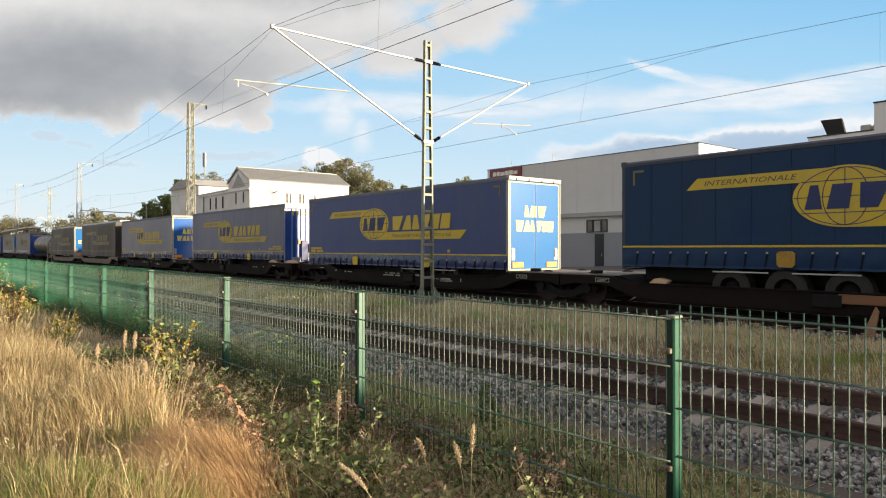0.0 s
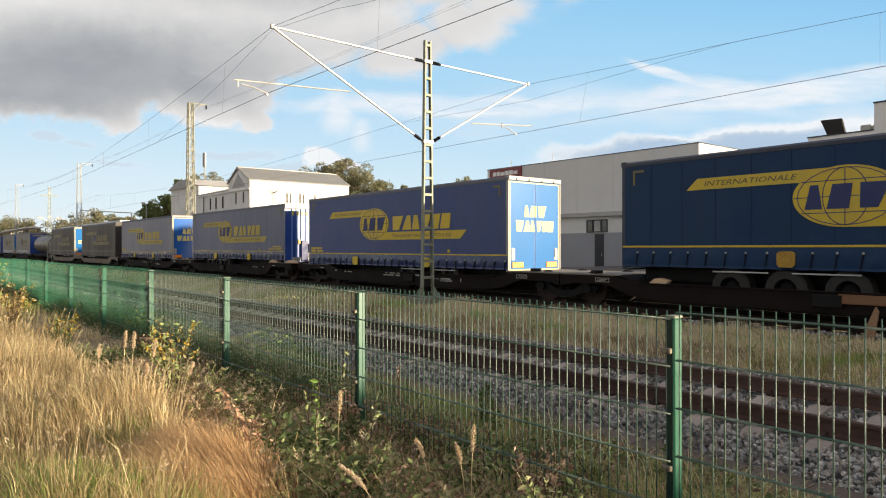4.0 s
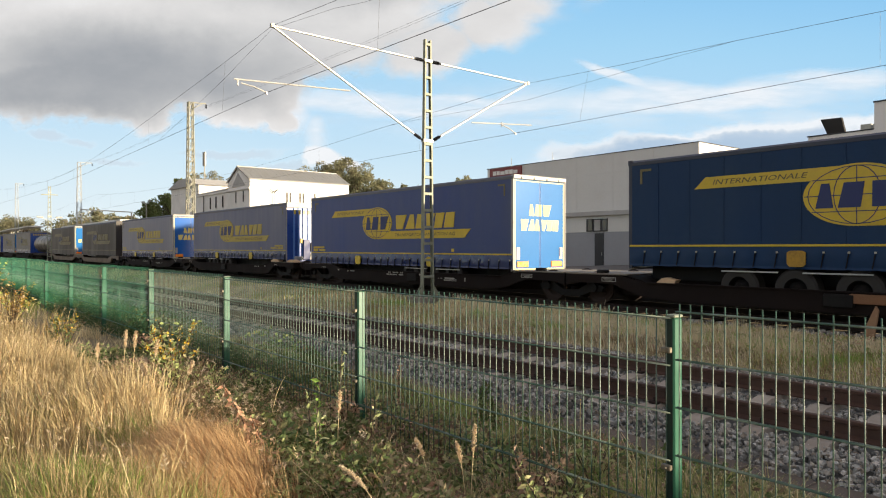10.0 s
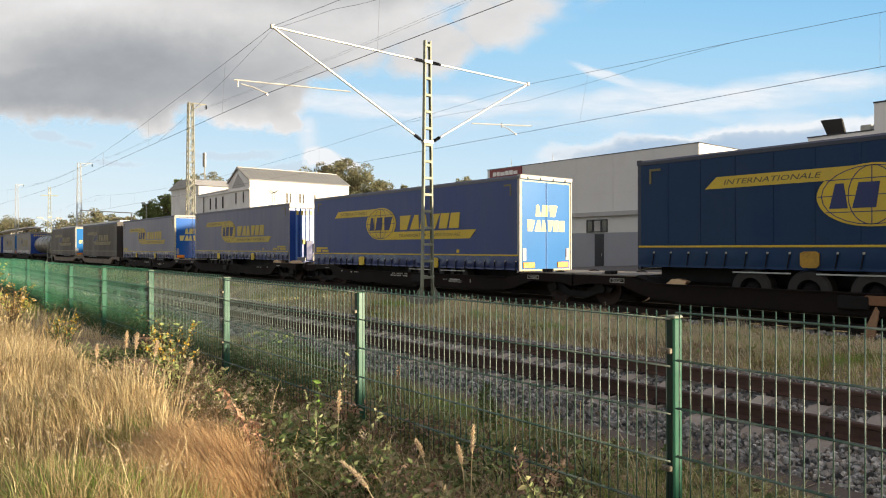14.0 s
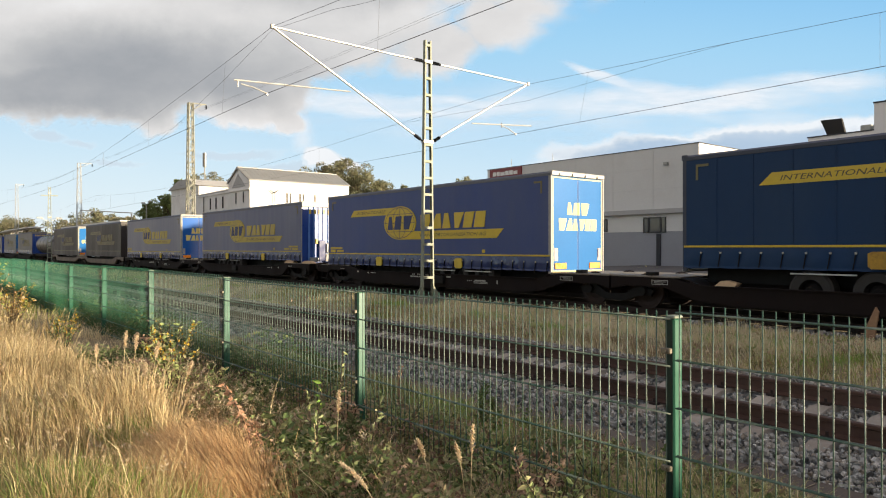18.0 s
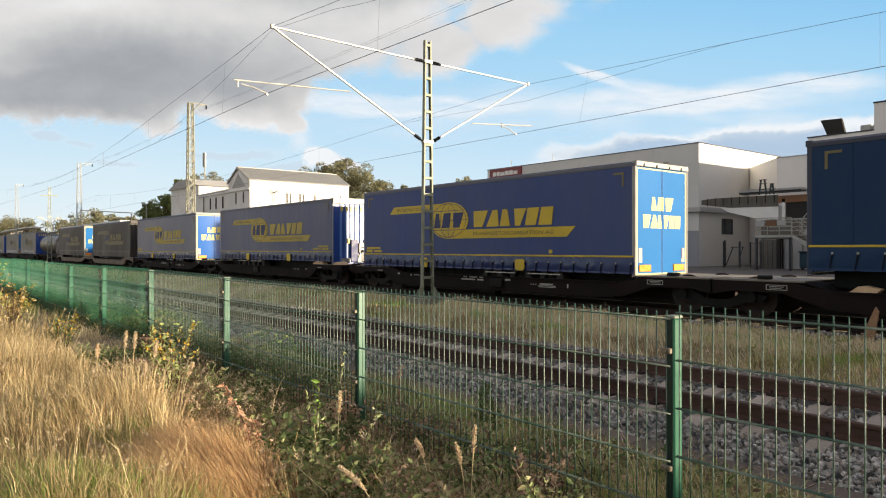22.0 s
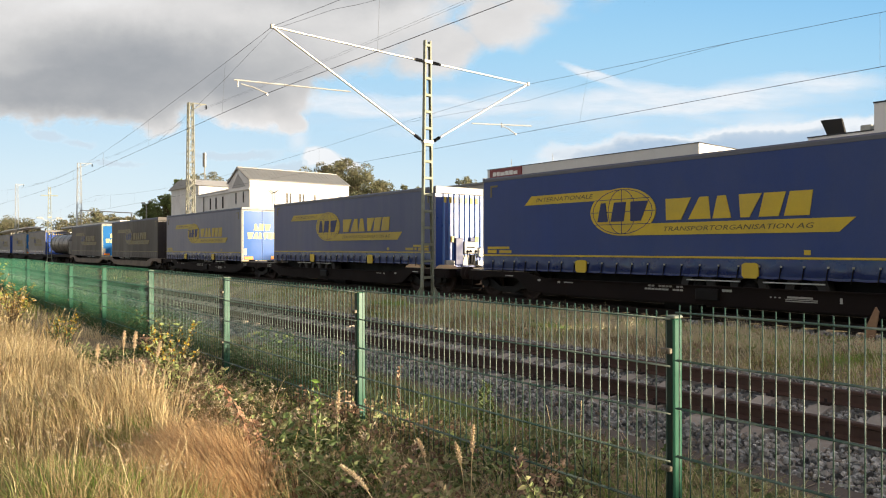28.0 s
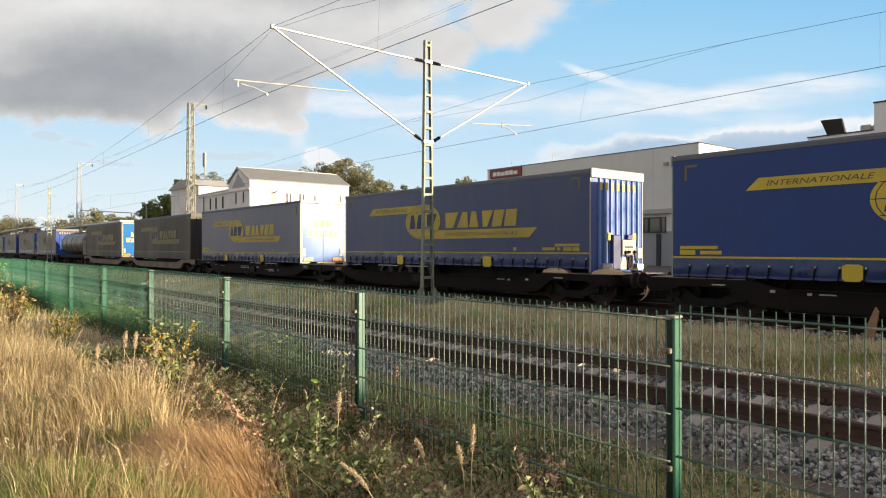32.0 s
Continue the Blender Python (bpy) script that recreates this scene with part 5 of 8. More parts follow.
def side_graphics(th, dz, yel, ink):
    lg = part("logo_bar", Geo().prism([(-4.85, 2.70 + dz), (-1.2, 2.70 + dz), (-1.2, 2.98 + dz), (-4.55, 2.98 + dz)], -1.281, -1.262), yel, th, "yellow slanted bar with dark capital letters")
    part("lettering", lettering("INTERNATIONALE", -4.36, -2.12, 2.78 + dz, 2.905 + dz), None, lg, "dark capital letters")
    n, pts = 44, []
    for i in range(n):
        a = 2 * math.pi * i / n
        pts.append((-1.14 + 1.08 * math.cos(a), 2.355 + dz + 0.655 * math.sin(a)))
    em = part("logo_globe", Geo().prism(pts, -1.290, -1.262), yel, th, "yellow oval emblem with globe lines and dark blocks")
    wl = 0.018 if yel is M["yellow"] else 0.007
    for rx in (0.0, 0.45, 0.98):
        g = Geo()
        prev = None
        for i in range(25):
            a = -math.pi / 2 + math.pi * 2 * i / 24
            p = (-1.14 + rx * math.cos(a), -1.291, 2.355 + dz + 0.61 * math.sin(a))
            if prev and (rx > 0 or i < 13):
                g.beam(prev, p, wl, 0.006, up=(0, 1, 0))
            prev = p
        part("globe_line", g, ink, em)
    for zz, hx in ((2.355, 1.06), (2.70, 0.90), (2.01, 0.90)):
        part("globe_line", Geo().box(-1.14 - hx, -1.14 + hx, -1.295, -1.289, zz + dz - wl / 2, zz + dz + wl / 2), ink, em)
    for kind, xa, xb in mark_row(MARK_TOP, -1.96, -0.40, 0.16):
        part("logo_block", side_block(kind, xa, xb, 2.09 + dz, 2.62 + dz, 0.12, -1.300, 0.012), ink, em)
    for kind, xa, xb in mark_row(MARK_LINE, 0.10, 3.84, 0.09):
        part("logo_block", side_block(kind, xa, xb, 2.08 + dz, 2.63 + dz, 0.13, -1.283, 0.018), yel, th)
    lb = part("logo_bar", Geo().prism([(-1.1, 1.70 + dz), (4.42, 1.70 + dz), (4.75, 2.01 + dz), (-0.3, 2.01 + dz)], -1.281, -1.262), yel, th, "yellow slanted bar with dark capital letters")
    part("lettering", lettering("TRANSPORTORGANISATION AG", 0.18, 3.92, 1.795 + dz, 1.915 + dz), None, lb, "dark capital letters")
    for s in (-1, 1):
        xc = s * (HL - 0.36)
        part("corner_mark", Geo().prism([(xc, 3.44), (xc - s * 0.34, 3.44), (xc - s * 0.34, 3.38), (xc - s * 0.06, 3.38), (xc - s * 0.06, 3.05), (xc, 3.05)], -1.28, -1.262), M["yellow_dull"], th)


def wall_outline(amp, step, seed, z_wave=0.0):
    """Outline of a curtain with slight folds, seen from above."""
    rs = random.Random(seed)
    pts = []
    n = int(2 * HL / step)
    for i in range(n + 1):
        x = -HL + 0.03 + (2 * HL - 0.06) * i / n
        pts.append((x, -HW - 0.004 + amp * (0.5 + 0.5 * math.sin(i * 1.9)) * rs.uniform(0.2, 1.0)))
    return pts + [(HL - 0.03, -HW + 0.06), (-HL + 0.03, -HW + 0.06)]


def strap_mesh():
    g = Geo()
    g.beam((0.03, -1.308, 0.40), (-0.035, -1.300, 0.05), 0.022, 0.016)
    g.box(0.008, 0.052, -1.330, -1.30, 0.37, 0.415, 0.005, 1)
    g.beam((0.026, -1.325, 0.36), (0.0, -1.318, 0.25), 0.014, 0.012)
    return g.mesh("strap", [M["frame_black"], M["galv"]])


STRAP = strap_mesh()


def wheel_on(th, x, z, side, r=0.48):
    tyre = part("wheel", Geo().lathe([(-0.19, 0.26), (-0.19, r - 0.05), (-0.15, r), (0.15, r), (0.19, r - 0.05), (0.19, 0.26)], 28), M["black"], th, at=(x, side * 1.02, z))
    part("rim", Geo().lathe([(-0.14, 0.0), (-0.16, 0.10), (-0.10, 0.16), (-0.05, 0.20), (-0.16, 0.25), (-0.19, 0.27), (0.1, 0.27)], 20), M["frame_black"], tyre)
    return tyre


def trailer(label, xc, rear, cur, yel, yl=1.13, bot=0.54, dz=0.0, detail=2, seed=1, pads=(-2.53, 2.51), top=3.72, pad="yellow", gloss="door_blue"):
    """A curtain-sided semi-trailer without tractor; rear: +1 where its doors look along the train's way."""
    th = thing("semi_trailer", label, "trailer", at=(xc, TRAIN_Y, 0), group="trailers on the train")
    KEYED.append((th, Matrix.Translation((xc, TRAIN_Y, 0))))
    rz = top - 0.10
    part("roof", Geo().prism([(-HW, rz), (HW, rz), (HW, top - 0.06), (HW - 0.08, top), (-HW + 0.08, top), (-HW, top - 0.06)], -HL, HL, "x"), M["roof_grey"], th, "grey tarpaulin roof")
    part("top_rail", Geo().box(-HL, HL, -HW - 0.015, -HW + 0.06, rz - 0.045, rz + 0.05, 0.008), M["rail_navy"] if cur == M["curtain_navy"] else M["rail_grey"] if cur in (M["curtain"], M["curtain_mid"]) else M["roof_grey"], th)
    part("curtain", Geo().prism(wall_outline(-0.003, 0.17, seed), yl + 0.02, rz - 0.03, "z"), cur, th)
    part("curtain", Geo().box(-HL + 0.03, HL - 0.03, HW - 0.06, HW, yl + 0.02, rz - 0.03), cur, th)
    part("edge_stripe", Geo().box(-HL + 0.03, HL - 0.03, -HW - 0.03, -HW, yl - 0.03, yl + 0.02, 0.006), yel, th)
    # the lower hem puffs out between its straps and gathers at the bottom
    gx, gv = np.meshgrid(np.arange(-HL + 0.03, HL - 0.02, 0.0625), np.linspace(0, 1, 8))
    puff = np.abs(np.sin(math.pi * (gx + HL) / 0.5)) ** 0.6
    sway_ = 0.35 * np.sin(gx * 5.3 + seed) * np.sin(gv * 5 + gx * 3.1)
    gy = -HW - 0.014 - (0.034 if cur is M["curtain"] or cur is M["curtain_navy"] else 0.022) * puff * np.sin(math.pi * np.clip(gv * 0.92, 0, 1)) * (1 + sway_)
    gz = yl - 0.03 - gv * (yl - 0.03 - bot - 0.11 + 0.012 * (puff - 0.5) * gv)
    nv_, nx_ = gx.shape
    idx_ = np.arange(nv_ * nx_).reshape(nv_, nx_)
    fq = np.stack([idx_[:-1, :-1], idx_[1:, :-1], idx_[1:, 1:], idx_[:-1, 1:]], -1).reshape(-1, 4)
    front = np.stack([gx.ravel(), gy.ravel(), gz.ravel()], 1)
    back = front + np.array([0, 0.02, 0])
    rim = [(a_, b_, b_ + nv_ * nx_, a_ + nv_ * nx_) for a_, b_ in zip(idx_[-1, :-1], idx_[-1, 1:])]
    skp = part("skirt", bulk("skirt", np.concatenate([front, back]), np.concatenate([fq, fq[:, ::-1] + nv_ * nx_, np.array(rim)]), cur if cur in (M["curtain_navy"], M["curtain_dark"]) else M["skirt"], smooth=True), None, th, "buckled lower hem of the curtain")
    if detail > 1:
        n = int(2 * HL / 0.5)
        for i in range(1, n + 1):
            x = -HL + i * 0.5
            part("strap", STRAP, None, skp, at=(x, 0, bot + (yl - bot - 0.55) if yl - bot > 0.6 else bot))
        for i in range(1, 15) if cur is M["curtain_navy"] else ():
            xs_ = -HL + i * 0.908
            part("seam", Geo().box(xs_ - 0.012, xs_ + 0.012, -HW - 0.0185, -HW - 0.004, yl + 0.03, rz - 0.04, 0.003), cur, th)
    side_graphics(th, dz, yel, M["navy_ink"])
    for px_ in pads:
        pd = part("lift_pad", Geo().prism([(px_ - 0.2, yl - 0.16), (px_ - 0.2, yl - 0.42), (px_ - 0.14, yl - 0.48), (px_ + 0.14, yl - 0.48), (px_ + 0.2, yl - 0.42), (px_ + 0.2, yl - 0.16), (px_ + 0.12, yl - 0.12), (px_ - 0.12, yl - 0.12)], -HW - 0.085, -HW - 0.045), M[pad], th, "yellow crane grab pad")
    part("load_floor", Geo().box(-HL + 0.08, HL - 0.08, -HW + 0.05, HW - 0.05, bot + 0.12, bot + 0.3), M["frame_black"], th)
    for s in (-1, 1):
        part("chassis_beam", Geo().box(-HL + 0.3, HL - 0.3, s * 0.55 - 0.07, s * 0.55 + 0.07, bot - 0.28, bot + 0.12), M["frame_black"], th)
    for xa, xb in ((0.83, 2.24), (2.78, 4.14)):
        part("side_guard", Geo().box(min(rear * xa, rear * xb), max(rear * xa, rear * xb), -HW - 0.02, -HW + 0.02, bot + 0.005, bot + 0.04, 0.006), M["alu"], th)
    for k in (2.45, 3.76, 5.07) if detail > 1 else ():
        kx = rear * (HL - 0.65 - k) if yl < 1.3 else rear * (HL - 3.08 - (k - 2.45))
        for s in (-1, 1):
            wheel_on(th, kx, 0.40, s)
    # rear end
    xr = rear * HL
    e = rear

    def bx(xa, xb, *r, c=0.0):
        return Geo().box(min(xr + e * xa, xr + e * xb), max(xr + e * xa, xr + e * xb), *r, c)
    frame_paint = M["rail_navy"] if cur == M["curtain_navy"] else M["frame_white"]
    part("rear_post", bx(-0.1, 0.015, -HW - 0.01, -HW + 0.055, bot + 0.02, top - 0.02, c=0.012), frame_paint, th, "rear frame post")
    part("rear_post", bx(-0.1, 0.015, HW - 0.055, HW + 0.01, bot + 0.02, top - 0.02, c=0.012), frame_paint, th, "rear frame post")
    part("rear_header", bx(-0.1, 0.05, -HW, HW, top - 0.13, top + 0.01, c=0.012), frame_paint, th, "rear frame header")
    part("bumper", bx(-0.1, 0.05, -HW + 0.02, HW - 0.02, bot, bot + 0.06, c=0.015), M["frame_white"], th)
    for s in (-1, 1):
        part("rubber_buffer", bx(0.05, 0.12, s * 0.95 - 0.09, s * 0.95 + 0.09, bot - 0.02, bot + 0.07, c=0.01), M["black"], th)
    for k, (ya, yb) in enumerate(((-HW + 0.062, -0.007), (0.007, HW - 0.062))):
        d = part("rear_door", bx(-0.06, 0.0, ya, yb, bot + 0.07, top - 0.14, c=0.004), M[gloss], th, "glossy blue rear door")
        part("tape", bx(0.0, 0.003, ya + 0.01, yb - 0.02, top - 0.20, top - 0.165), M["yellow_pale"], d)
        part("tape", bx(0.0, 0.003, ya + 0.01, yb - 0.02, bot + 0.08, bot + 0.125), M["yellow_pale"], d)
        yo = ya + 0.012 if k == 0 else yb - 0.047
        part("tape", bx(0.0, 0.003, yo, yo + 0.035, bot + 0.13, top - 0.205), M["yellow_pale"], d)
        yi = yb - 0.028 if k == 0 else ya + 0.022
        part("lock_bar", bx(0.0, 0.006, yi, yi + 0.008, bot + 0.14, top - 0.21), M["rib_pale"], d)
        for yy in (ya + 0.30, yb - 0.30):
            h = part("hinge", bx(0.03, 0.085, yy - 0.03, yy + 0.03, top - 0.12, top - 0.05, c=0.008), M["galv"], d)
            part("hinge_pin", bx(0.03, 0.06, yy - 0.05, yy - 0.03, top - 0.15, top - 0.08, c=0.004), M["dark_metal"], h)
        la = ya + 0.10 if k == 0 else yb - 0.66
        part("lamp_cluster", bx(0.0, 0.03, la, la + 0.54, bot + 0.17, bot + 0.36, c=0.012), M["orange"], d, "orange reflector board")
        pa = ya + 0.09 if k == 0 else yb - 0.25
        pl = part("plate", bx(0.0, 0.010, pa, pa + 0.16, bot + 0.42, bot + 0.82), M["frame_white"], d, "small white plate")
        if k:
            part("plate_mark", bx(0.010, 0.014, pa + 0.0, pa + 0.05, bot + 0.52, bot + 0.81), M["navy_ink"], pl)
        # the mark's upper row runs across both doors
        for kind, ka, kb in mark_row(MARK_TOP, -0.52, 0.50):
            for qa, qb in ((max(ka, ya), min(kb, yb)),):
                if qb - qa > 0.03:
                    pr = [(ka + (kb - ka) * p + 0.05 * q, 2.40 + 0.38 * q) for p, q in BLOCKS[kind]]
                    pr = [(min(max(y_, ya + 0.002), yb - 0.002), z_) for y_, z_ in pr]
                    part("logo_block", Geo().prism(pr, xr, xr + e * 0.006, "x"), M["yellow_pale"], d)
        for kind, ka, kb in mark_row(MARK_LINE, -0.95, 0.90)[3 * k:3 * k + 3]:
            pr = [(min(max(ka + (kb - ka) * p + 0.05 * q, ya + 0.002), yb - 0.002), 1.91 + 0.37 * q) for p, q in BLOCKS[kind]]
            part("logo_block", Geo().prism(pr, xr, xr + e * 0.006, "x"), M["yellow_pale"], d)
    # front end
    xf = -xr

    def fx(xa, xb, *r, c=0.0):
        return Geo().box(min(xf - e * xa, xf - e * xb), max(xf - e * xa, xf - e * xb), *r, c)
    plain = detail < 2 and cur is M["curtain_dark"]
    part("front_wall", fx(-0.06, 0.0, -HW, HW, bot, top - 0.02), cur if plain else M["front_blue"], th, "dark front wall in the curtain's colour" if plain else "blue ribbed front wall")
    part("front_header", fx(-0.05, 0.06, -HW, HW, top - 0.26, top + 0.01, c=0.012), M["frame_white"] if detail > 1 else cur, th)
    for s in (-1, 1):
        part("front_post", fx(-0.02, 0.02, min(s * (HW + 0.006), s * (HW - 0.035)), max(s * (HW + 0.006), s * (HW - 0.035)), bot, top - 0.26, c=0.006), M["frame_white"] if detail > 1 else cur, th)
    for j in range(8):
        y = -HW + 0.42 + j * 0.262
        # pale rib colour carries the sunlight on the rib faces
        part("rib", Geo().prism([(xf - e * 0.0, y - 0.055), (xf - e * 0.05, y - 0.03), (xf - e * 0.05, y + 0.03), (xf, y + 0.055)], bot + 0.1, top - 0.27, "z"), M["rib_pale"] if detail > 1 else (cur if plain else M["front_blue"]), th)
        if not plain and j < 7:
            part("logo_block", fx(0.050, 0.056, y - 0.035, y + 0.085, top - 0.60, top - 0.38), M["yellow"], th)
    if detail > 1:
        part("hose_cabinet", fx(0.0, 0.14, -0.36, 0.0, bot + 0.08, bot + 1.1, c=0.02), M["navy_ink"], th, "dark blue hose cabinet")
        part("hose_cabinet", fx(0.0, 0.10, 0.40, 0.66, bot + 0.96, bot + 1.12, c=0.02), M["navy_ink"], th, "dark blue hose cabinet")
        bxp = part("connector_box", fx(0.0, 0.16, 0.05, 0.72, bot + 0.50, bot + 0.96, c=0.02), M["frame_white"], th, "white front service panel")
        part("panel_slot", fx(0.16, 0.165, 0.16, 0.56, bot + 0.72, bot + 0.76), M["frame_black"], bxp)
        for y in (0.2, 0.34, 0.62):
            part("coupling_head", Geo().tube((xf - e * 0.16, y, bot + 0.60), (xf - e * 0.22, y, bot + 0.58), 0.045, 8), M["frame_black"], bxp)
        part("lower_plate", fx(0.0, 0.10, 0.02, 0.34, bot + 0.06, bot + 0.44, c=0.015), M["frame_white"], th)
        part("coupling_box", fx(0.0, 0.12, 0.42, 0.66, bot + 0.06, bot + 0.46, c=0.02), M["frame_black"], th)
        part("wheel_chock_holder", fx(0.0, 0.14, 0.80, 1.08, bot + 0.36, bot + 0.74, c=0.05), M["alu"], th)
        part("step_box", fx(0.0, 0.16, -0.84, -0.40, bot + 0.04, bot + 0.26, c=0.02), M["alu"], th)
        part("step_box", fx(0.0, 0.16, 0.74, 1.12, bot + 0.04, bot + 0.24, c=0.02), M["alu"], th)
        part("air_hose", Geo().tube((xf - e * 0.16, 0.2, bot + 0.56), (xf - e * 0.34, 0.1, bot + 0.10), 0.02, 6).tube((xf - e * 0.34, 0.1, bot + 0.10), (xf - e * 0.30, 0.6, bot + 0.04), 0.02, 6).tube((xf - e * 0.30, 0.6, bot + 0.04), (xf - e * 0.16, 0.62, bot + 0.56), 0.02, 6), M["black"], th)
        for y in (-0.55, 0.68):
            part("marker_plate", fx(0.05, 0.065, y, y + 0.17, bot + 0.94, bot + 1.16), M["yellow"], th)
        for y in (-0.75, 0.55):
            part("landing_leg", Geo().box(-rear * 4.2 - 0.07, -rear * 4.2 + 0.07, y - 0.07, y + 0.07, 0.1, bot), M["frame_black"], th)
    if detail > 1:
        xm = -6.58 if rear > 0 else 4.98
        marks = ((0.0, 1.02, 0.14, 0.22), (0.0, 0.42, 0.0, 0.115), (0.56, 1.12, 0.01, 0.10)) if rear > 0 else ((0.5, 1.46, 0.14, 0.22), (0.0, 0.5, 0.02, 0.11), (0.6, 0.72, 0.02, 0.11), (0.84, 1.16, 0.0, 0.115), (1.20, 1.46, 0.0, 0.115))
        for ma, mb, mc, md in marks:
            part("print_mark", Geo().box(xm + ma, xm + mb, -1.279, -1.262, yl + 0.06 + mc, yl + 0.06 + md), yel, th)
        part("placard", Geo().box(3.70, 3.84, -1.279, -1.262, yl + 0.07, yl + 0.18), yel, th)
    return th


XA, XB, XC, XD, XE, XF = -4.86, -22.97, -39.27, -57.2, -73.0, -90.5
trailer("navy blue curtain-sided trailer with yellow globe emblem and visible wheels", XA, -1, M["curtain_navy"], M["yellow"], 1.40, 0.76, 0.10, 2, 11, (-2.35,), 3.70, "pad_old")
trailer("bright blue curtain-sided trailer with yellow slanted logo and blue rear doors", XB, 1, M["curtain"], M["yellow"], seed=12)
trailer("blue curtain-sided trailer with ribbed blue front wall and white header", XC, -1, M["curtain_mid"], M["yellow_muted"], 1.21, 0.65, seed=13, top=3.66)
trailer("grey-blue curtain trailer with white-framed blue rear doors", XD, 1, M["curtain_greyed"], M["yellow_muted"], seed=14, gloss="door_polished")
trailer("dark grey soot-stained curtain trailer with a faded emblem", XE, -1, M["curtain_dark"], M["yellow_dull"], detail=1, seed=15, pads=())
trailer("brownish-grey curtain trailer with blue rear doors", XF, 1, M["curtain_dark"], M["yellow_dull"], detail=1, seed=16, pads=())
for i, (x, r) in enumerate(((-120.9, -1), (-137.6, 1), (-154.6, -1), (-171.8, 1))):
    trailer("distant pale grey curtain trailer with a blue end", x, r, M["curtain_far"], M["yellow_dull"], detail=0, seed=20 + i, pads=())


def wheelset(w, x):
    z = RAIL_Z + 0.46
    ws = part("wheelset", Geo().tube((0, -0.95, 0), (0, 0.95, 0), 0.08, 10), M["frame_black"], w, at=(x, 0, z))
    for s in (-1, 1):
        whl = Geo().lathe([(-0.065, 0.10), (-0.05, 0.30), (-0.065, 0.40), (-0.065, 0.455), (0.045, 0.46), (0.065, 0.49), (0.075, 0.485), (0.075, 0.40), (0.04, 0.30), (0.06, 0.10)] if s > 0 else
                          [(0.065, 0.10), (0.05, 0.30), (0.065, 0.40), (0.065, 0.455), (-0.045, 0.46), (-0.065, 0.49), (-0.075, 0.485), (-0.075, 0.40), (-0.04, 0.30), (-0.06, 0.10)], 28)
        for k in range(4):
            a = k * math.pi / 2
            whl.tube((0.2 * math.cos(a), s * -0.055, 0.2 * math.sin(a)), (0.2 * math.cos(a), s * 0.07, 0.2 * math.sin(a)), 0.03, 6)
        part("wheel_disc", whl, M["rust"], ws, at=(0, s * 0.75, 0))
    WHEELS.append((ws, x, z))


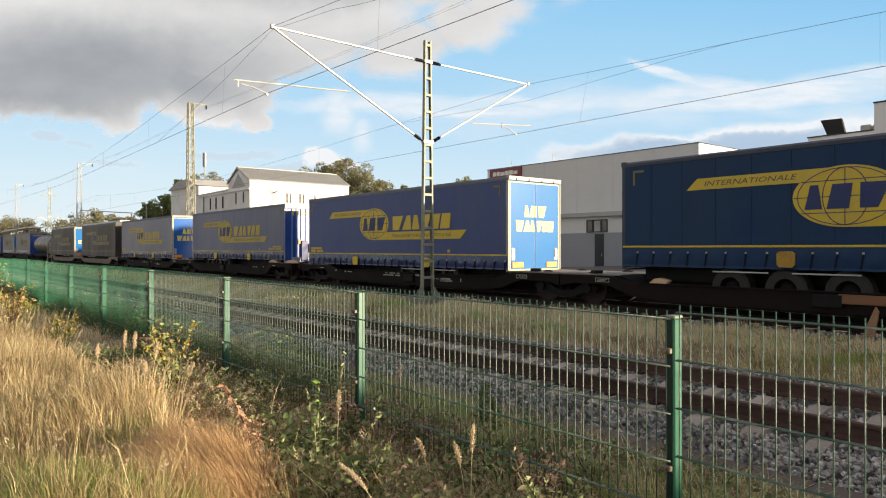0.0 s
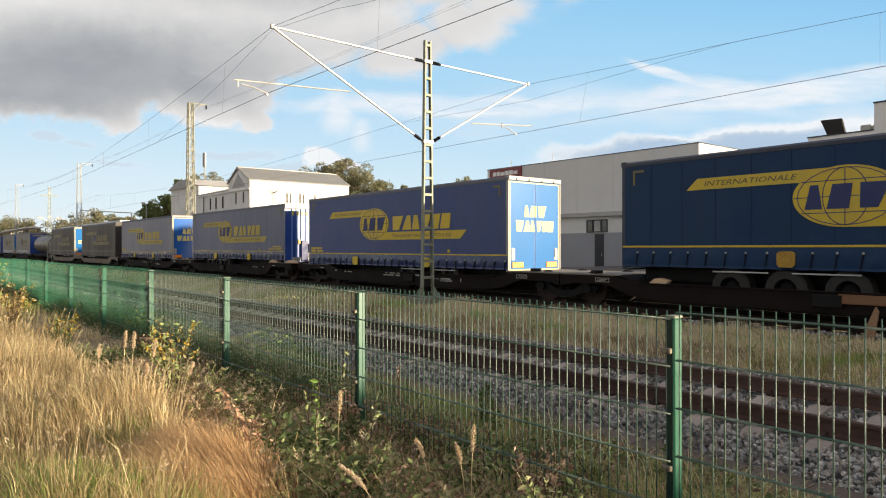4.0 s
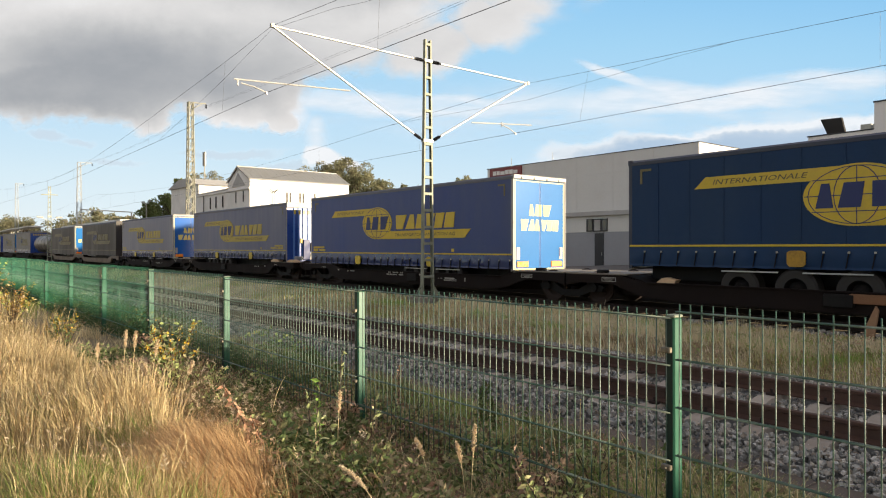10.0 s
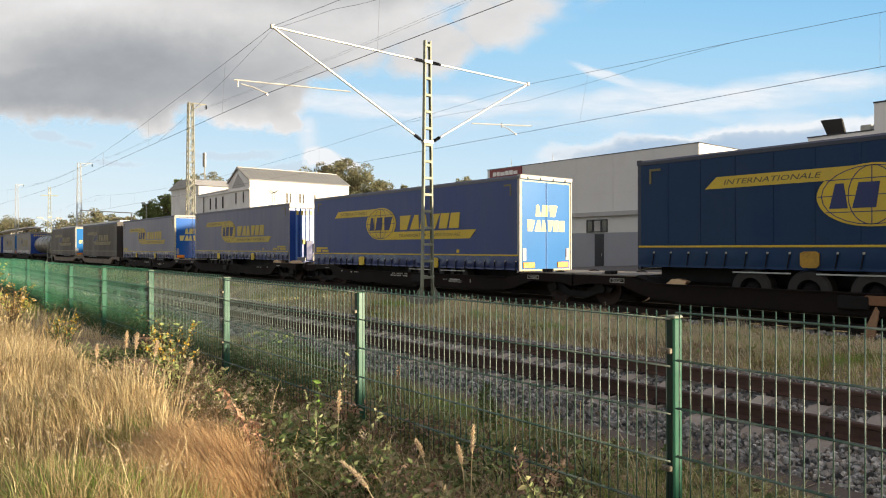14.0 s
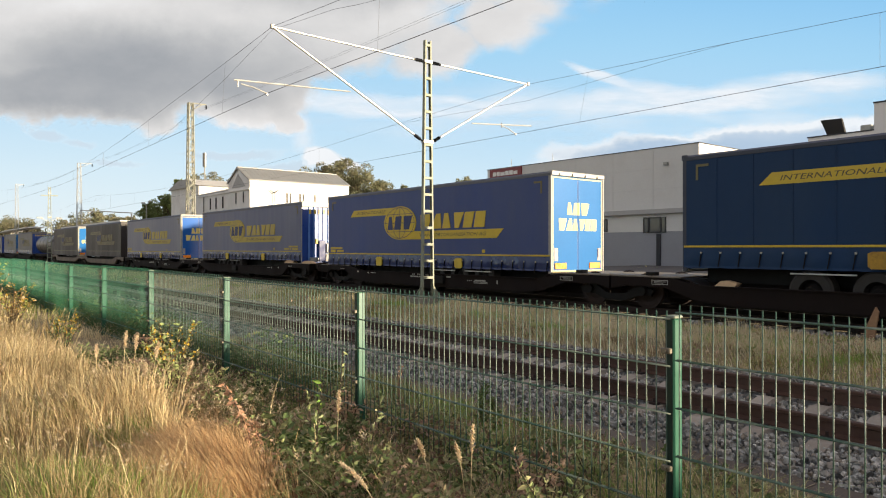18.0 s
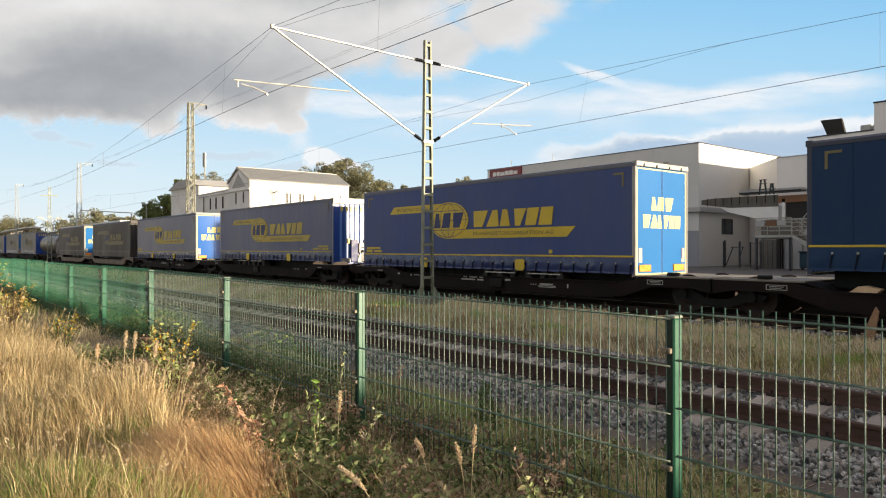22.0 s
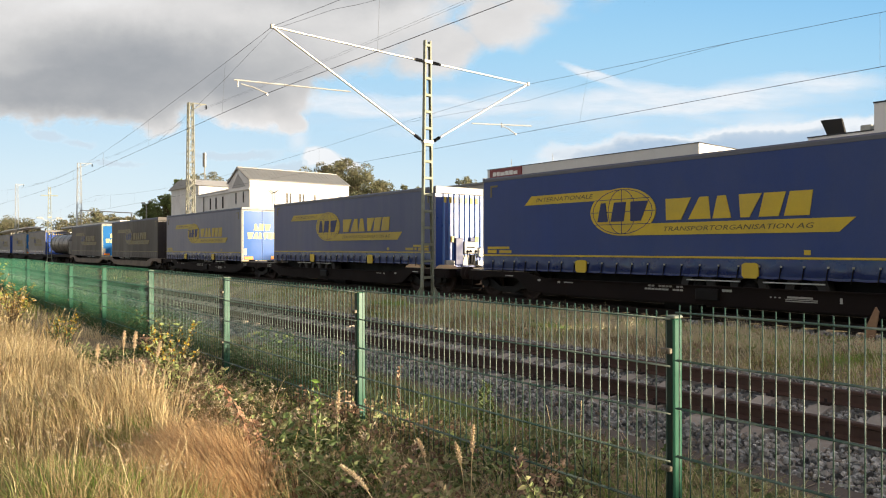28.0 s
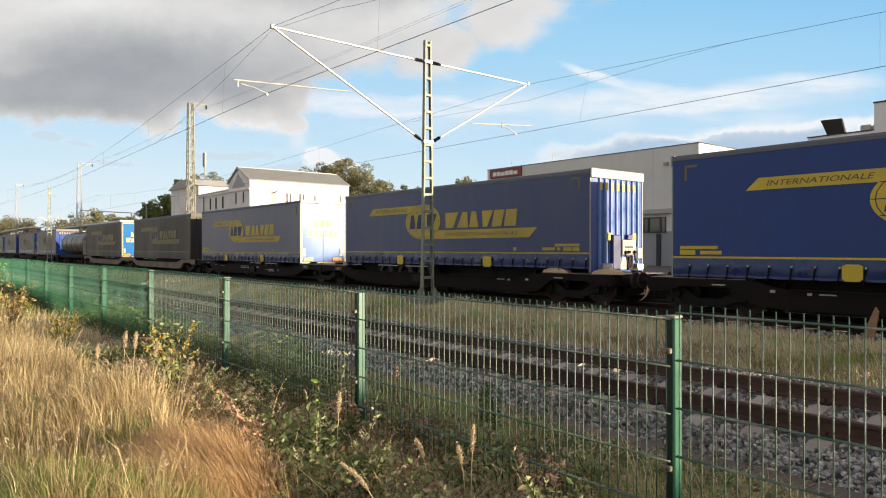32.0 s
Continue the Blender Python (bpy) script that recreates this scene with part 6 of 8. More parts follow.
def wagon(xc, detail=2, paint="wagon"):
    w = thing("pocket_wagon", "dark brown articulated double pocket wagon with grimy steel sills", "freight wagon", at=(xc, TRAIN_Y, 0), group="wagons of the train")
    KEYED.append((w, Matrix.Translation((xc, TRAIN_Y, 0))))
    half = [(0.03, 0.58), (1.9, 0.58), (2.75, 0.42), (13.0, 0.42), (13.9, 0.60), (16.55, 0.60), (16.55, 0.28), (15.9, 0.28), (15.6, 0.40), (14.3, 0.40), (13.7, 0.02), (12.9, -0.04), (3.6, -0.04), (2.6, 0.05), (1.7, 0.34), (0.5, 0.34), (0.03, 0.25)]
    for s in (-1, 1):
        pr = [(s * x, z) for x, z in half]
        for q in (-1, 1):
            part("side_sill", Geo().prism(pr, min(q * 1.30, q * 1.18), max(q * 1.30, q * 1.18)), M[paint], w)
            part("sill_flange", Geo().box(min(s * 2.8, s * 12.9), max(s * 2.8, s * 12.9), min(q * 1.22, q * 1.36), max(q * 1.22, q * 1.36), 0.40, 0.43, 0.004), M["wagon"], w)
        part("pocket_floor", Geo().box(min(s * 3.0, s * 13.2), max(s * 3.0, s * 13.2), -1.18, 1.18, -0.05, 0.02), M["wagon"], w)
        part("end_deck", Geo().box(min(s * 13.9, s * 16.5), max(s * 13.9, s * 16.5), -1.28, 1.28, 0.58, 0.615, 0.005), M["deck"], w, "worn pale deck plate")
        part("centre_deck", Geo().box(min(s * 0.04, s * 2.2), max(s * 0.04, s * 2.2), -1.29, 1.29, 0.585, 0.625, 0.005), M["deck"], w, "worn pale deck plate")
        part("ramp_plate", Geo().prism([(s * 2.2, 0.60), (s * 3.0, 0.36), (s * 3.0, 0.33), (s * 2.2, 0.57)], -1.28, -0.4), M["wagon"], w)
        part("centre_sill", Geo().box(min(s * 1.3, s * 16.4), max(s * 1.3, s * 16.4), -0.5, 0.5, -0.02, 0.56, 0.02), M["wagon"], w)
        part("headstock", Geo().box(min(s * 16.4, s * 16.6), max(s * 16.4, s * 16.6), -1.28, 1.28, 0.3, 0.6, 0.01), M["wagon"], w)
        for q in (-1, 1):
            bf = part("buffer", Geo().tube((s * 16.6, q * 0.875, RAIL_Z + 1.04 - 0.3), (s * 17.0, q * 0.875, RAIL_Z + 1.04 - 0.3), 0.10, 12), M["frame_black"], w)
            part("buffer_head", Geo().tube((s * 17.0, q * 0.875, 0.47), (s * 17.06, q * 0.875, 0.47), 0.23, 18, 0.21), M["rust"], bf)
        part("coupling_hook", Geo().beam((s * 16.6, 0, 0.45), (s * 17.08, 0, 0.42), 0.08, 0.12), M["frame_black"], w)
        # writing on the sill, kept as plain bars
        if detail > 1:
            rows = [(8.30 + k * 0.105, 8.38 + k * 0.105, 0.345, 0.395) for k in (0, 1, 3, 4, 5, 6, 8, 9)] + [(8.30 + k * 0.105, 8.385 + k * 0.105, 0.262, 0.31) for k in (0, 1, 2, 4, 5, 6, 7, 8, 9, 10)]
            rows += [(7.0, 7.25, 0.30, 0.36), (5.05, 5.75, 0.155, 0.175), (5.05, 5.75, 0.195, 0.215), (5.15, 5.7, 0.23, 0.275), (5.85, 5.89, 0.22, 0.25), (5.95, 5.99, 0.22, 0.25), (6.05, 6.09, 0.22, 0.25), (4.55, 4.6, 0.17, 0.29)]
            rows += [(1.35, 1.83, 0.505, 0.52), (1.35, 1.83, 0.40, 0.415), (1.35, 1.365, 0.415, 0.505), (1.815, 1.83, 0.415, 0.505), (1.42, 1.76, 0.47, 0.485), (1.42, 1.70, 0.435, 0.45)]
            rows += [(11.9, 12.25, 0.33, 0.36), (12.4, 12.5, 0.31, 0.37), (13.2, 13.32, 0.34, 0.40), (14.4, 14.75, 0.45, 0.48)]
            for (xa, xb, za, zb) in (rows if s < 0 else rows[-10:]):
                part("sill_marking", Geo().box(min(s * xa, s * xb), max(s * xa, s * xb), -1.306, -1.299, za, zb), M["marking"], w)
            part("spigot", Geo().box(s * 1.2 - 0.12, s * 1.2 + 0.12, -1.2, -0.9, 0.62, 0.72, 0.02), M["frame_black"], w)
            part("step", Geo().box(min(s * 15.8, s * 16.4), max(s * 15.8, s * 16.4), -1.40, -1.28, -0.02, 0.02, 0.005).tube((s * 15.85, -1.33, 0), (s * 15.85, -1.31, 0.4), 0.015, 6).tube((s * 16.35, -1.33, 0), (s * 16.35, -1.31, 0.4), 0.015, 6), M["frame_black"], w)
            part("brake_tank", Geo().tube((s * 8.0, -0.9, -0.1), (s * 9.0, -0.9, -0.1), 0.16, 12), M["frame_black"], w)
            part("hinged_prop", Geo().box(min(s * 7.3, s * 7.9), max(s * 7.3, s * 7.9), -1.42, -1.30, 0.08, 0.36, 0.02), M["frame_black"], w)
        for bx_ in ((0.0, s * 14.95) if s > 0 else (s * 14.95,)):
            for q in (-1, 1):
                part("bogie_frame", Geo().prism([(bx_ - 1.25, 0.22), (bx_ - 0.75, 0.36), (bx_ - 0.3, 0.1), (bx_ + 0.3, 0.1), (bx_ + 0.75, 0.36), (bx_ + 1.25, 0.22), (bx_ + 1.15, 0.08), (bx_ + 0.7, 0.05), (bx_ + 0.35, -0.08), (bx_ - 0.35, -0.08), (bx_ - 0.7, 0.05), (bx_ - 1.15, 0.08)], q * 0.95, q * 1.06), M["frame_black"], w)
                for k in (-0.9, 0.9):
                    part("axle_box", Geo().tube((bx_ + k, q * 0.9, 0.19), (bx_ + k, q * 1.14, 0.19), 0.13, 12), M["frame_black"], w)
            for k in (-0.9, 0.9):
                wheelset(w, bx_ + k)
    return w


# added out of view, spaced closely to keep track and verge in shade
for i, (x, r) in enumerate(((11.5, 1), (25.9, -1), (40.4, 1), (56.0, -1))):
    trailer("unseen blue curtain trailer up the train, shading the verge", x, r, M["curtain"], M["yellow"], detail=0, seed=30 + i, pads=())
wagon(20.55, 1)
wagon(54.9, 1)
wagon(-13.92)
wagon(-48.2)
wagon(-81.8, 1, "wagon_pale")
wagon(-129.3, 1)
wagon(-163.5, 1)


def tank_wagon(xc):
    w = thing("tank_wagon", "dull steel tank wagon with a pale end panel", "tank wagon", at=(xc, TRAIN_Y, 0))
    KEYED.append((w, Matrix.Translation((xc, TRAIN_Y, 0))))
    part("underframe", Geo().box(-6.3, 6.3, -1.2, 1.2, 0.35, 0.65, 0.03), M["wagon"], w)
    prof = [(-6.1, 0.02), (-6.05, 0.6), (-5.85, 1.0), (-5.6, 1.2), (5.6, 1.2), (5.85, 1.0), (6.05, 0.6), (6.1, 0.02)]
    part("barrel", Geo().lathe(prof, 28, "x"), M["tank"], w, smooth=False, at=(0, 0, 1.9))
    for x in (-5.0, -2.5, 0.0, 2.5, 5.0):
        part("band", Geo().lathe([(x - 0.05, 1.2), (x - 0.05, 1.22), (x + 0.05, 1.22), (x + 0.05, 1.2)], 28, "x"), M["dark_metal"], w, at=(0, 0, 1.9))
    part("dome_hatch", Geo().tube((0, 0, 3.05), (0, 0, 3.35), 0.35, 16), M["tank"], w)
    part("walkway", Geo().box(-5.6, 5.6, -0.35, 0.35, 3.16, 3.2), M["galv"], w)
    part("end_panel", Geo().box(6.12, 6.2, -1.2, 0.4, 0.7, 2.2, 0.02), M["white"], w, "pale panel with dark marks")
    for k in range(3):
        part("panel_mark", Geo().box(6.2, 6.21, -0.9, -0.1, 0.95 + 0.38 * k, 1.15 + 0.38 * k), M["frame_black"], w)
    for bx_ in (-4.4, 4.4):
        for k in (-0.9, 0.9):
            wheelset(w, bx_ + k)


tank_wagon(-105.5)
plank = thing("timber_beam", "brown timber beam lying on the wagon sill", "timber", at=(-4.9, TRAIN_Y - 1.34, 0.28), geo=Geo().box(-1.2, 1.2, -0.06, 0.03, -0.1, 0.1, 0.01), material=M["timber"])
KEYED.append((plank, Matrix.Translation((-4.9, TRAIN_Y - 1.34, 0.28))))
chock = thing("wheel_chock", "pale wooden wheel chock on the wagon ramp", "wheel chock", at=(-10.55, TRAIN_Y - 1.15, 0.46), geo=Geo().prism([(-0.30, -0.05), (0.20, -0.07), (0.32, 0.05), (0.02, 0.11), (-0.12, 0.09)], -0.1, 0.1), material=M["chock"])
KEYED.append((chock, Matrix.Translation((-10.55, TRAIN_Y - 1.15, 0.46))))


for cx_ in (-33.8, -31.9):
    ck = thing("wheel_chock", "pale wooden wheel chock lying on the wagon deck", "wheel chock", at=(cx_, TRAIN_Y - 1.15, 0.66), geo=Geo().prism([(-0.5, -0.04), (0.5, -0.04), (0.42, 0.04), (0.2, 0.1), (-0.25, 0.09), (-0.44, 0.03)], -0.12, 0.12), material=M["chock"])
    KEYED.append((ck, Matrix.Translation((cx_, TRAIN_Y - 1.15, 0.66))))

# ---- plants ----
def scatter(rs, n, x0, x1, y0, y1, power=1.0, clump=0.0):
    x = x0 + (x1 - x0) * rs.uniform(0, 1, n) ** power
    y = rs.uniform(y0, y1, n)
    if clump:
        k = np.array([noise.noise((float(p) * clump, float(q) * clump, 3.3)) for p, q in zip(x, y)])
        keep = k + rs.uniform(-0.34, 0.44, n) > 0
        x, y = x[keep], y[keep]
    return np.stack([x, y, ground_z(x, y)], 1)


def leaf_quads(centres, size, rs, aspect=0.55, up=0.3):
    """Pointed leaves as folded diamonds round the given centres."""
    n = len(centres)
    d = rs.normal(size=(n, 3))
    d[:, 2] = d[:, 2] * 0.6 + up
    d /= np.linalg.norm(d, axis=1)[:, None]
    r = rs.normal(size=(n, 3))
    s = np.cross(d, r)
    s /= np.linalg.norm(s, axis=1)[:, None]
    u = np.cross(s, d)
    L = size[:, None]
    a = centres
    b = centres + d * L * 0.45 + s * L * aspect * 0.5 + u * L * 0.08
    c = centres + d * L
    e = centres + d * L * 0.45 - s * L * aspect * 0.5 + u * L * 0.08
    v = np.stack([a, b, c, e], 1).reshape(-1, 3)
    f = (np.array([(0, 1, 2), (0, 2, 3)])[None] + (np.arange(n) * 4)[:, None, None]).reshape(-1, 3)
    return v, f


def tufts(rs, n, x0, x1, y0, y1, per, power=1.0, hmin=0.3, hmax=0.6, spread=0.05, clump=0.0):
    """Blade roots gathered in tufts: places, heights and the side to which each blade leans."""
    c = scatter(rs, n, x0, x1, y0, y1, power, clump)
    th = rs.uniform(hmin, hmax, len(c)) * np.array([0.75 + 0.5 * noise.noise((float(p[0]) * 0.9, float(p[1]) * 0.9, 9.1)) for p in c])
    k = rs.randint(per // 2, per + per // 2, len(c))
    i = np.repeat(np.arange(len(c)), k)
    d = rs.normal(size=(len(i), 2)) * spread
    p = c[i].copy()
    p[:, :2] += d
    p[:, 2] = ground_z(p[:, 0], p[:, 1]) - 0.01
    return p, th[i] * rs.uniform(0.55, 1.1, len(i)), d / (spread + 1e-6)


def tuft_grass(name, label, p, h, away, w, mat, seed, lean=0.35, wind=(-0.12, -0.05), heads=0.0):
    """Bent blades that open out of their tuft, some with a seed head."""
    rs = np.random.RandomState(seed)
    n = len(p)
    out = away * lean * rs.uniform(0.3, 1.2, (n, 1)) * 0.5 + rs.normal(size=(n, 2)) * lean * 0.35 + np.array(wind)
    a = rs.uniform(0, 6.283, n)
    side = np.stack([np.cos(a), np.sin(a), np.zeros(n)], 1) * (w / 2)[:, None]
    o3 = np.concatenate([out, np.zeros((n, 1))], 1) * h[:, None]
    up = np.zeros((n, 3))
    up[:, 2] = h
    m1 = p + up * 0.4 + o3 * 0.18
    m2 = p + up * 0.78 + o3 * 0.55
    sag = np.clip(np.linalg.norm(out, axis=1), 0, 1.2)[:, None]
    tip = p + up * (1.0 - 0.22 * sag) + o3 * 1.05
    v = np.stack([p - side, p + side, m1 - side * 0.9, m1 + side * 0.9, m2 - side * 0.6, m2 + side * 0.6, tip], 1).reshape(-1, 3)
    f = np.array([(0, 1, 3), (0, 3, 2), (2, 3, 5), (2, 5, 4), (4, 5, 6)])
    f = (f[None] + (np.arange(n) * 7)[:, None, None]).reshape(-1, 3)
    ob = new(name, bulk(name, v, f, mat))
    tagged(ob, label, "grass", kind="stuff")
    if heads > 0:
        k = rs.uniform(0, 1, n) < heads
        m, t = m2[k], tip[k]
        cs = []
        for j in range(9):
            u = 0.45 + 0.6 * j / 8
            cs.append(m + (t - m) * u + rs.normal(size=m.shape) * 0.004)
        cs = np.concatenate(cs)
        lv, lf = leaf_quads(cs, rs.uniform(0.012, 0.026, len(cs)), rs, 0.32, 1.2)
        hd = new("seed_heads", bulk("seed_heads", lv, lf, M["seed"]))
        tagged(hd, "feathery pale seed heads above the meadow grass", "grass", kind="stuff")


def carpet(name, label, n, x0, x1, y0, y1, power, h, size, mat, seed, freq=1.3):
    """Low leafy tangle: leaves at uneven height over the soil."""
    rs = np.random.RandomState(seed)
    p = scatter(rs, n, x0, x1, y0, y1, power)
    k = np.array([0.5 + 0.9 * noise.noise((float(q[0]) * freq, float(q[1]) * freq, seed * 0.37)) for q in p]).clip(0.02, 1)
    p[:, 2] += rs.uniform(0, 1, len(p)) ** 0.7 * h * k
    v, f = leaf_quads(p, rs.uniform(0.5, 1.3, len(p)) * size, rs, 0.5, 0.2)
    tagged(new(name, bulk(name, v, f, mat)), label, "weeds", kind="stuff")


def meadows():
    rs = np.random.RandomState(5)
    wd = lambda n, a, b: rs.uniform(a, b, n)
    # dry meadow on the camera's side of the fence
    p, h, d = tufts(rs, 3000, -4.3, -11, -0.7, 1.45, 20, 1.1, 0.30, 0.62, 0.045, 1.1)
    tuft_grass("dry_grass", "tall dry straw-coloured meadow grass lit by the low sun", p, h, d, wd(len(p), 0.003, 0.0075), M["dry"], 6, 0.5, heads=0.012)
    p, h, d = tufts(rs, 900, -2.7, -4.8, -0.3, 1.15, 18, 1.0, 0.26, 0.54, 0.05, 1.9)
    tuft_grass("dry_grass", "pale dry haulms among fresh green blades", p, h, d, wd(len(p), 0.002, 0.005), M["dry"], 16, 0.6)
    p, h, d = tufts(rs, 1800, -10, -48, -3.5, 1.75, 14, 1.2, 0.4, 0.75, 0.09, 0.5)
    tuft_grass("dry_grass", "dry meadow grass running along the fence", p, h, d, wd(len(p), 0.008, 0.016), M["dry"], 7, 0.45, heads=0.05)
    # stiff bleached haulms that stand out of the meadow
    p, h, d = tufts(rs, 260, -3.2, -8.5, 0.1, 1.35, 7, 1.0, 0.42, 0.66, 0.05)
    tuft_grass("dry_grass", "stiff bleached haulms standing out of the meadow", p, h, d, wd(len(p), 0.002, 0.0045), M["straw"], 36, 0.45, (0.1, 0.02), heads=0.04)
    # tan haulms bending towards the fence
    for ya_, hgt, lean_, sd_ in ((1.30, 0.50, (-0.46, -0.56), 8), (1.42, 0.40, (-0.30, -0.46), 38), (1.14, 0.42, (-0.55, -0.36), 39)):
        p, h, d = tufts(rs, 125, -3.12, -4.15, -0.13, 0.13, 30, 0.9, hgt * 0.7, hgt, 0.05)
        p[:, 1] += ya_ - 0.16 * (p[:, 0] + 3.2)
        p[:, 2] = ground_z(p[:, 0], p[:, 1]) - 0.01
        tuft_grass("tan_grass", "tan bent haulms of withered grass", p, h, d, wd(len(p), 0.0016, 0.0038), M["tan"], sd_, 0.62, lean_)
    # lone orange-tan culms lying across the green clumps
    p, h, d = tufts(rs, 40, -3.3, -4.4, 0.9, 1.35, 5, 1.0, 0.5, 0.66, 0.04)
    tuft_grass("tan_grass", "long tan culms leaning over the meadow", p, h, d, wd(len(p), 0.002, 0.004), M["tan"], 46, 0.25, (-0.5, -0.55), heads=0.15)
    # fresh green clumps
    p, h, d = tufts(rs, 300, -2.5, -5.2, 0.0, 1.15, 22, 1.0, 0.26, 0.46, 0.045, 2.3)
    tuft_grass("green_grass", "fresh green grass between the dry haulms", p, h, d, wd(len(p), 0.004, 0.008), M["meadow_green"], 9, 0.5)
    for gx_, gy_, gr_, gh_ in ((-3.9, 0.70, 0.22, 0.44), (-3.6, 0.85, 0.16, 0.38), (-4.45, 1.12, 0.18, 0.40), (-3.3, 0.62, 0.18, 0.40), (-4.2, 0.35, 0.2, 0.36), (-5.2, 0.9, 0.2, 0.36)):
        p, h, d = tufts(rs, 44, gx_ - gr_, gx_ + gr_, gy_ - gr_ * 0.7, gy_ + gr_ * 0.7, 22, 1.0, gh_ * 0.7, gh_, 0.05)
        tuft_grass("green_grass", "lush green tussock in the dry meadow", p, h, d, wd(len(p), 0.004, 0.009), M["meadow_fresh"], 37, 0.5)
    p, h, d = tufts(rs, 330, -3.2, -7.5, 1.5, 2.3, 22, 1.0, 0.22, 0.46, 0.06)
    tuft_grass("fine_grass", "fine faded grass at the meadow's edge", p, h, d, wd(len(p), 0.0012, 0.0026), M["faded"], 19, 0.6, (-0.2, 0.1), heads=0.1)
    p, h, d = tufts(rs, 60, -1.8, -4.8, 1.7, 2.4, 5, 1.0, 0.22, 0.46, 0.05)
    tuft_grass("dry_grass", "bent dry culms between the fence weeds", p, h, d, wd(len(p), 0.002, 0.004), M["straw"], 57, 1.1)
    # mown turf round the viewer
    p, h, d = tufts(rs, 1700, -2.6, 6.0, -4.5, 1.75, 12, 1.15, 0.06, 0.22, 0.07)
    tuft_grass("short_grass", "short dry turf beside the path", p, h, d, wd(len(p), 0.003, 0.007), M["dry"], 33, 0.7)
    p, h, d = tufts(rs, 700, -0.8, 6.0, 2.9, 4.8, 14, 1.0, 0.08, 0.26, 0.06)
    tuft_grass("verge_grass", "rough verge grass behind the fence", p, h, d, wd(len(p), 0.003, 0.007), M["lush"], 34, 0.7)
    # the verge goes on past the viewer
    carpet("verge_weeds", "low weeds along the fence beside the path", 6000, -1.6, 4.5, 1.55, 3.2, 1.2, 0.14, 0.036, M["weed"], 58, 1.4)
    carpet("grass_litter", "dead grass scattered beside the path", 3500, -2.4, 4.5, -4.5, 2.4, 1.2, 0.05, 0.05, M["litter"], 59)
    p, h, d = tufts(rs, 900, -2.0, -9.0, -4.5, -0.6, 14, 1.1, 0.14, 0.45, 0.06)
    tuft_grass("dry_grass", "dry meadow grass thinning out behind the path", p, h, d, wd(len(p), 0.003, 0.007), M["dry"], 60, 0.6)
    # litter on the meadow floor
    carpet("grass_litter", "matted dead grass on the meadow floor", 12000, -2.2, -10, -0.7, 1.7, 1.2, 0.10, 0.06, M["litter"], 21)
    # shaded verge at the fence
    p, h, d = tufts(rs, 3000, -0.6, -16, 2.95, 4.85, 24, 1.1, 0.12, 0.34, 0.05, 1.7)
    tuft_grass("verge_grass", "green verge grass between fence and cable trough", p, h, d, wd(len(p), 0.003, 0.007), M["lush"], 10, 0.8)
    for gx_, gy_, gh_, gn_ in ((-2.12, 2.9, 0.36, 8), (-2.2, 3.0, 0.3, 7), (-4.55, 3.7, 0.36, 9), (-4.9, 3.95, 0.34, 8), (-4.2, 3.55, 0.34, 8), (-3.8, 3.6, 0.32, 9), (-3.3, 3.4, 0.30, 9), (-5.5, 3.8, 0.32, 7), (-1.75, 3.2, 0.24, 7), (-2.75, 3.35, 0.26, 8)):
        p, h, d = tufts(rs, gn_, gx_ - 0.28, gx_ + 0.28, gy_ - 0.2, gy_ + 0.2, 22, 1.0, gh_ * 0.5, gh_ * 1.1, 0.07)
        tuft_grass("grass_tussock", "lush bright green grass tussock behind the fence", p, h, d, wd(len(p), 0.003, 0.007), M["meadow_fresh"], 17, 0.8)
    for gx_, gy_, gh_ in ((-4.65, 3.45, 0.30), (-4.35, 3.40, 0.34), (-4.05, 3.38, 0.30), (-3.7, 3.32, 0.26), (-5.05, 3.5, 0.26), (-2.35, 3.15, 0.28)):
        p, h, d = tufts(rs, 5, gx_ - 0.2, gx_ + 0.2, gy_ - 0.1, gy_ + 0.1, 18, 1.0, gh_ * 0.6, gh_ * 1.1, 0.06)
        tuft_grass("grass_tussock", "fresh light-green blades behind the fence", p, h, d, wd(len(p), 0.003, 0.006), M["fresh"], 52, 0.9)
    # bent pale stalks behind the wires
    p, h, d = tufts(rs, 26, -1.6, -4.6, 3.0, 3.9, 3, 1.0, 0.4, 0.62, 0.05)
    tuft_grass("verge_grass", "lone pale stalks standing in the verge", p, h, d, wd(len(p), 0.003, 0.005), M["straw"], 47, 0.5)
    p, h, d = tufts(rs, 900, -0.8, -8, 1.7, 3.2, 12, 1.1, 0.12, 0.30, 0.08)
    tuft_grass("weed_stalks", "thin bent dead stems tangled in the weeds", p, h, d, wd(len(p), 0.0015, 0.0035), M["straw"], 18, 2.0)
    p, h, d = tufts(rs, 600, -0.6, -16, 1.6, 4.7, 14, 1.2, 0.12, 0.36, 0.06)
    tuft_grass("verge_grass", "withered brown stalks among the verge weeds", p, h, d, wd(len(p), 0.003, 0.006), M["straw"], 11, 1.0)
    carpet("verge_weeds", "dense tangle of green weeds at the fence foot", 17000, -1.0, -9, 1.7, 3.3, 1.1, 0.28, 0.042, M["weed"], 22, 2.6)
    carpet("verge_weeds", "dark matted weeds at the fence foot", 20000, -1.0, -9, 1.7, 3.4, 1.1, 0.20, 0.05, M["weed_dark"], 48, 1.7)
    p, h, d = tufts(rs, 420, -0.9, -6, 1.75, 3.0, 10, 1.0, 0.16, 0.40, 0.06)
    tuft_grass("verge_grass", "curved green and withered blades over the weeds", p, h, d, wd(len(p), 0.003, 0.008), M["lush"], 49, 1.5)
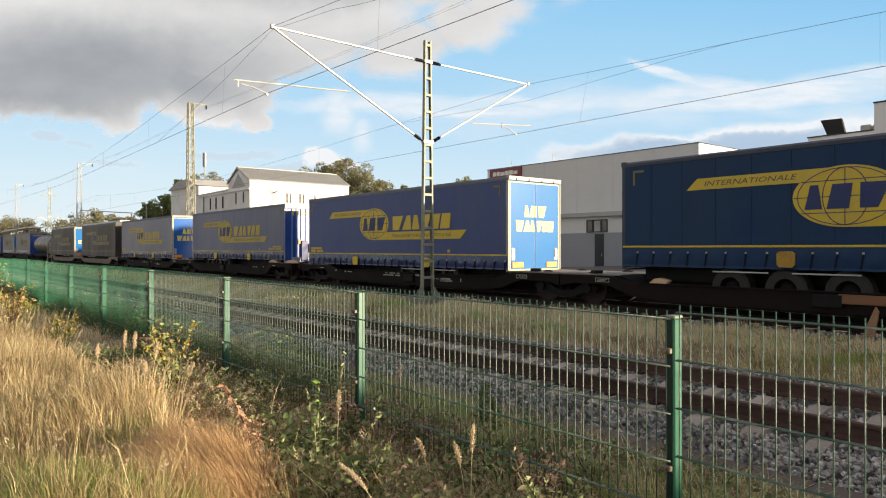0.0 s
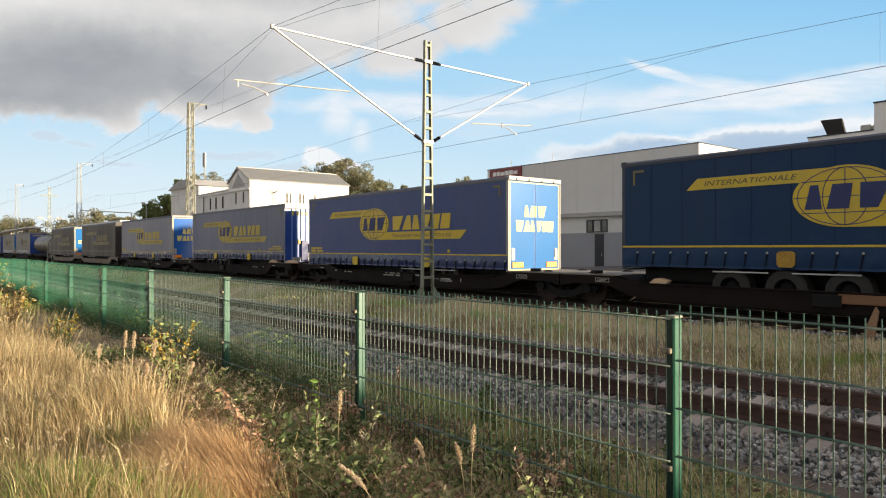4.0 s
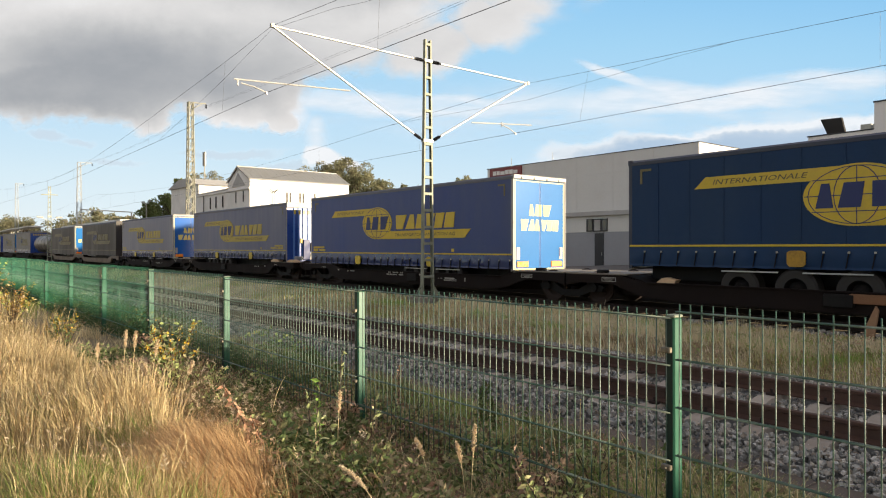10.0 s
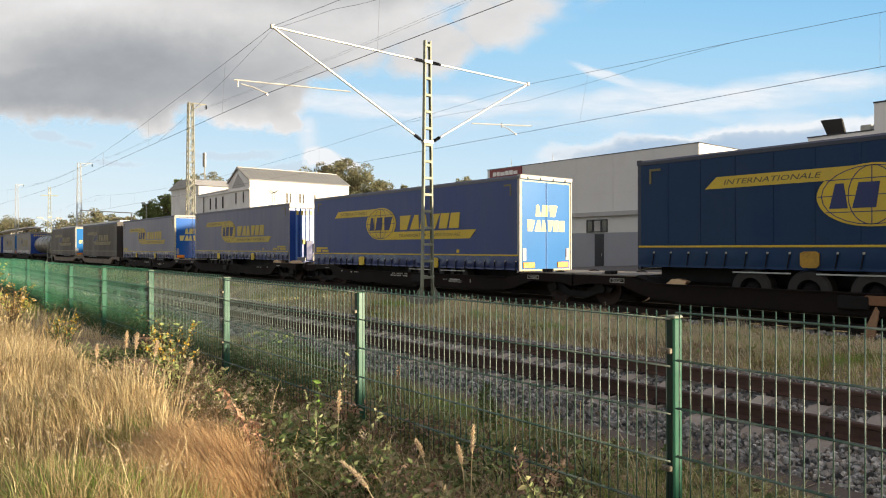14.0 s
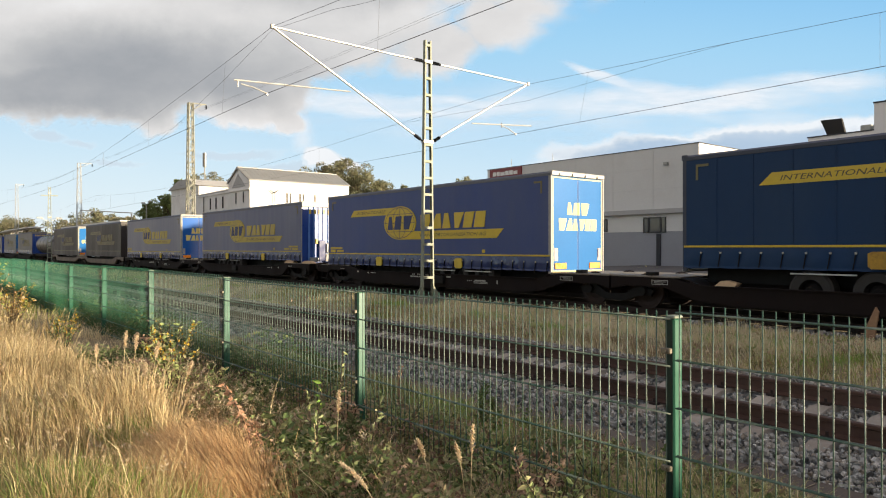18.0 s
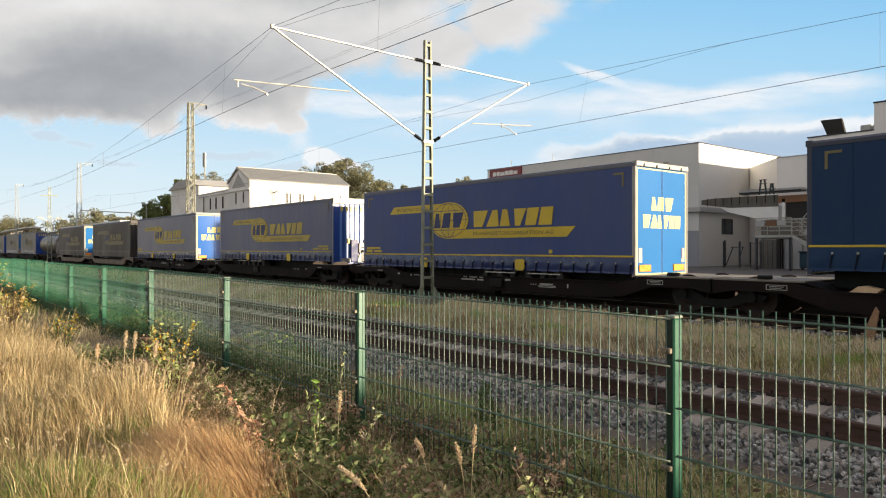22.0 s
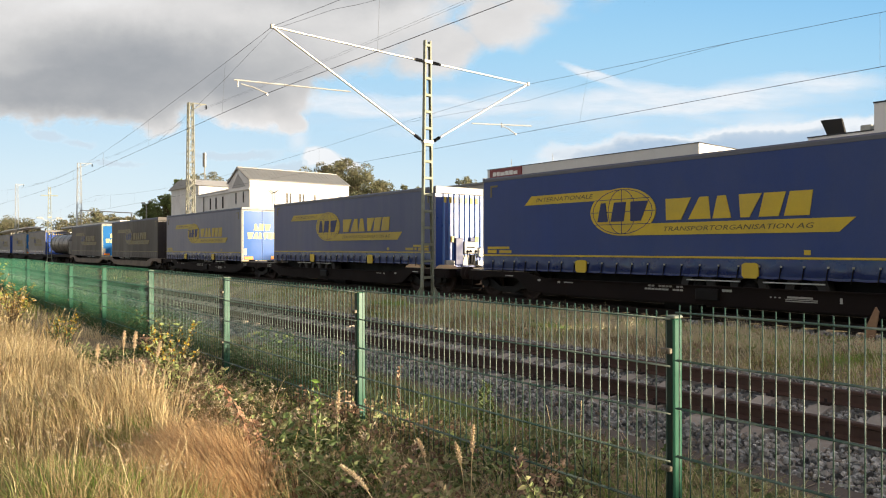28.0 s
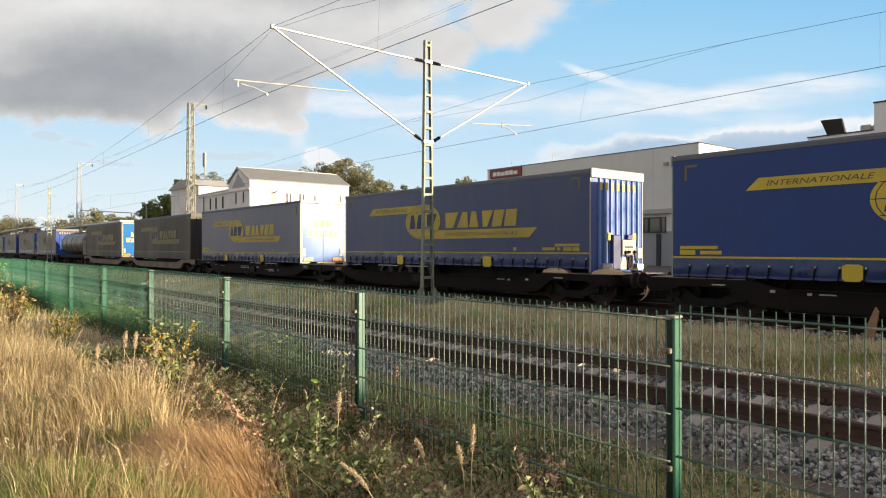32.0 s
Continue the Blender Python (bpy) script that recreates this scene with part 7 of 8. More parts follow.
    carpet("verge_weeds", "brown withered leaves among the fence weeds", 20000, -0.6, -8, 1.7, 4.3, 1.1, 0.20, 0.036, M["weed_brown"], 23, 1.9)
    carpet("verge_weeds", "brown and green undergrowth before the meadow", 9000, -1.3, -4.4, 1.42, 2.2, 1.0, 0.22, 0.04, M["weed"], 27, 2.2)
    carpet("verge_weeds", "low green plants before the cable trough", 14000, -0.6, -14, 3.1, 4.9, 1.1, 0.12, 0.03, M["weed"], 24)
    carpet("verge_weeds", "brown dead leaves along the fence foot", 5500, -1.0, -7.5, 2.4, 3.6, 1.0, 0.30, 0.045, M["russet"], 43, 2.4)
    carpet("verge_weeds", "dark broad leaves among the verge grass", 8000, -1.2, -9, 2.7, 4.5, 1.0, 0.26, 0.05, M["weed_dark"], 44, 1.6)
    for vx_, vy_, vh_ in ((-2.9, 3.4, 0.34), (-3.3, 3.9, 0.4), (-2.4, 3.7, 0.28), (-3.9, 4.2, 0.36), (-5.0, 3.5, 0.4), (-5.8, 4.1, 0.4), (-6.6, 3.6, 0.42), (-7.6, 4.0, 0.4), (-1.6, 3.6, 0.26)):
        p, h, d = tufts(rs, 9, vx_ - 0.25, vx_ + 0.25, vy_ - 0.18, vy_ + 0.18, 22, 1.0, vh_ * 0.7, vh_, 0.06)
        tuft_grass("grass_tussock", "dark green grass tussock on the verge", p, h, d, wd(len(p), 0.005, 0.010), M["weed_dark"], 45, 0.6)
    # dark mat paints the shaded gaps between the weeds
    carpet("verge_weeds", "matted litter under the fence weeds, dark like shaded gaps", 4000, -1.2, -4.5, 1.7, 3.3, 1.0, 0.07, 0.06, M["litter"], 54, 1.5)
    carpet("verge_weeds", "reddish-brown withered leaves among the weeds", 420, -1.6, -3.6, 1.9, 2.75, 1.0, 0.30, 0.05, M["russet_red"], 55, 2.2)
    carpet("verge_weeds", "broad dark green leaves among the weeds", 600, -1.4, -4.2, 1.8, 2.7, 1.0, 0.32, 0.065, M["weed_dark"], 56, 2.4)
    # added growth that shades the fence foot, its leaves darkened too
    carpet("verge_weeds", "knee-high weeds added to shade the fence foot", 9000, -5.6, -14, 2.75, 3.7, 1.0, 0.62, 0.055, M["weed_dark"], 53, 1.1)
    # dark leaf colour stands for the shade at the far bays
    carpet("verge_weeds", "weeds along the distant fence bays, darkened for shade", 17000, -8.5, -30, 2.5, 4.2, 1.0, 0.62, 0.06, M["weed_dark"], 25, 0.5)
    carpet("yard_weeds", "low weeds along the yard's edge behind the train", 1500, -20, -34, 41.5, 43.0, 1.0, 0.5, 0.16, M["weed"], 31, 0.4)
    p, h, d = tufts(rs, 700, -15, -70, 2.0, 5.0, 14, 1.2, 0.15, 0.4, 0.1)
    tuft_grass("verge_grass", "rough grass beside the far fence bays", p, h, d, wd(len(p), 0.01, 0.02), M["green"], 12, 0.5)
    # strip between the tracks
    p, h, d = tufts(rs, 6600, -1, -45, 10.3, 14.7, 17, 1.3, 0.07, 0.26, 0.11, 0.7)
    tuft_grass("strip_grass", "dry straw-coloured grass between the tracks", p, h, d, wd(len(p), 0.005, 0.012), M["strip_straw"], 13, 0.6)
    p, h, d = tufts(rs, 3600, -1, -45, 10.3, 14.7, 15, 1.3, 0.07, 0.22, 0.1, 0.45)
    tuft_grass("strip_grass", "short olive grass between the tracks", p, h, d, wd(len(p), 0.006, 0.012), M["green"], 29, 0.9)
    for sx_, sy_, n_ in ((-13.2, 12.6, 26), (-14.6, 12.9, 30), (-16.3, 13.4, 20), (-9.4, 12.2, 24), (-7.6, 11.6, 20), (-5.4, 11.4, 22), (-11.4, 13.6, 18), (-19.5, 12.4, 26), (-24.0, 12.9, 30), (-6.6, 13.3, 16)):
        p, h, d = tufts(rs, n_, sx_ - 0.9, sx_ + 0.9, sy_ - 0.35, sy_ + 0.35, 30, 1.0, 0.24, 0.46, 0.12)
        tuft_grass("strip_grass", "taller bleached grass clump between the tracks", p, h, d, wd(len(p), 0.003, 0.007), M["strip_straw"], 41, 0.5, heads=0.05)
    for sx_, sy_ in ((-4.9, 11.2), (-6.2, 12.2), (-8.6, 12.9), (-10.3, 11.5), (-12.6, 11.6), (-17.4, 11.9), (-3.6, 11.6)):
        p, h, d = tufts(rs, 24, sx_ - 0.7, sx_ + 0.7, sy_ - 0.4, sy_ + 0.4, 20, 1.0, 0.12, 0.28, 0.1)
        tuft_grass("strip_grass", "green grass patch between the tracks", p, h, d, wd(len(p), 0.005, 0.010), M["fresh"], 42, 0.7)
    p, h, d = tufts(rs, 900, -45, -140, 10.5, 14.5, 8, 1.2, 0.1, 0.35, 0.2)
    tuft_grass("strip_grass", "far dry grass between the tracks", p, h, d, wd(len(p), 0.02, 0.05), M["straw"], 14, 0.5)
    carpet("strip_weeds", "green weeds and litter between the tracks", 6000, -1, -36, 10.4, 14.6, 1.2, 0.14, 0.07, M["weed"], 26, 0.5)
    for sx_, sy_, rx_ in ((-2.6, 11.3, 0.9), (-4.2, 12.0, 1.0), (-5.6, 10.9, 1.2), (-8.0, 10.8, 1.4), (-3.2, 12.9, 0.8), (-11.5, 10.9, 1.6), (-7.0, 12.6, 0.9), (-15.5, 11.0, 1.8)):
        p, h, d = tufts(rs, 60, sx_ - rx_, sx_ + rx_, sy_ - 0.4, sy_ + 0.4, 20, 1.0, 0.08, 0.24, 0.1)
        tuft_grass("strip_grass", "brown withered grass patch between the tracks", p, h, d, wd(len(p), 0.004, 0.009), M["faded"], 50, 0.8)
        p, h, d = tufts(rs, 30, sx_ - rx_, sx_ + rx_, sy_ - 0.5, sy_ + 0.3, 20, 1.0, 0.06, 0.20, 0.1)
        tuft_grass("strip_grass", "dark olive grass patch between the tracks", p, h, d, wd(len(p), 0.004, 0.009), M["weed_dark"], 51, 0.8)
    carpet("strip_weeds", "pale withered herbs between the tracks", 3000, -1, -30, 10.4, 14.6, 1.2, 0.2, 0.06, M["weed_brown"], 28, 0.7)


meadows()


def shrub(name, label, cat, x, y, h, r, nstem, nleaf, size, mat, stem_mat, seed, flowers=0, aspect=0.5):
    rs = np.random.RandomState(seed)
    z0 = float(ground_z(x, y))
    th = thing(name, label, cat, at=(x, y, z0))
    g = Geo()
    pts = []
    for k in range(nstem):
        a = rs.uniform(0, 6.283)
        top = Vector((math.cos(a) * r * rs.uniform(0.2, 1), math.sin(a) * r * rs.uniform(0.2, 1), h * rs.uniform(0.6, 1)))
        mid = Vector((top.x * 0.35, top.y * 0.35, top.z * 0.55))
        b0 = Vector((rs.uniform(-1, 1) * r * 0.25, rs.uniform(-1, 1) * r * 0.25, -0.02))
        g.tube(b0, mid, 0.005, 5, 0.004)
        g.tube(mid, top, 0.004, 5, 0.002)
        for _ in range(max(1, nleaf // nstem)):
            u = rs.uniform(0.1, 1)
            p = b0.lerp(mid, u * 2) if u < 0.5 else mid.lerp(top, u * 2 - 1)
            pts.append((p.x, p.y, p.z))
    tagged(part("stalk", g, stem_mat, th), "bundle of thin stalks", kind="stuff")
    pts = np.array(pts)
    v, f = leaf_quads(pts + rs.normal(size=pts.shape) * 0.006, rs.uniform(0.6, 1.2, len(pts)) * size, rs, aspect)
    part("foliage", bulk("foliage", v, f, mat), None, th)
    if flowers:
        hi = pts[pts[:, 2] > np.percentile(pts[:, 2], 55)]
        c = hi[rs.randint(0, len(hi), flowers)] + rs.normal(size=(flowers, 3)) * 0.012
        v, f = leaf_quads(c, rs.uniform(0.012, 0.026, flowers), rs, 0.9, 0.6)
        tagged(part("bloom", bulk("bloom", v, f, M["flower"]), None, th), "small yellow flower heads", kind="stuff")
    return th


def tree(x, y, h, r, mat, seed, n=5200, leaf=0.32, trunk=0.25):
    rs = np.random.RandomState(seed)
    th = thing("tree", "leafy deciduous tree with an uneven crown" if mat is M["tree_dark"] else "deciduous tree turning brown in early autumn", "tree", at=(x, y, -0.35))
    g = Geo()
    g.tube((0, 0, 0), (0, 0, h * 0.5), trunk, 10, trunk * 0.6)
    cl = []
    for k in range(38):
        a = rs.uniform(0, 6.283)
        rad = r * rs.uniform(0.0, 1.0) ** 0.7
        c = Vector((math.cos(a) * rad, math.sin(a) * rad, h * rs.uniform(0.42, 0.97) - rad * 0.28))
        g.tube((0, 0, h * rs.uniform(0.22, 0.5)), c, trunk * 0.35, 6, 0.04)
        cl.append((c, r * rs.uniform(0.14, 0.34)))
    part("trunk", g, M["bark"], th)
    pts = []
    for c, cr in cl:
        m = n // len(cl)
        d = rs.normal(size=(m, 3))
        d /= np.linalg.norm(d, axis=1)[:, None]
        pts.append(np.array(c) + d * (cr * rs.uniform(0.35, 1.08, m) ** 0.5)[:, None] * np.array([1, 1, 0.8]))
    pts = np.concatenate(pts)
    v, f = leaf_quads(pts, rs.uniform(0.6, 1.3, len(pts)) * leaf, rs, 0.7, 0.1)
    part("crown", bulk("crown", v, f, mat), None, th)


# trees behind the house, beside it, and far along the line
for k, (x, y, h, r) in enumerate(((-127, 62, 16.4, 4.6), (-119.5, 62, 17.4, 5.0), (-111.5, 62, 17.8, 5.4), (-105.5, 63, 18.2, 5.2), (-99.5, 62, 16.0, 4.8), (-94.5, 62, 13.4, 4.0), (-89.5, 63, 12.0, 3.4), (-84, 64, 11.2, 3.2))):
    tree(x, y, h, r, M["tree"], 40 + k, 8000, 0.33)
for k, (x, y, h, r) in enumerate(((-149, 42, 11.0, 2.4), (-143.5, 42, 12.2, 3.0), (-137, 42, 12.4, 3.0), (-131.2, 42, 14.9, 2.7), (-127.5, 43, 14.6, 2.2))):
    tree(x, y, h, r, M["tree_dark"], 50 + k, 6500, 0.34)
for k, (x, y, h, r) in enumerate(((-145.5, 51, 17.4, 4.2), (-137, 51, 17.2, 4.2), (-129, 51, 15.6, 3.6))):
    tree(x, y, h, r, M["tree"], 56 + k, 6000, 0.34)
for k, (x, y, h, r) in enumerate(((-256, 45, 11.5, 6), (-235, 46, 11.2, 6), (-213, 45, 12.3, 6), (-193, 45, 10.5, 4.5), (-178, 45, 10.0, 4), (-286, 30, 13.2, 7), (-254, 30, 11.5, 6), (-226, 30, 9.8, 5), (-320, 36, 15, 9))):
    tree(x, y, h, r, M["tree"], 60 + k, 3200, 0.6)
tree(-72.0, 62, 11.7, 2.4, M["tree"], 71, 3500, 0.28)
tree(-79.0, 66, 11.4, 3.0, M["tree"], 72, 3500, 0.3)

shrub("goldenrod", "yellow-flowering goldenrod beside the fence", "shrub", -5.85, 1.82, 0.72, 0.30, 16, 520, 0.05, M["weed"], M["bark"], 80, 260)
shrub("ragwort", "yellow ragwort bush in the dry meadow", "shrub", -12.3, 1.5, 0.78, 0.34, 14, 380, 0.05, M["green"], M["bark"], 81, 200)
shrub("ragwort", "yellow ragwort bush in the dry meadow", "shrub", -9.2, 1.6, 0.52, 0.26, 11, 260, 0.05, M["weed_dark"], M["bark"], 82, 90)
shrub("ragwort", "dull yellow ragwort bush among the dry grass", "shrub", -11.1, 1.30, 0.86, 0.34, 16, 480, 0.05, M["dry"], M["bark"], 84, 230)
shrub("ragwort", "dull yellow ragwort bush among the dry grass", "shrub", -13.8, 1.15, 1.0, 0.60, 18, 620, 0.055, M["dry"], M["bark"], 85, 260)
shrub("ragwort", "slim branching ragwort with dull yellow heads", "shrub", -9.75, 1.75, 0.55, 0.22, 8, 160, 0.045, M["weed_dark"], M["bark"], 86, 70)
shrub("ragwort", "yellow ragwort bush far along the fence", "shrub", -17.5, 1.5, 1.1, 0.7, 18, 600, 0.065, M["green"], M["bark"], 83, 420)
for k in range(22):
    rs_ = random.Random(300 + k)
    shrub("weed_bush", "low leafy weed with brown and green leaves at the fence", "weed", -1.4 - rs_.uniform(0, 1) ** 1.2 * 7.5, rs_.uniform(1.75, 3.0), rs_.uniform(0.2, 0.42), rs_.uniform(0.15, 0.3), 12, 300, 0.045, (M["weed_dark"], M["weed"], M["weed_brown"])[k % 3], M["bark"], 100 + k, 0, 0.45)
SWAY = []


def stalk_mesh(pts, r0, r1, mat, k=6):
    """One tapered stalk along a bent line."""
    v, f = [], []
    n = len(pts)
    for i, p in enumerate(pts):
        r = r0 + (r1 - r0) * i / (n - 1)
        for j in range(k):
            a = 2 * math.pi * j / k
            v.append((p.x + r * math.cos(a), p.y + r * math.sin(a), p.z))
    for i in range(n - 1):
        for j in range(k):
            f.append((i * k + j, i * k + (j + 1) % k, (i + 1) * k + (j + 1) % k, (i + 1) * k + j))
    return bulk("stem", v, f, mat, smooth=True)


def stem_plant(name, label, cat, x, y, h, lean, nleaf, size, mat, seed, up=0.4, aspect=0.42, lo=0.1):
    """One upright shoot with leaves set along it."""
    rs = np.random.RandomState(seed)
    th = thing(name, label, cat, at=(x, y, float(ground_z(x, y))))
    pts = [Vector((lean[0] * u * u, lean[1] * u * u, h * u)) for u in np.linspace(0, 1, 9)]
    g = Geo()
    part("stem", stalk_mesh(pts, 0.0034, 0.002, M["bark"]), None, th)
    c = []
    for u in np.linspace(lo, 1.0, nleaf):
        i = min(int(u * 8), 7)
        c.append(np.array(pts[i].lerp(pts[i + 1], u * 8 - i)) + rs.normal(size=3) * 0.003)
    v, f = leaf_quads(np.array(c), rs.uniform(0.7, 1.2, nleaf) * size, rs, aspect, up)
    part("foliage", bulk("foliage", v, f, mat), None, th)
    SWAY.append(th)
    return th


for k, (x, y, h, lx, ly) in enumerate(((-3.72, 2.0, 0.52, 0.04, 0.02), (-3.8, 2.02, 0.40, -0.10, 0.02), (-3.6, 1.95, 0.36, 0.12, -0.05), (-3.62, 2.12, 0.30, -0.06, -0.08), (-3.95, 2.3, 0.66, 0.02, 0.02), (-3.5, 2.25, 0.42, 0.08, 0.0))):
    stem_plant("sapling", "thin sapling shoot with pale light-green leaves", "sapling", x, y, h, (lx, ly), 18, 0.055, M["fresh"] if k == 0 else M["pale_leaf"], 90 + k, 0.5, 0.42)
for k, (x, y, h, lx, ly) in enumerate(((-3.68, 1.62, 0.46, -0.55, 0.0), (-3.62, 1.66, 0.30, -0.30, 0.02))):
    stem_plant("withered_dock", "withered dock stalk with curled rust-brown leaves", "weed", x, y, h, (lx, ly), 70, 0.045, M["dock"], 110 + k, -0.5, 0.45, 0.25)
for k, (x, y, h) in enumerate(((-3.72, 3.36, 0.46), (-3.80, 3.42, 0.38), (-3.66, 3.44, 0.34))):
    stem_plant("dark_weed", "dark green bushy weed shoot behind the fence", "weed", x, y, h, (0.04 - 0.04 * k, 0.0), 90, 0.06, M["weed_dark"], 124 + k, 0.6, 0.3)
stem_plant("withered_dock", "rust-red seed stalk behind the fence", "weed", -4.28, 3.0, 0.50, (0.02, 0.0), 60, 0.03, M["weed_brown"], 120, 0.7, 0.5, 0.45)


def seed_stalk(x, y, h, lean, label, seed, mat="seed", head=0.22, thick=0.010):
    """A single haulm with a dense seed head."""
    rs = np.random.RandomState(seed)
    th = thing("grass_stalk", label, "grass stalk", at=(x, y, float(ground_z(x, y))), group="seed stalks")
    g = Geo()
    pts = []
    droop = math.hypot(*lean)
    for i in range(11):
        u = i / 10
        pts.append(Vector((lean[0] * u * u, lean[1] * u * u, h * u - droop * 0.9 * max(0, u - 0.55) ** 2)))
    part("stem", stalk_mesh(pts, 0.0028, 0.0016, M["straw"]), None, th)
    if head:
        n = 420
        u = rs.uniform(1 - head, 1.0, n)
        i = np.minimum((u * 10).astype(int), 9)
        P = np.array([tuple(q) for q in pts])
        c = P[i] + (P[i + 1] - P[i]) * (u * 10 - i)[:, None]
        w = thick * np.sin(np.clip((u - 1 + head) / head, 0.02, 1) * math.pi * 0.9 + 0.2)
        c = c + rs.normal(size=(n, 3)) * w[:, None] * 0.6
        v, f = leaf_quads(c, rs.uniform(0.007, 0.016, n), rs, 0.4, 1.0)
        part("seed_head", bulk("seed_head", v, f, M[mat]), None, th)
    SWAY.append(th)


for k, (x, y, h, lx, ly) in enumerate(((-2.58, 2.25, 0.46, 0.02, 0.0), (-2.62, 2.25, 0.36, -0.04, -0.03), (-2.24, 1.57, 0.42, -0.52, 0.04), (-2.84, 2.2, 0.33, -0.12, 0.0), (-5.12, 2.1, 0.34, 0.28, 0.0), (-3.63, 2.1, 0.48, 0.03, 0.0))):
    seed_stalk(x, y, h, (lx, ly), "tall haulm with a thick pale seed head", 200 + k, head=0.30, thick=0.009)
for k, (x, y, h, lx, ly) in enumerate(((-5.5, 1.35, 0.70, 0.03, 0.02), (-5.25, 1.35, 0.72, 0.05, 0.02), (-5.0, 1.4, 0.68, 0.05, 0.05), (-4.55, 1.45, 0.62, 0.16, 0.05), (-5.6, 1.2, 0.6, -0.05, 0.02), (-4.8, 1.3, 0.58, 0.1, 0.0))):
    seed_stalk(x, y, h, (lx, ly), "golden reed grass plume in the dry meadow", 215 + k, head=0.17, thick=0.011)
for k, (x, y, h, lx) in enumerate(((-2.77, 3.1, 0.47, -0.06), (-2.60, 3.1, 0.53, 0.01), (-2.4, 3.4, 0.36, -0.14), (-4.26, 1.95, 0.56, 0.23), (-3.6, 1.95, 0.3, -0.02), (-2.2, 2.3, 0.3, -0.1), (-1.9, 3.2, 0.3, -0.12))):
    seed_stalk(x, y, h, (lx, 0.0), "bleached bare stalk at the fence", 230 + k, "straw", head=0.0)


# ---- clouds ----
def math_node(nt, op, a, b=None, clamp=False):
    m = nt.nodes.new("ShaderNodeMath")
    m.operation, m.use_clamp = op, clamp
    for sock, val in zip(m.inputs, (a, b)):
        if val is None:
            continue
        if isinstance(val, (int, float)):
            sock.default_value = val
        else:
            nt.links.new(val, sock)
    return m.outputs[0]


def smooth(nt, x, lo, hi, a=0.0, b=1.0):
    m = nt.nodes.new("ShaderNodeMapRange")
    m.interpolation_type = "SMOOTHSTEP"
    nt.links.new(x, m.inputs[0])
    for i, val in enumerate((lo, hi, a, b)):
        m.inputs[1 + i].default_value = val
    return m.outputs[0]


def cloud_sheet(name, label, radius, builder):
    """Part of a dome in front of the viewer; its map is laid out in the tangents of bearing and height."""
    us, vs = np.linspace(-0.95, 0.95, 49), np.linspace(-0.06, 0.62, 21)
    gu, gv = np.meshgrid(us, vs)
    a = radians(HEAD)
    d = np.stack([-math.cos(a) + math.sin(a) * gu, math.sin(a) + math.cos(a) * gu, gv], -1)
    d = d / np.linalg.norm(d, axis=-1, keepdims=True) * radius
    v = d.reshape(-1, 3)
    nx, ny = len(us), len(vs)
    idx = np.arange(nx * ny).reshape(ny, nx)
    f = np.stack([idx[:-1, :-1], idx[:-1, 1:], idx[1:, 1:], idx[1:, :-1]], -1).reshape(-1, 4)
    m = bpy.data.materials.new(name)
    nt, bs = nodes_of(m)
    nt.nodes.remove(bs)
    uv = nt.nodes.new("ShaderNodeUVMap")
    sep = nt.nodes.new("ShaderNodeSeparateXYZ")
    nt.links.new(uv.outputs[0], sep.inputs[0])
    dens, col = builder(nt, uv.outputs[0], sep.outputs[0], sep.outputs[1])
    em = nt.nodes.new("ShaderNodeEmission")
    nt.links.new(col, em.inputs[0])
    em.inputs[1].default_value = 2.0 ** -EXPOSURE
    tr = nt.nodes.new("ShaderNodeBsdfTransparent")
    mx = nt.nodes.new("ShaderNodeMixShader")
    nt.links.new(dens, mx.inputs[0])
    nt.links.new(tr.outputs[0], mx.inputs[1])
    nt.links.new(em.outputs[0], mx.inputs[2])
    nt.links.new(mx.outputs[0], nt.nodes["Material Output"].inputs[0])
    me = bulk(name, v, f, m, smooth=True)
    lay = me.uv_layers.new(name="UVMap")
    uvs = np.stack([gu.ravel(), gv.ravel()], 1)
    li = np.zeros(len(me.loops), dtype=np.int32)
    me.loops.foreach_get("vertex_index", li)
    lay.data.foreach_set("uv", uvs[li].ravel().astype(np.float32))
    ob = new("backdrop", me)
    tagged(ob, label, "sky", kind="structure")
    ob.location = EYE
    return ob


def uv_noise(nt, uv, scale, sx, sy, detail=6, rough=0.55, off=(0, 0, 0)):
    mp = nt.nodes.new("ShaderNodeMapping")
    mp.inputs["Scale"].default_value = (sx, sy, 1)
    mp.inputs["Location"].default_value = off
    nt.links.new(uv, mp.inputs[0])
    nz = nt.nodes.new("ShaderNodeTexNoise")
    nz.inputs["Scale"].default_value, nz.inputs["Detail"].default_value, nz.inputs["Roughness"].default_value = scale, detail, rough
    nt.links.new(mp.outputs[0], nz.inputs["Vector"])
    return nz.outputs[0]


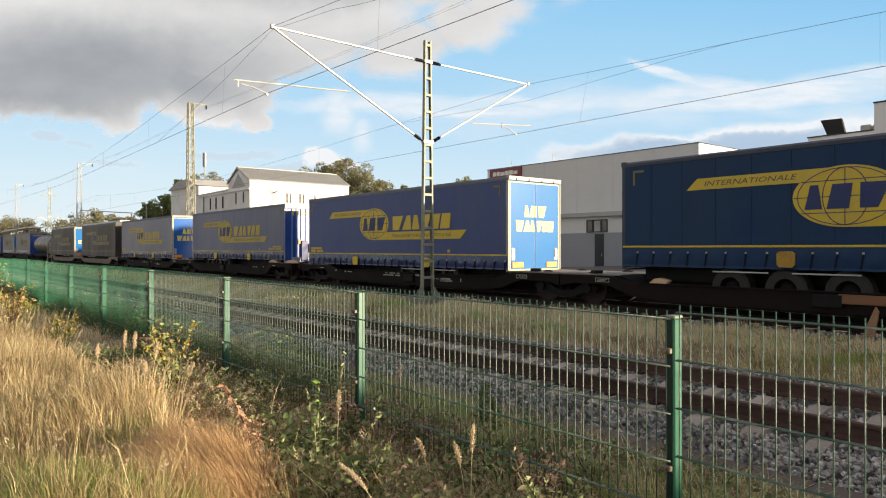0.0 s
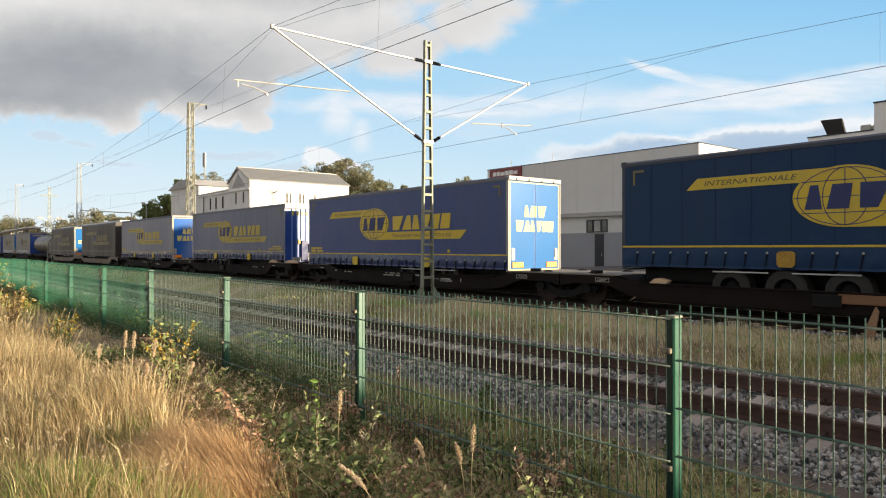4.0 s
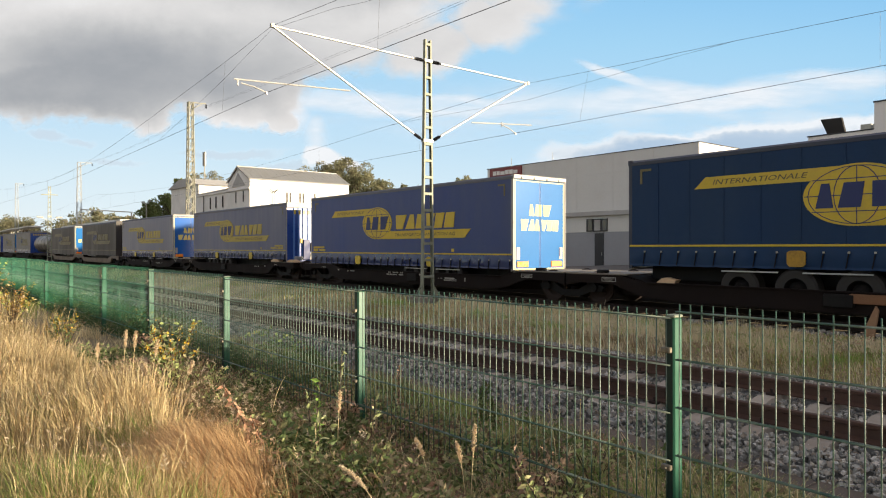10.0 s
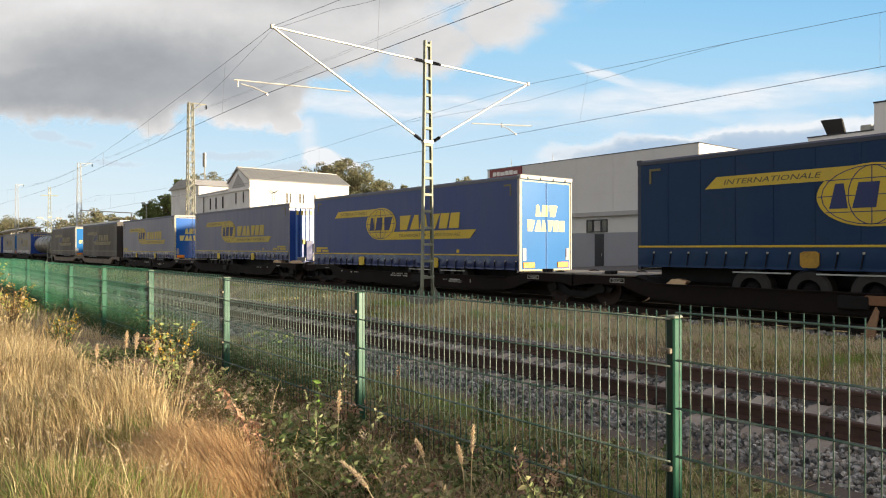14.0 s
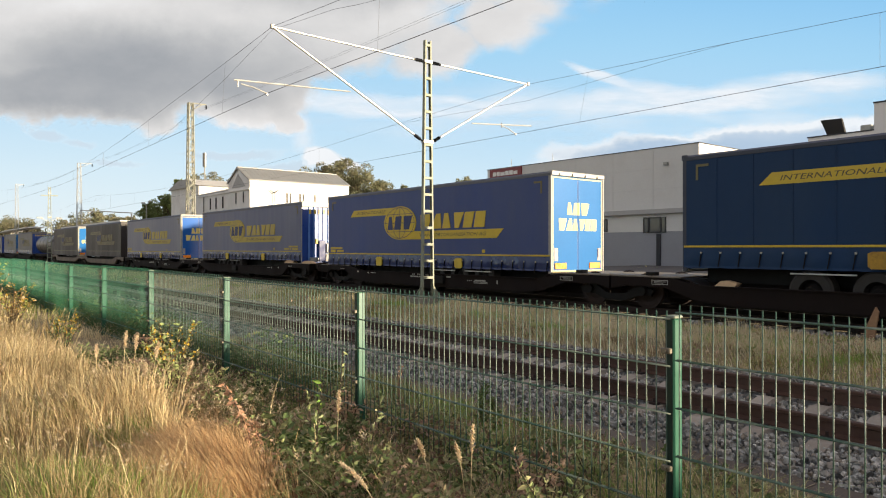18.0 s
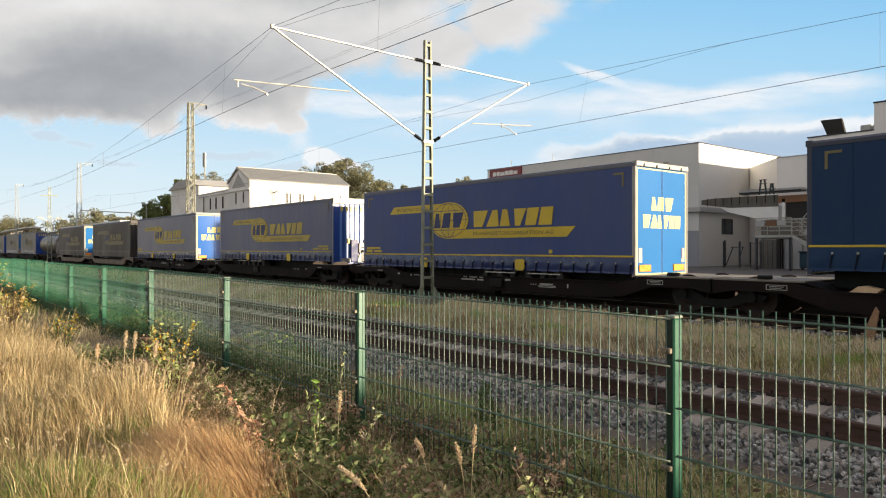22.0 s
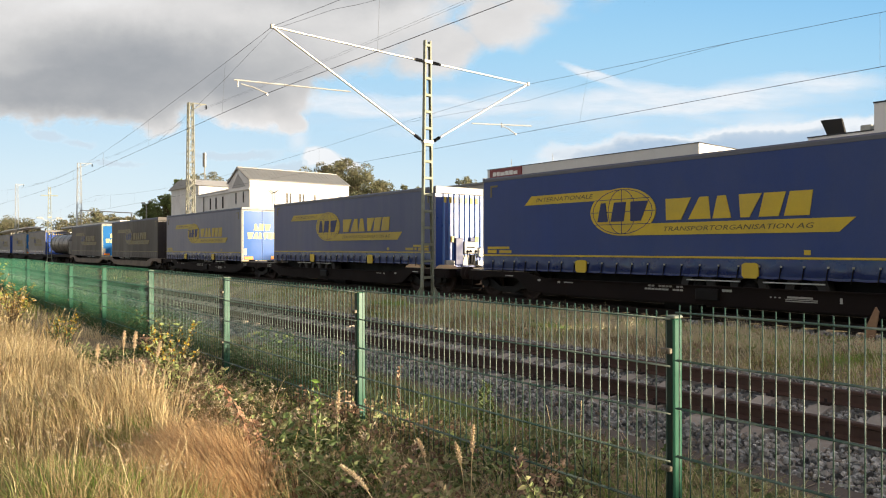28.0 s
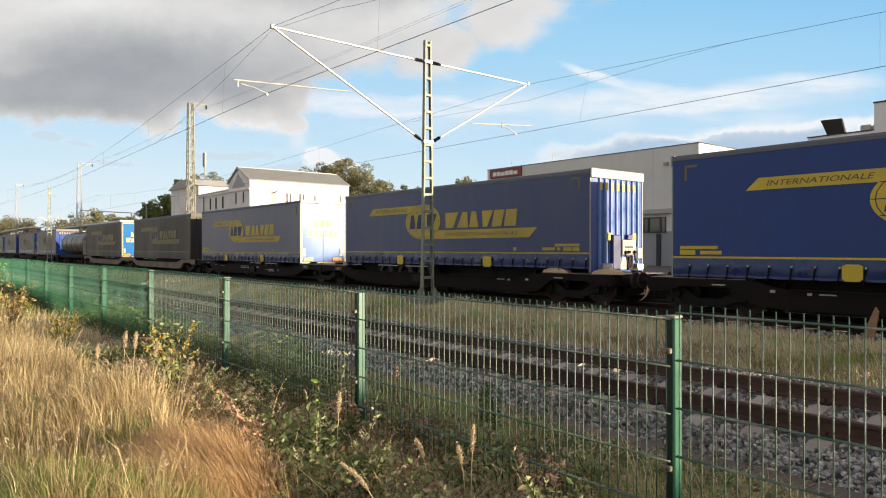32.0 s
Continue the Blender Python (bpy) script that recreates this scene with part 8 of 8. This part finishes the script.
def warped(nt, uv, amount, scale, detail=6, off=(0, 0, 0)):
    """The sky's map, torn by turbulence, so that cloud edges billow."""
    mp = nt.nodes.new("ShaderNodeMapping")
    mp.inputs["Location"].default_value = off
    nt.links.new(uv, mp.inputs[0])
    nz = nt.nodes.new("ShaderNodeTexNoise")
    nz.inputs["Scale"].default_value, nz.inputs["Detail"].default_value, nz.inputs["Roughness"].default_value = scale, detail, 0.6
    nt.links.new(mp.outputs[0], nz.inputs["Vector"])
    sb = nt.nodes.new("ShaderNodeVectorMath")
    sb.operation = "SUBTRACT"
    nt.links.new(nz.outputs["Color"], sb.inputs[0])
    sb.inputs[1].default_value = (0.5, 0.5, 0.5)
    ma = nt.nodes.new("ShaderNodeVectorMath")
    ma.operation = "MULTIPLY_ADD"
    nt.links.new(sb.outputs[0], ma.inputs[0])
    ma.inputs[1].default_value = (amount, amount, 0)
    nt.links.new(uv, ma.inputs[2])
    return ma.outputs[0]


def lobe(nt, uv, cu, cv, ru, rv, turn=0.0):
    """1 at the middle of an ellipse, 0 at its rim, negative outside."""
    mp = nt.nodes.new("ShaderNodeMapping")
    mp.vector_type = "TEXTURE"
    mp.inputs["Location"].default_value = (cu, cv, 0)
    mp.inputs["Rotation"].default_value = (0, 0, radians(turn))
    mp.inputs["Scale"].default_value = (ru, rv, 1)
    nt.links.new(uv, mp.inputs[0])
    fl = nt.nodes.new("ShaderNodeVectorMath")
    fl.operation = "MULTIPLY"
    nt.links.new(mp.outputs[0], fl.inputs[0])
    fl.inputs[1].default_value = (1, 1, 0)
    ln = nt.nodes.new("ShaderNodeVectorMath")
    ln.operation = "LENGTH"
    nt.links.new(fl.outputs[0], ln.inputs[0])
    return math_node(nt, "SUBTRACT", 1.0, ln.outputs["Value"])


def lobes(nt, uv, rows):
    """The strongest of several lobes; each row: middle, radii, turn and weight."""
    best = None
    for cu, cv, ru, rv, turn, k in rows:
        e = lobe(nt, uv, cu, cv, ru, rv, turn)
        e = math_node(nt, "MULTIPLY", e, k) if k != 1 else e
        best = e if best is None else math_node(nt, "MAXIMUM", best, e)
    return best


def cumulus(nt, uv, u, v):
    """A broad grey cloud with billowing white lobes on its sunny side."""
    w = warped(nt, uv, 0.075, 7.0, 7)
    body = lobes(nt, w, [(-0.56, 0.31, 0.34, 0.135, 0, 1), (-0.34, 0.25, 0.12, 0.085, -12, 1), (-0.20, 0.34, 0.22, 0.095, 8, 1), (-0.06, 0.285, 0.085, 0.045, 10, 0.8), (0.035, 0.325, 0.085, 0.046, -8, 0.9),
                         (0.12, 0.37, 0.16, 0.05, 14, 0.8), (-0.275, 0.185, 0.035, 0.017, -10, 0.7), (-0.08, 0.42, 0.4, 0.10, 0, 1)])
    n1 = uv_noise(nt, uv, 9.0, 1.0, 1.4, 9, 0.62)
    n2 = uv_noise(nt, uv, 3.4, 1.0, 1.9, 7, 0.55, (3, 1, 0))
    f = math_node(nt, "ADD", body, math_node(nt, "MULTIPLY", math_node(nt, "SUBTRACT", n1, 0.5), 0.85))
    soft = smooth(nt, u, -0.30, -0.12, 0.16, 0.42)
    dens = math_node(nt, "DIVIDE", math_node(nt, "SUBTRACT", f, -0.02), soft, True)
    dens = math_node(nt, "MULTIPLY", smooth(nt, dens, 0.0, 1.0), 0.96)
    thin = smooth(nt, math_node(nt, "ADD", n2, math_node(nt, "MULTIPLY", u, -0.22)), 0.32, 0.50)
    dens = math_node(nt, "MULTIPLY", dens, math_node(nt, "MAXIMUM", thin, smooth(nt, u, -0.10, -0.30)))
    core = lobes(nt, w, [(-0.50, 0.265, 0.30, 0.085, -3, 1.0), (-0.60, 0.24, 0.26, 0.06, 0, 1.15), (-0.36, 0.235, 0.11, 0.05, -14, 0.9), (-0.13, 0.40, 0.20, 0.05, 4, 0.7)])
    tone = math_node(nt, "ADD", smooth(nt, core, -0.25, 0.75, 0.16, 0.92), math_node(nt, "MULTIPLY", math_node(nt, "SUBTRACT", n2, 0.48), 1.0))
    tone = math_node(nt, "ADD", tone, math_node(nt, "MULTIPLY", math_node(nt, "SUBTRACT", n1, 0.5), 0.22))
    tone = math_node(nt, "ADD", tone, smooth(nt, f, 0.0, 0.25, -0.20, 0.0))
    col = ramp(nt, tone, [(0.0, lin(242, 240, 239)), (0.25, lin(226, 223, 221)), (0.6, lin(196, 195, 195)), (1.0, lin(164, 166, 170))]).outputs[0]
    return dens, col


def cirrus(nt, uv, u, v):
    """Streaks of ice cloud, torn by the wind."""
    w = warped(nt, uv, 0.035, 6.0, 5, (4, 2, 0))
    n1 = uv_noise(nt, uv, 4.5, 1.0, 5.0, 9, 0.64, (1, 0, 0))
    n2 = uv_noise(nt, uv, 14.0, 1.0, 2.4, 6, 0.6, (6, 3, 0))
    band = lobes(nt, w, [(0.03, 0.208, 0.30, 0.020, 0, 1), (0.47, 0.222, 0.30, 0.028, 3, 1), (0.62, 0.245, 0.20, 0.022, 4, 0.8), (0.33, 0.250, 0.075, 0.009, -20, 1.1), (0.41, 0.236, 0.085, 0.016, -2, 1.0), (-0.15, 0.196, 0.034, 0.040, 20, 0.8), (-0.115, 0.165, 0.022, 0.03, 0, 0.6)])
    b = math_node(nt, "MULTIPLY", smooth(nt, math_node(nt, "ADD", band, math_node(nt, "MULTIPLY", math_node(nt, "SUBTRACT", n2, 0.5), 0.5)), -0.12, 0.6), smooth(nt, n1, 0.28, 0.62, 0.35, 0.92))
    veil = lobes(nt, w, [(0.20, 0.195, 0.45, 0.055, 0, 1), (0.50, 0.200, 0.35, 0.06, 2, 1)])
    vl = math_node(nt, "MULTIPLY", smooth(nt, veil, 0.0, 0.8, 0.0, 0.5), smooth(nt, n1, 0.34, 0.68))
    dens = math_node(nt, "MAXIMUM", b, vl)
    col = ramp(nt, n1, [(0.0, lin(238, 243, 249)), (1.0, lin(245, 247, 250))]).outputs[0]
    return dens, col


def low_bank(nt, uv, u, v):
    """A distant bank of cloud low in the east, one white puff and a few grey shreds."""
    w = warped(nt, uv, 0.045, 11.0, 7, (2, 4, 0))
    n3 = uv_noise(nt, uv, 12.0, 1.0, 1.6, 8, 0.6, (2, 4, 0))
    bank = lobes(nt, w, [(0.33, 0.142, 0.22, 0.030, 3, 1), (0.50, 0.160, 0.20, 0.034, 4, 1), (0.66, 0.165, 0.18, 0.036, 0, 1), (0.42, 0.12, 0.34, 0.045, 2, 1)])
    fb = math_node(nt, "ADD", bank, math_node(nt, "MULTIPLY", math_node(nt, "SUBTRACT", n3, 0.5), 0.8))
    d1 = smooth(nt, fb, 0.0, 0.30, 0.0, 0.85)
    puff = lobes(nt, w, [(-0.178, 0.134, 0.030, 0.017, 0, 1), (-0.150, 0.124, 0.035, 0.011, -8, 0.8)])
    d2 = smooth(nt, math_node(nt, "ADD", puff, math_node(nt, "MULTIPLY", math_node(nt, "SUBTRACT", n3, 0.5), 0.7)), 0.0, 0.35, 0.0, 0.92)
    shred = lobes(nt, w, [(-0.58, 0.160, 0.035, 0.009, -6, 1), (-0.53, 0.152, 0.03, 0.007, 0, 0.8), (-0.30, 0.138, 0.09, 0.009, 2, 0.9), (-0.22, 0.120, 0.08, 0.010, 4, 0.8), (-0.48, 0.125, 0.05, 0.006, 0, 0.6)])
    d3 = smooth(nt, math_node(nt, "ADD", shred, math_node(nt, "MULTIPLY", math_node(nt, "SUBTRACT", n3, 0.5), 0.6)), -0.05, 0.6, 0.0, 0.55)
    dens = math_node(nt, "MAXIMUM", math_node(nt, "MAXIMUM", d1, d2), d3)
    shade = math_node(nt, "ADD", smooth(nt, fb, 0.12, 0.6), math_node(nt, "MULTIPLY", smooth(nt, d3, 0.0, 0.4), 0.5))
    lit = lobes(nt, w, [(0.53, 0.186, 0.16, 0.016, 2, 1), (0.40, 0.176, 0.10, 0.012, 6, 0.9), (0.64, 0.175, 0.10, 0.02, 0, 0.8)])
    shade = math_node(nt, "SUBTRACT", shade, smooth(nt, lit, -0.1, 0.6, 0.0, 0.9))
    shade = math_node(nt, "MULTIPLY", shade, smooth(nt, d2, 0.2, 0.0))
    col = ramp(nt, math_node(nt, "ADD", shade, math_node(nt, "MULTIPLY", math_node(nt, "SUBTRACT", n3, 0.5), 0.3)), [(0.0, lin(247, 248, 250)), (0.45, lin(212, 221, 231)), (1.0, lin(176, 196, 219))]).outputs[0]
    return dens, col


def blue(nt, uv, u, v):
    """Clear air: pale at the horizon, deeper blue overhead and away from the sun."""
    n = uv_noise(nt, uv, 1.2, 1.0, 3.0, 3, 0.5, (7, 3, 0))
    h = math_node(nt, "ADD", math_node(nt, "MULTIPLY", v, 2.0), math_node(nt, "MULTIPLY", math_node(nt, "SUBTRACT", n, 0.5), 0.12))
    h = math_node(nt, "ADD", h, math_node(nt, "MULTIPLY", u, 0.10))
    col = ramp(nt, h, [(0.0, lin(232, 243, 247)), (0.16, lin(216, 237, 248)), (0.36, lin(188, 223, 247)), (0.6, lin(164, 213, 245)), (0.85, lin(138, 198, 242))]).outputs[0]
    one = math_node(nt, "ADD", math_node(nt, "MULTIPLY", v, 0.0), 1.0)
    return one, col


cloud_sheet("clear_sky", "clear blue air paling towards the horizon", 3800, blue)
LOW_CLOUD = cloud_sheet("grey_cumulus", "broad grey and white cumulus cloud drifting over blue sky", 3000, cumulus)
HIGH_CLOUD = cloud_sheet("thin_cirrus", "thin white cirrus streaks torn by the wind", 3400, cirrus)
cloud_sheet("low_cloud_bank", "low distant cloud bank with bright tops", 3600, low_bank)


# ---- movement ----
TRAVEL = [(0, 0.0), (9.1, 0.0), (9.2, 0.205), (9.5, 0.22), (10.5, 0.235), (12, 0.26), (13, 0.325), (13.5, 0.41), (14, 0.51), (14.5, 0.617), (15.5, 0.865), (16.5, 1.15), (17, 1.365), (17.5, 1.59), (18, 1.86), (18.5, 2.155), (19, 2.475),
          (19.5, 2.82), (20, 3.20), (20.5, 3.585), (21, 4.0), (21.5, 4.43), (22, 4.90), (22.5, 5.39), (23, 5.90), (23.5, 6.45), (24, 7.03), (24.5, 7.62), (25, 8.235), (25.5, 8.86), (26.5, 10.2), (27.5, 11.63), (28, 12.43),
          (28.5, 13.25), (29, 14.08), (29.5, 14.95), (30, 15.83), (30.5, 16.77), (31, 17.71), (31.5, 18.68), (32, 19.66)]


def motions():
    for ob, base in KEYED:
        walk(ob, [(t, Matrix.Translation((d, 0, 0)) @ base) for t, d in TRAVEL])
    ts = np.unique(np.concatenate([[0, 9.1, 9.2, 9.5], np.arange(10.5, 20, 0.5), np.arange(20, 32.01, 0.25)]))
    tt, dd = [r[0] for r in TRAVEL], [r[1] for r in TRAVEL]
    for ws, x, z in WHEELS:
        walk(ws, [(float(t), Matrix.Translation((x, 0, z)) @ Matrix.Rotation(float(np.interp(t, tt, dd)) / 0.46, 4, "Y")) for t in ts])
    for k, ob in enumerate(SWAY):
        base = ob.matrix_basis.copy()
        rs = random.Random(700 + k)
        amp = rs.uniform(1.0, 2.6)
        walk(ob, [(t, base @ pose(0, 0, 0, amp * 0.4 * math.sin(1.7 * t + k), amp * math.sin(1.1 * t + k * 1.3) + 0.5 * amp * math.sin(2.9 * t + k), 0)) for t in [0.8 * j for j in range(41)]])
    drift = lambda deg: Matrix.Translation(EYE) @ Matrix.Rotation(radians(deg), 4, "Z")
    walk(LOW_CLOUD, [(0, drift(0)), (9.1, drift(-0.35)), (9.2, drift(-2.0)), (32, drift(-2.8))])
    walk(HIGH_CLOUD, [(0, drift(0)), (9.1, drift(0.8)), (9.2, drift(3.6)), (32, drift(5.2))])


motions()
